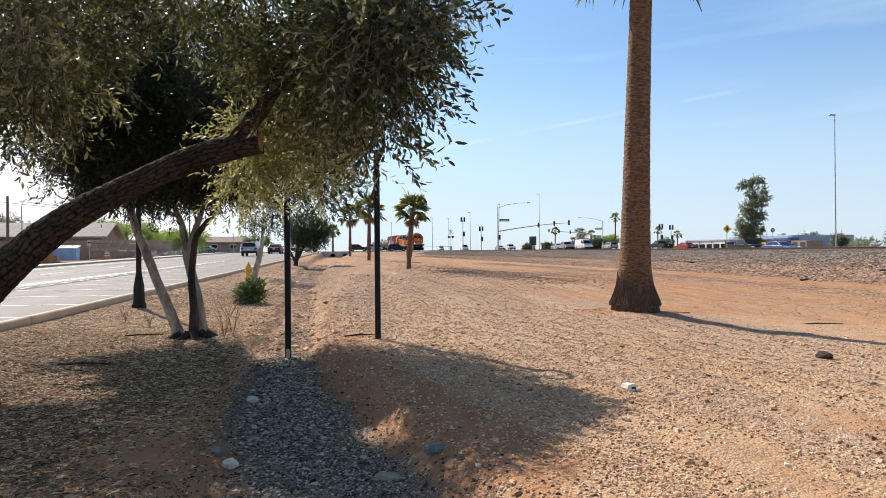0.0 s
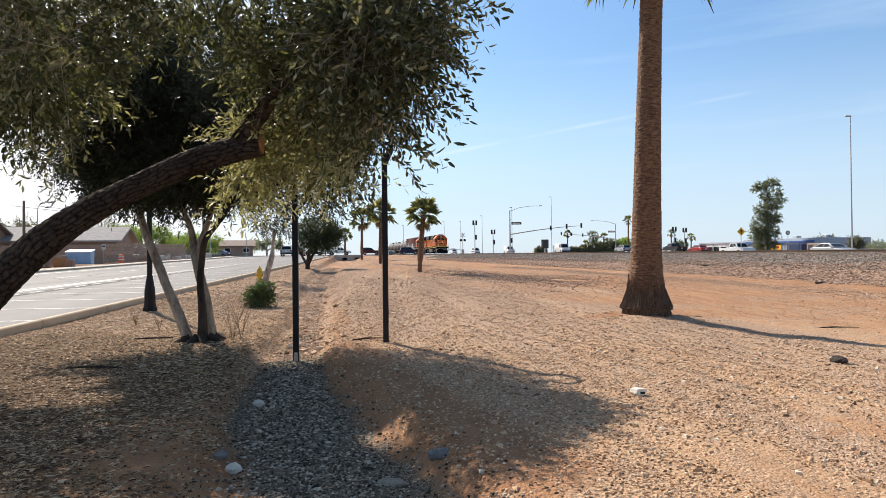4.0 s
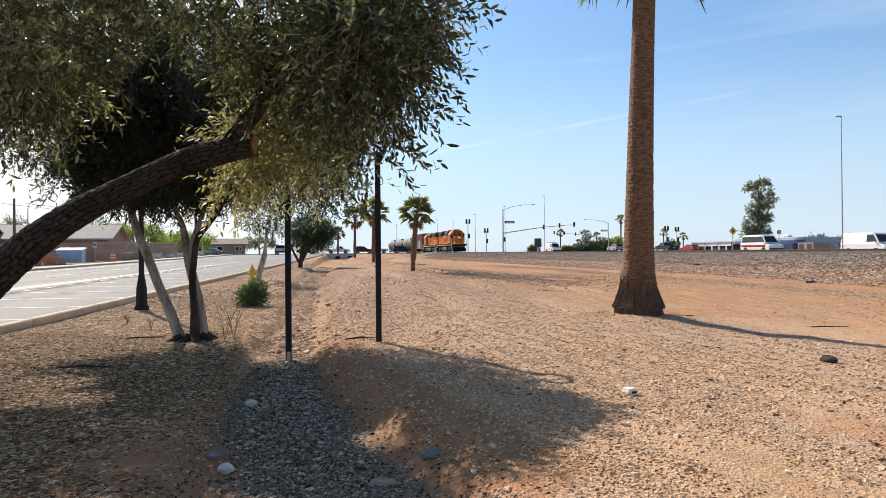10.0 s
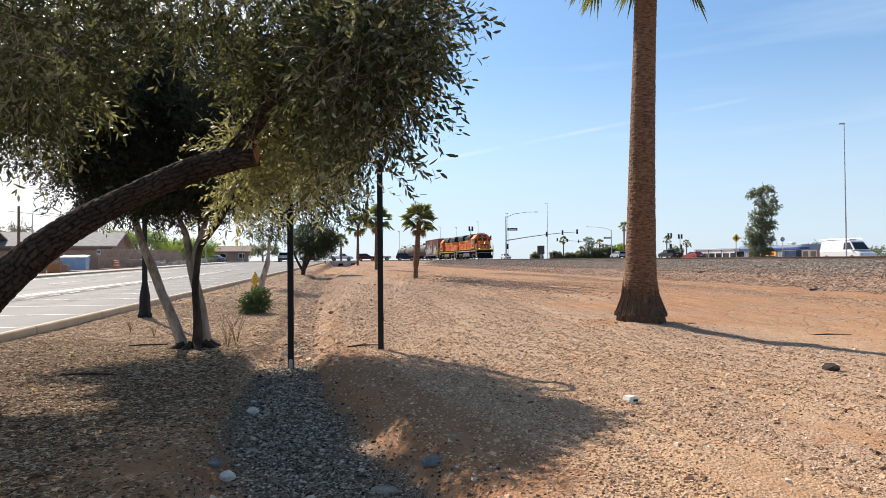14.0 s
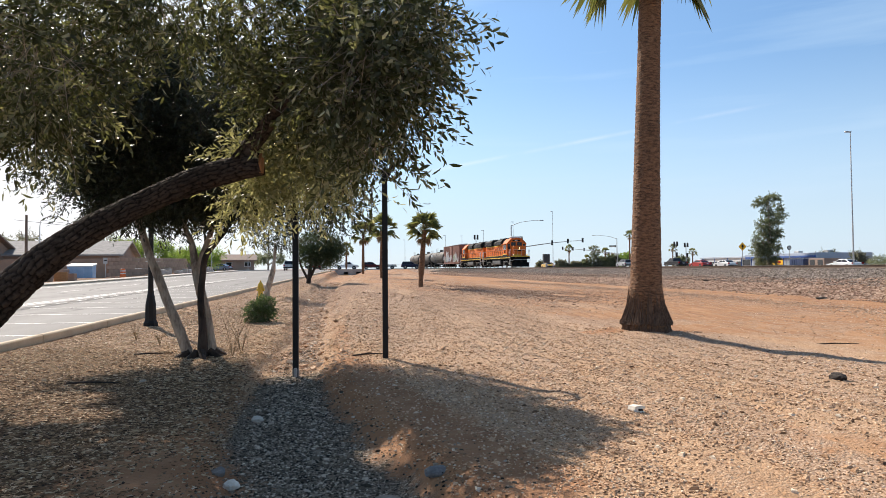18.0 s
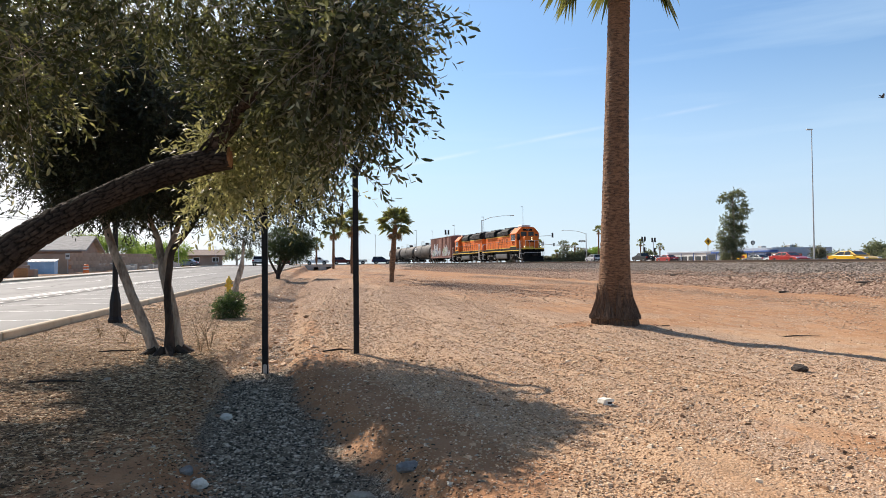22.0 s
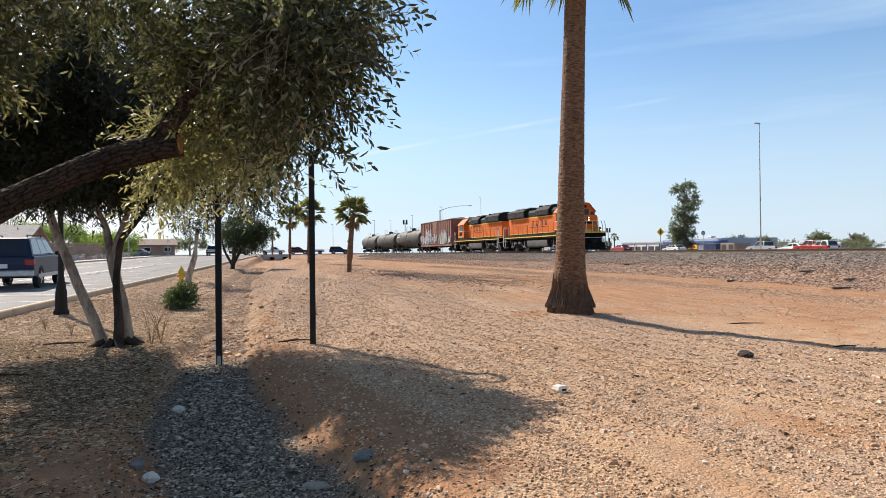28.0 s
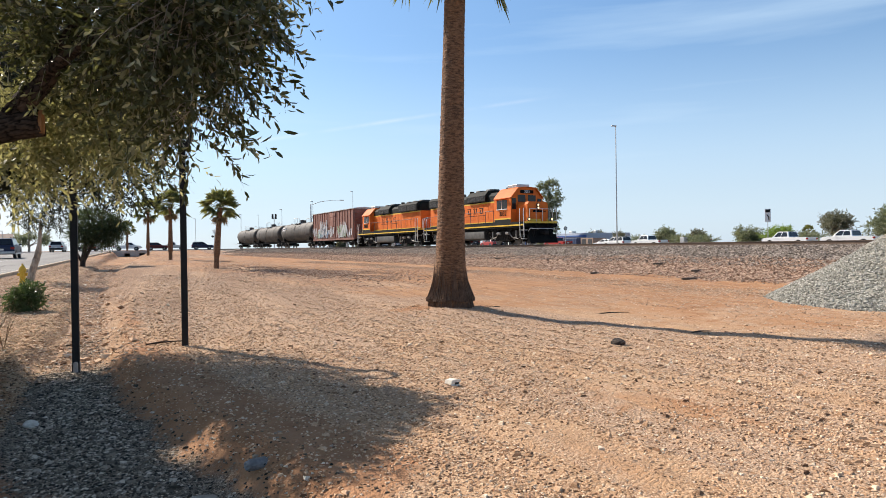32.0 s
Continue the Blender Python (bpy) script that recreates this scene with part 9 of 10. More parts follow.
s.box(-0.36, -0.06, 3.3, 0.36, -0.04, 5.02, 0.01)
plate = part("plate", s, "white", c, at=pose(0, 0, 0, 0, 0, -42))
s = Shape()
s.tube([(0.12, -0.07, 3.5), (0.12, -0.07, 3.9), (-0.12, -0.07, 4.25)], 0.06, 6)
s.box(-0.28, -0.075, 4.55, 0.28, -0.062, 4.92)
part("arrow", s, "black_paint", plate)

# ---- buildings ----
MAT["wall_blue"] = wear_mat("pale_blue_wall", (0.36, 0.42, 0.50), (0.46, 0.52, 0.60), 0.3, 0.85)
MAT["wall_white"] = wear_mat("off_white_wall", (0.58, 0.58, 0.56), (0.70, 0.70, 0.68), 0.3, 0.85)
MAT["band_blue"] = wear_mat("blue_band", (0.03, 0.09, 0.30), (0.05, 0.13, 0.38), 0.5, 0.6)
MAT["block"] = wear_mat("tan_block", (0.29, 0.20, 0.145), (0.40, 0.285, 0.21), 0.8, 0.95, rand=0.25)
MAT["stucco"] = wear_mat("brown_stucco", (0.28, 0.20, 0.155), (0.37, 0.27, 0.21), 0.6, 0.95)
MAT["roof_grey"] = wear_mat("grey_shingle", (0.23, 0.22, 0.21), (0.36, 0.345, 0.33), 2.0, 0.9, stretch=(1, 1, 4))
MAT["roof_brown"] = wear_mat("brown_shingle", (0.17, 0.125, 0.10), (0.27, 0.20, 0.165), 2.0, 0.9, stretch=(1, 1, 4))
MAT["bin_blue"] = wear_mat("faded_blue_steel", (0.22, 0.36, 0.55), (0.34, 0.50, 0.68), 1.5, 0.6)
MAT["orange_plastic"] = wear_mat("orange_plastic", (0.65, 0.12, 0.02), (0.8, 0.2, 0.04), 3, 0.5)

shop = thing("shop_building", pose(82.2, 104.4, 0.7, 0, 0, 3.9), "long low pale blue shop building with a blue band", "building")
s = Shape()
s.box(-12, 9, 0, 0.0, 30, 3.1, 0.05)
part("wall", s, "wall_blue", shop, "pale blue wall", at=pose(12, 0, 0))
s = Shape()
s.box(0, 30.02, 0, 12, 47, 2.75, 0.05)
part("wall", s, "wall_white", shop, "off-white wall")
s = Shape()
s.box(-0.25, 29.6, 2.45, -0.01, 47, 2.8, 0.03)
part("fascia", s, "wall_blue", shop, "pale blue fascia")
for k in range(6):
    s = Shape()
    s.box(-0.03, 30.8 + 2.7 * k, 0.5, 0.0, 33.0 + 2.7 * k, 1.7, 0.01)
    part("window", s, "car_glass", shop)
for k in range(4):
    s = Shape()
    s.tube([(-0.22, 31.0 + 5 * k, 0), (-0.22, 31.0 + 5 * k, 2.45)], 0.08, 8)
    part("canopy_post", s, "band_blue", shop)
s = Shape()
s.box(-0.3, 9.0, 2.2, -0.01, 29.5, 2.6, 0.03)
part("awning_band", s, "band_blue", shop)
for k in range(2, 6):
    s = Shape()
    s.tube([(-0.25, 2.5 + 5 * k, 0), (-0.25, 2.5 + 5 * k, 2.2)], 0.09, 8)
    part("canopy_post", s, "band_blue", shop)
    s = Shape()
    s.box(-0.03, 3.2 + 5 * k, 0.8, 0.0, 6.4 + 5 * k, 2.0, 0.01)
    part("window", s, "car_glass", shop)
s = Shape()
s.box(-0.08, 18.0, 0.9, -0.005, 23.0, 1.9, 0.01)
sign = part("sign_panel", s, "sign_yellow", shop, "yellow painted sign panel")
s = Shape()
s.box(-0.09, 18.6, 1.2, -0.081, 22.4, 1.6)
part("writing_bar", s, "tail_red", sign)
for y in (12, 20, 33):
    s = Shape()
    s.box(5, y, 3.0, 6.1, y + 1.2, 3.65, 0.05)
    part("roof_unit", s, "galv", shop)
c = thing("shipping_container", pose(70.0, 100.5, 0.72, 0, 0, 3.9), "dark blue steel storage container", "container")
s = Shape()
s.box(-1.2, -1.6, 0.1, 1.2, 1.6, 1.8, 0.03)
MAT["container_navy"] = wear_mat("navy_steel", (0.02, 0.04, 0.10), (0.035, 0.06, 0.14), 0.8, 0.6)
body = part("body", s, "container_navy", c)
for k in range(6):
    s = Shape()
    s.box(-1.25, -1.5 + 0.5 * k, 0.25, -1.2, -1.28 + 0.5 * k, 1.7)
    part("corrugation", s, "container_navy", body)
c = thing("utility_shed", pose(70.6, 96.2, 0.72, 0, 0, 3.9), "low brown equipment shed with dark doors", "shed")
s = Shape()
s.box(-1.5, -1.7, 0, 1.5, 1.7, 1.8, 0.05)
part("body", s, "stucco", c)
for k in (-1.4, 0.3):
    s = Shape()
    s.box(-1.53, k, 0.1, -1.5, k + 1.1, 1.6, 0.01)
    part("door", s, "dark_metal", c)
for y, x in ((76.6, 72.6),):
    c = thing("utility_cabinet", pose(x, y, 0.72, 0, 0, 8), "square grey utility cabinet beside the highway", "cabinet", "utility cabinets")
    s = Shape()
    s.box(-0.4, -0.4, 0, 0.4, 0.4, 1.6, 0.05)
    part("housing", s, "galv", c)
    s = Shape()
    s.box(-0.34, -0.43, 0.2, 0.34, -0.40, 1.45, 0.01)
    part("door", s, "galv", c)


def gable_house(x, y, z, w, d, eave, ridge, rot, wall, roof, label, windows):
    h = thing("house", pose(x, y, z, 0, 0, rot), label, "house")
    s = Shape()
    s.box(-w / 2, -d / 2, -0.2, w / 2, d / 2, eave, 0.02)
    part("wall", s, wall, h)
    s = Shape()
    e = 0.6
    o = [(-d / 2 - e, eave - 0.15), (0, ridge), (d / 2 + e, eave - 0.15), (d / 2 + e, eave + 0.05), (0, ridge + 0.2), (-d / 2 - e, eave + 0.05)]
    s.slab(o, 0, -w / 2 - e, w / 2 + e)
    part("roof", s, roof, h)
    for sx in (-1, 1):
        s = Shape()
        xa, xb = sorted((sx * (w / 2 - 0.05), sx * (w / 2)))
        s.slab([(-d / 2, eave), (d / 2, eave), (0, ridge)], 0, xa, xb)
        part("gable", s, wall, h)
    for wx in windows:
        s = Shape()
        s.box(wx - 0.7, -d / 2 - 0.03, 0.9, wx + 0.7, -d / 2 + 0.02, 2.0, 0.01)
        wf = part("window", s, "white", h)
        s = Shape()
        s.box(wx - 0.6, -d / 2 - 0.04, 1.0, wx + 0.6, -d / 2 - 0.032, 1.9)
        part("pane", s, "car_glass", wf)
    return h


gable_house(-36.5, 84, 0.9, 13, 9, 2.5, 4.1, 8, "stucco", "roof_grey", "low brown house with a grey shingle roof behind the wall", (-3, 2))
gable_house(-33, 156, 1.3, 11, 9, 2.4, 3.6, 12, "stucco", "roof_brown", "low brown stucco house with a brown roof", (-4, 0, 4))
gable_house(-46, 76, 0.9, 10, 9, 2.8, 4.6, 5, "stucco", "roof_brown", "brown stucco house at the street side", (-2, 2))
gable_house(-44, 176, 1.3, 16, 10, 2.8, 4.8, 85, "stucco", "roof_grey", "distant tan house with a grey roof", (-4, 0))

# block wall of single courses
wall = thing("block_wall", pose(-27, 70, 0.0), "tan concrete block yard wall along the street", "wall")
wall["kind"] = "structure"
blk = Shape()
blk.box(0, 0.01, 0.006, 0.2, 1.19, 0.39, 0.008)
blk_me = blk.mesh("block", MAT["block"])
for i in range(24):
    for j in range(5):
        ob = new("block", blk_me)
        ob.parent = wall
        ob.matrix_basis = pose(0, i * 1.2 + (0.6 if j % 2 else 0), street_z(70 + 1.2 * i) + 0.05 + 0.4 * j)
s = Shape()
s.box(-11, -0.25, 0.6, 0.25, -0.02, 2.75, 0.02)
part("return_wall", s, "block", wall)
low = thing("low_wall", pose(-25.0, 78, 0), "low pale wall of rubble and planters at the street side", "wall")
rngl = random.Random(91)
for i in range(14):
    s = Shape()
    s.box(-0.3, 0, 0, 0.3, rngl.uniform(1.0, 1.7), rngl.uniform(0.35, 0.7), 0.05)
    part("planter_block", s, "concrete", low, at=pose(rngl.uniform(-0.3, 0.3), i * 2.1, street_z(78 + 2.1 * i) + 0.05, 0, 0, rngl.uniform(-8, 8)))

c = thing("waste_skip", pose(-26.0, 62.5, 0.78, 0, 0, 12), "faded blue steel waste skip with a pale lid", "waste skip")
s = Shape()
s.slab([(-0.75, 0.12), (0.75, 0.12), (0.95, 1.35), (-0.85, 1.15)], 0, -1.0, 1.0)
body = part("body", s, "bin_blue", c)
s = Shape()
s.slab([(-0.92, 1.16), (1.0, 1.36), (1.0, 1.44), (-0.92, 1.24)], 0, -1.06, 1.06)
part("lid", s, "white", c)
for k in (-0.8, -0.27, 0.27, 0.8):
    s = Shape()
    s.box(k - 0.04, -0.86, 0.2, k + 0.04, -0.76, 1.12)
    part("stiffener", s, "bin_blue", body)
for x, y in ((-25.0, 69.5),):
    c = thing("traffic_barrel", pose(x, y, 0.9), "orange and white plastic traffic barrel", "traffic barrel")
    s = Shape()
    s.turned([(0.30, 0), (0.28, 0.08), (0.22, 0.80), (0.16, 0.84)], 14)
    b = part("body", s, "orange_plastic", c)
    for z in (0.30, 0.56):
        s = Shape()
        s.turned([(0.287 - 0.083 * z + 0.008, z), (0.28 - 0.083 * z + 0.006, z + 0.1)], 14, caps=False)
        part("band", s, "white", b)
rngd = random.Random(92)
for i in range(9):
    x, y = -25.5 - rngd.uniform(0, 2), 52 + 1.1 * i
    s = Shape()
    s.box(-rngd.uniform(0.3, 0.7), -0.3, 0, rngd.uniform(0.3, 0.7), 0.3, rngd.uniform(0.3, 1.0), 0.06)
    ob = part("crate", s, "cutwood" if i % 3 == 0 else "stucco", at=pose(x, y, ground_at(x, y) - 0.02, 0, 0, rngd.uniform(0, 90)))
    tagged(ob, "brown junk crate piled by the yard", "crate", "yard junk")
c = thing("notice_sign", pose(-26.6, 69.3, 0.9), "small white notice on a post by the wall", "sign")
s = Shape()
s.tube([(0, 0, 0), (0, 0, 1.9)], 0.03, 6)
part("post", s, "galv", c)
s = Shape()
s.box(-0.2, -0.05, 1.35, 0.2, -0.03, 1.95)
pl = part("plate", s, "galv", c)
s = Shape()
s.box(-0.14, -0.056, 1.6, 0.14, -0.051, 1.75)
part("writing_bar", s, "dark_metal", pl)

# utility poles with wires
MAT["pole_wood"] = wear_mat("weathered_pole", (0.10, 0.075, 0.055), (0.20, 0.155, 0.12), 4, 0.9, stretch=(1, 1, 0.2))
tops = []
for x, y, h in ((-31, 63, 5.9), (-29, 118, 9.5), (-27, 175, 10.0)):
    c = thing("utility_pole", pose(x, y, street_z(y), 0, 0, 64 if y < 70 else 10), "weathered brown timber utility pole with a cross arm", "utility pole", "utility poles")
    s = Shape()
    s.tube([(0, 0, -0.2), (0, 0, h)], [0.15, 0.10], 10)
    part("pole", s, "pole_wood", c)
    if y > 70:
        s = Shape()
        s.box(-1.2, -0.06, h - 0.7, 1.2, 0.06, h - 0.58, 0.01)
        part("cross_arm", s, "pole_wood", c)
        for k in (-1.0, -0.4, 0.4, 1.0):
            s = Shape()
            s.turned([(0.05, h - 0.58), (0.06, h - 0.5), (0.03, h - 0.42)], 8, at=(k, 0, 0))
            part("insulator", s, "galv", c)
    tops.append((x, y, street_z(y) + h - 0.45))
for a, b in zip(tops[:-1], tops[1:]):
    for k in (-1.0, 1.0):
        pts = []
        for i in range(9):
            f = i / 8
            pts.append((a[0] + (b[0] - a[0]) * f + k, a[1] + (b[1] - a[1]) * f, a[2] + (b[2] - a[2]) * f - 1.2 * math.sin(math.pi * f)))
        s = Shape()
        s.tube(pts, 0.018, 4)
        tagged(part("power_line", s, "dark_metal"), "thin sagging power line between poles", "wire", "power lines")
c = thing("street_lamp", pose(-24.6, 52, street_z(52) + 0.13), "slim grey street lamp with a curved arm across the street", "street lamp")
s = Shape()
s.tube([(0, 0, -0.1), (0, 0, 4.2)], [0.06, 0.035], 10)
part("pole", s, "galv", c)
s = Shape()
s.tube([(0, 0, 4.15), (0.05, 0, 4.5), (0.25, 0, 4.75), (0.7, 0, 4.88)], [0.03, 0.027, 0.024, 0.02], 8)
part("arm", s, "galv", c)
s = Shape()
s.box(0.6, -0.1, 4.82, 1.15, 0.1, 4.93, 0.03)
part("luminaire", s, "galv", c)
for x, y, h in ((-22.6, 96, 3.2), (-22.4, 122, 3.4)):
    light_pole(x, y, street_z(y), h, "short dark lamp post on the far pavement", 0.6)

# ---- far trees ----
def clump(n, x, z, r, seed, tall=1.0, amount=90):
    rr = random.Random(seed)
    blobs = []
    for _ in range(n):
        px, k = rr.uniform(-x, x), rr.uniform(0.35, 0.75)
        drop = 0.35 * r * tall * abs(px) / max(x, 0.1)
        blobs.append((px, rr.uniform(-x, x) * 0.6, z - drop + rr.uniform(-0.7, 0.6) * r * tall, r * k, r * k * rr.uniform(0.8, 1.1), r * k * rr.uniform(0.6, 0.95) * tall, amount * k * 1.5))
    return blobs


far_tree(-34.5, 104, 1.1, 6.5, clump(16, 5.2, 3.6, 2.3, 101, 0.9, 150), "leaf_bright", 101, "bright green feathery palo verde tree behind the wall", 0.2, 0.28, 0.09, "palo_verde_tree")
far_tree(-33, 126, 1.2, 5.0, clump(12, 4.6, 3.0, 2.0, 102, 0.8, 130), "leaf_bright", 102, "bright green feathery palo verde tree by the street", 0.2, 0.28, 0.09, "palo_verde_tree")
far_tree(-38, 98, 1.0, 7.0, clump(6, 3.0, 5.0, 1.8, 103, 0.9, 50), "leaf_grey", 103, "thin grey half-bare tree behind the houses", 0.2, 0.22, 0.05, "bare_tree")
far_tree(-46, 92, 1.0, 6.5, clump(5, 3.0, 4.6, 1.7, 104, 0.9, 60), "leaf_grey", 104, "grey-green tree behind the brown house", 0.2, 0.3, 0.08)
far_tree(-26, 168, 1.3, 5.0, clump(5, 3.5, 3.0, 1.6, 105, 0.8, 80), "leaf_far", 105, "dark green tree at the end of the street", 0.2, 0.4, 0.14)
far_tree(-35, 190, 1.3, 5.5, clump(6, 5, 3.0, 1.8, 106, 0.8, 80), "leaf_far", 106, "row of green trees at the end of the street", 0.2, 0.4, 0.14)
# the tall ragged eucalyptus beyond the highway
EUC = [(0.0, 0, 1.6, 2.2, 1.8, 1.2, 200), (-0.9, 0, 3.6, 1.3, 1.2, 1.3, 150), (1.0, 0, 3.8, 1.6, 1.3, 1.2, 170), (-2.4, 0, 3.6, 0.7, 0.7, 1.4, 60), (-2.5, 0, 5.6, 0.5, 0.5, 0.8, 24), (0.3, 0, 6.0, 1.5, 1.3, 1.1, 150), (1.9, 0, 6.2, 0.9, 0.9, 0.9, 70), (-0.9, 0, 7.6, 1.1, 1.0, 0.9, 80), (1.2, 0, 8.2, 1.4, 1.2, 0.8, 110), (2.9, 0, 9.2, 0.9, 0.8, 0.6, 50), (0.0, 0, 9.8, 0.9, 0.9, 0.8, 70), (2.2, 0, 10.4, 0.7, 0.7, 0.5, 34), (-1.0, 0, 11.4, 1.2, 1.0, 0.6, 80), (-2.2, 0, 11.0, 0.6, 0.6, 0.4, 26), (0.6, 0, 12.1, 0.8, 0.8, 0.5, 44), (2.0, 0, 11.8, 0.5, 0.5, 0.4, 20)]
far_tree(76.2, 119.4, 0.7, 14.5, [(c[0] * 0.98 + 0.05 * c[2] - 0.6, c[1], c[2] * 1.16, c[3] * 0.95, c[4], c[5] * 0.92, int(c[6] * 1.1)) for c in EUC], "leaf_euc", 107, "tall ragged eucalyptus tree beyond the highway", 0.4, 0.42, 0.10, "eucalyptus_tree", per=12, twig=0.7)
for x, y, h, r, leaf, sd, nm, lab in (
    (86.3, 117.6, 4.6, 1.5, "leaf_grey", 110, "far_tree", "pale olive tree beyond the highway"),
    (86.9, 109.5, 4.6, 0.9, "leaf_grey", 111, "bare_tree", "thin half-bare tree beyond the highway"),
    (87.7, 96.8, 5.2, 1.6, "leaf_far", 112, "far_tree", "grey-green tree beyond the highway"),
    (88.2, 89.6, 4.4, 0.8, "leaf_grey", 113, "bare_tree", "thin bare tree beyond the highway"),
    (88.9, 79.5, 4.0, 1.7, "leaf_far", 114, "far_tree", "dark rounded tree beyond the highway"),
    (89.2, 73.5, 3.6, 1.9, "leaf_bright", 115, "far_tree", "yellow-green spreading tree beyond the highway"),
    (91.0, 65.5, 7.5, 2.2, "leaf_grey", 116, "eucalyptus_tree", "grey ragged eucalyptus beyond the highway"),
    (91.5, 58.0, 7.0, 2.4, "leaf_far", 117, "far_tree", "broad green tree beyond the highway"),
    (93.0, 49.0, 6.5, 2.4, "leaf_far", 118, "far_tree", "broad green tree beyond the highway"),
    (95.0, 40.0, 7.0, 2.4, "leaf_grey", 119, "far_tree", "grey-green tree beyond the highway"),
):
    h, r = 0.8 * h, 0.76 * r
    far_tree(x, y, 0.7, h, clump(13, r * 1.25, h * 0.6, r * 0.9, sd, 1.1, 30 if nm == "bare_tree" else 70), leaf, sd, lab, 0.15, 0.34, 0.11, nm)
for x, h, r, leaf, sd, lab in ((73.6, 3.0, 1.4, "leaf_grey", 121, "low grey-green bush at the crossroads"), (66.0, 2.4, 1.2, "leaf_grey", 126, "low grey-green bush at the crossroads"), (83.0, 2.6, 1.3, "leaf_far", 127, "low green bush at the crossroads"), (79.4, 2.2, 1.1, "leaf_grey", 128, "low grey-green bush at the crossroads"), (88.4, 2.8, 1.2, "leaf_grey", 129, "low grey-green bush at the crossroads"), (99.3, 7.0, 2.7, "leaf_bright", 123, "broad bright green tree at the crossroads"), (92.5, 5.5, 2.2, "leaf_far", 124, "green tree at the crossroads"), (122.3, 5.0, 2.0, "leaf_far", 125, "green tree at the crossroads")):
    far_tree(x, 250, 1.0, h, clump(13, r * 1.25, h * 0.55, r * 0.95, sd, 1.1, 50), leaf, sd, lab, 0.25, 0.8, 0.28)
far_tree(86.4, 250, 1.0, 8.4, [(c[0] * 0.72, c[1], c[2] * 0.70, c[3] * 0.7, c[4] * 0.7, c[5] * 0.62, int(c[6] * 0.5)) for c in EUC], "leaf_euc", 122, "tall ragged grey tree at the crossroads", 0.25, 0.45, 0.12, "eucalyptus_tree", per=8, twig=0.6)
for x, y, h, sd in ((76.3, 250, 8.0, 131), (83.4, 250, 4.0, 137), (90.9, 250, 6.8, 132), (118.7, 250, 8.0, 133), (83.2, 206, 11.0, 134), (127.0, 250, 6.4, 135), (89.6, 69.0, 2.6, 136)):
    fan_palm("fan_palm", "distant fan palm beyond the highway", x, y, [(0.3, 0.0), (0.22, h * 0.5), (0.25, h)], h - 0.6, (0.1, 0), 1.0 if h > 3 else 0.6, 1.05 if h > 3 else 0.7, 26, sd, 6, 10, 0.02)
# low desert brush along the far edge of the highway
for x, y, w, sd in ((74.5, 84, 4.0, 141), (75.5, 78, 3.0, 142), (79.0, 62, 4.0, 143)):
    r2 = np.random.RandomState(sd)
    b = thing("brush", pose(x, y, 0.7), "low yellow-green desert brush", "shrub")
    me, P, D, S = leaf_mesh("crown", "leaf_far", [(r2.uniform(-w, w), r2.uniform(-w, w), 0.9, 1.2, 1.2, 0.9, 90) for _ in range(6)], 0.3, 0.08, r2, 10, 0.5, 0.0)
    part("crown", me, None, b)


def on_track(s):
    """The pose of a rail car whose front is s metres up the line."""
    c, d = math.cos(radians(TRACK_YAW)), math.sin(radians(TRACK_YAW))
    return pose(TRACK_X0 - d * s, c * s, RAIL_Z, 0, 0, TRACK_YAW)


TRAIN_ROWS = ((0.0, 172.5), (4.5, 154.0), (9.0, 135.0), (13.0, 117.4), (17.0, 100.2), (21.0, 82.9), (24.0, 70.2), (26.0, 61.8), (28.0, 54.0), (30.0, 47.3), (32.0, 42.2))


def head_at(t):
    return float(np.interp(t, [r[0] for r in TRAIN_ROWS], [r[1] for r in TRAIN_ROWS]))


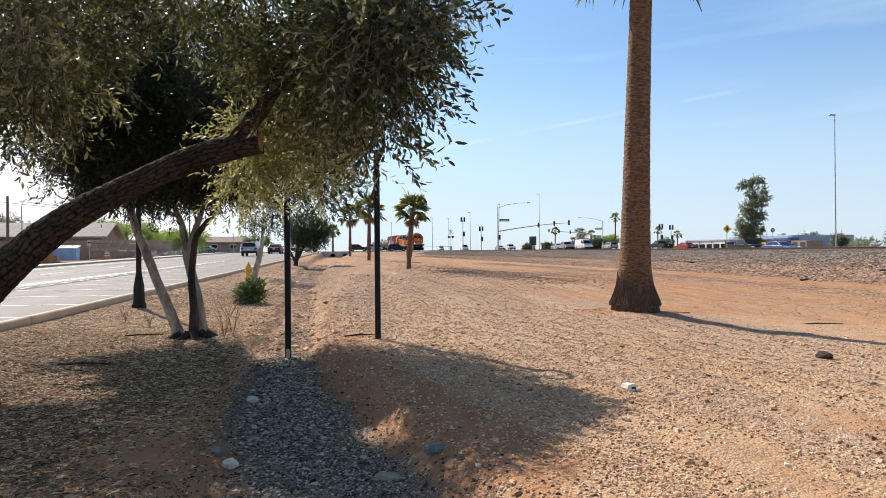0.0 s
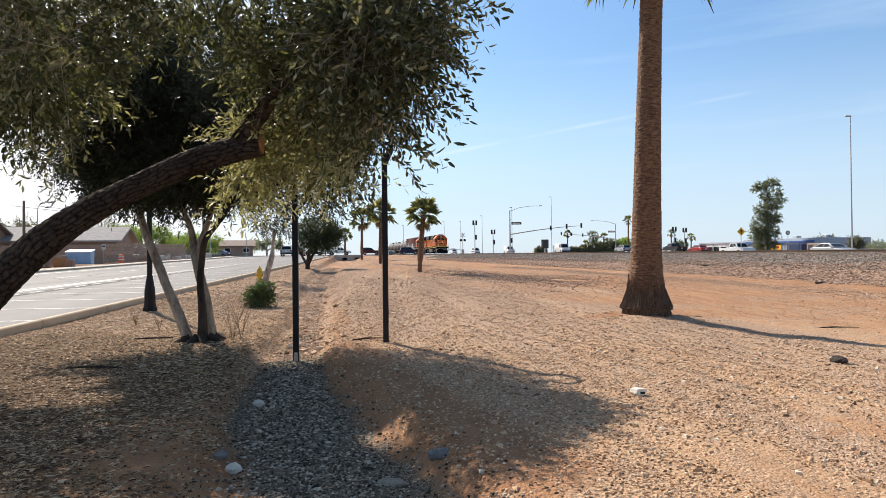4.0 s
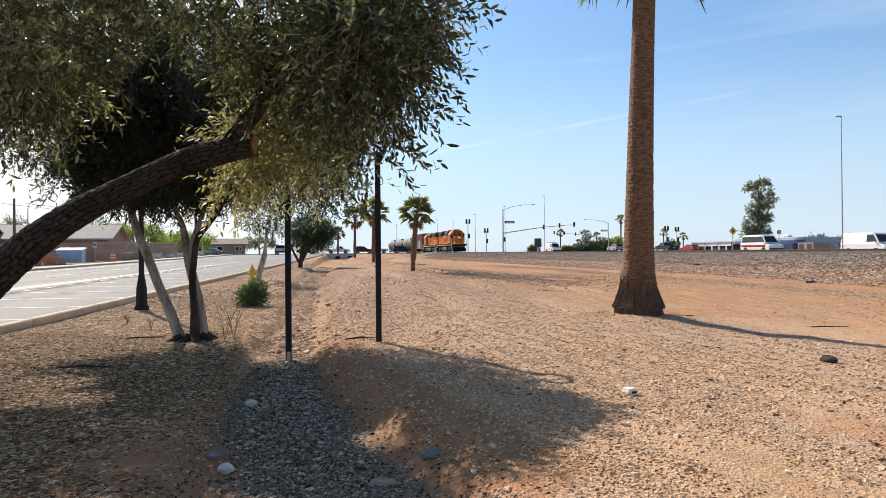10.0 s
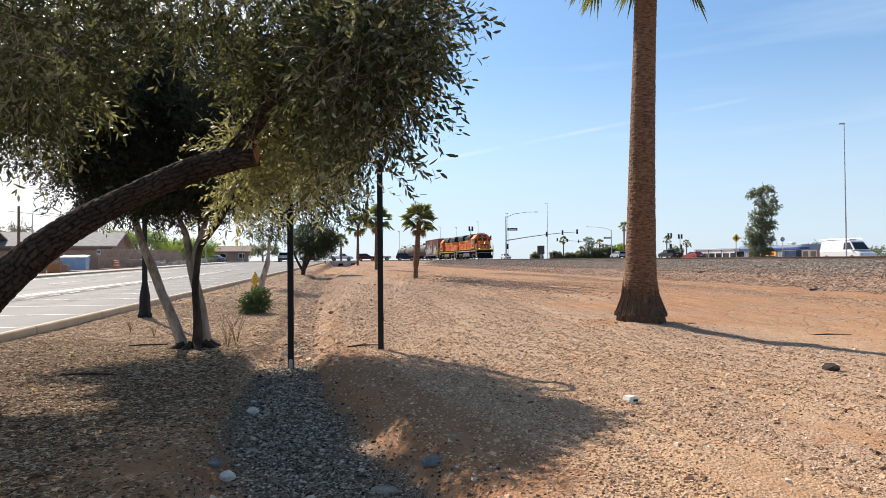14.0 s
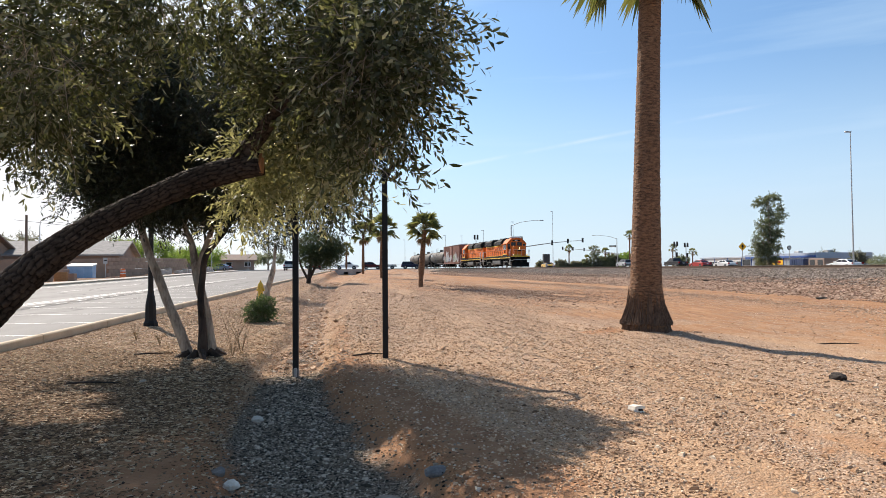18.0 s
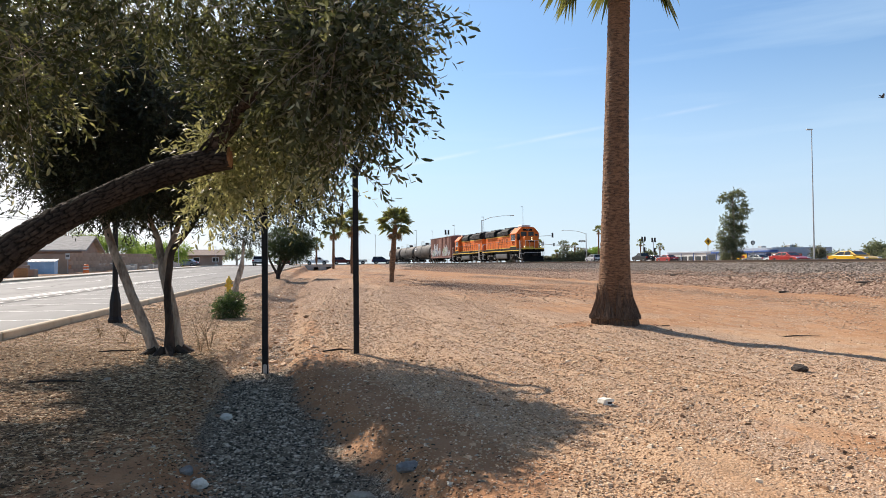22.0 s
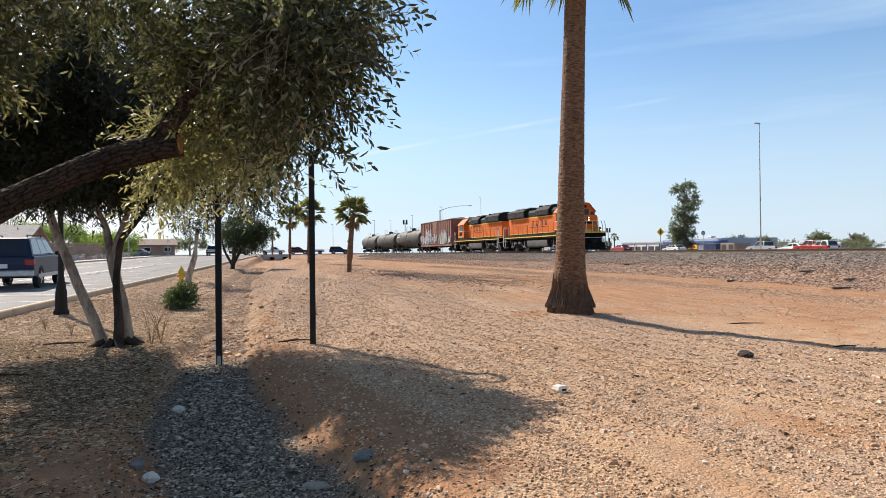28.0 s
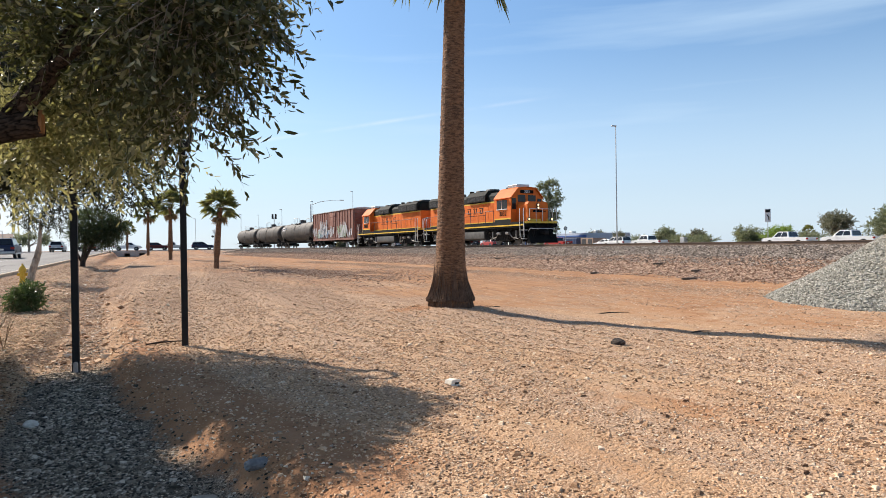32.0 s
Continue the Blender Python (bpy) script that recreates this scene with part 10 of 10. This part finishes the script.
def motions():
    for car, back, length, turned in train:
        rows = []
        for t, s in TRAIN_ROWS:
            m = on_track(s + back)
            if turned:
                m = on_track(s + back + length) @ pose(0, 0, 0, 0, 0, 180)
            rows.append((t, m))
        walk(car, rows)
    backward = {car.name for car, _, _, turned in train if turned}
    for ob, radius, y in WHEELSETS:
        sign = -1.0 if ob.parent.name in backward else 1.0
        rows = []
        for k in range(257):
            t = k * 0.125
            roll = sign * math.degrees((head_at(0) - head_at(t)) / radius)
            rows.append((t, pose(0, y, radius, roll, 0, 0)))
        walk(ob, rows)

    # traffic at a steady speed
    for car, u, t0, y0, v in traffic:
        rows = []
        for k in range(9):
            t = 4.0 * k
            rows.append((t, on_highway(y0 + v * (t - t0), u, v > 0)))
        walk(car, rows)
    # the dark blue car passes up the street
    def up_street(x, y):
        return pose(x, y, street_z(y), 0.69 if 0 < y < 110 else 0, 0, 0)
    drive = ((0.0, -55.0, -10.6, 0), (20.0, -54.0, -10.6, 0), (23.0, -31.0, -10.6, 0), (25.0, -7.5, -10.6, 0), (27.0, 16.5, -10.6, 2), (27.5, 23.0, -10.6, 5), (28.5, 35.6, -11.0, 7), (29.5, 47.5, -11.8, 5), (30.5, 58.4, -12.4, 4), (31.0, 63.8, -12.7, 3), (32.0, 74.0, -13.3, 3))
    def drive_y(t):
        return float(np.interp(t, [r[0] for r in drive], [r[1] for r in drive]))
    walk(blue_suv, [(t, up_street(x, y) @ pose(0, 0, 0, 0, 0, turn)) for t, y, x, turn in drive])
    for wheel, x, y, radius in blue_wheels:
        walk(wheel, [(0.04 * k, pose(x, y, radius, -math.degrees((drive_y(0.04 * k) - drive_y(0)) / radius), 0, 0)) for k in range(801)])
    walk(silver_suv, [(t, up_street(x, y)) for t, x, y in ((0.0, -13.2, 84.0), (1.0, -13.2, 93.0), (2.0, -13.2, 100.5), (3.0, -13.3, 106.0), (5.0, -14.1, 115.0), (8.0, -14.6, 120.0), (32.0, -14.6, 120.0))])
    walk(dark_car, [(t, up_street(-12.4, y)) for t, y in ((0.0, 101.0), (2.0, 107.0), (4.0, 116.0), (8.0, 138.0), (12.0, 150.0), (32.0, 151.0))])
    walk(crossing_pickup, [(t, pose(x, 165, 1.42, 0, 0, -90)) for t, x in ((0.0, -12.7), (2.0, -10.7), (4.0, -7.9), (6.0, -6.5), (8.0, -6.4), (32.0, -6.4))])
    # the bird
    walk(bird, [(t, pose(15.23 + 21.6 * (t - 21.0), 40, 14.3 - 2.0 * max(0.0, t - 21.2) if 20 < t < 23 else 14.3, 0, 0, -4)) for t in (0.0, 10.0, 18.0, 20.5, 21.0, 21.4, 21.8, 22.4, 26.0, 32.0)])
    for wing, sy in bird_wings:
        walk(wing, [(0.08 * k, pose(0, 0, 0, sy * (48 if k % 2 else -28), 0, 0)) for k in range(401)])


motions()
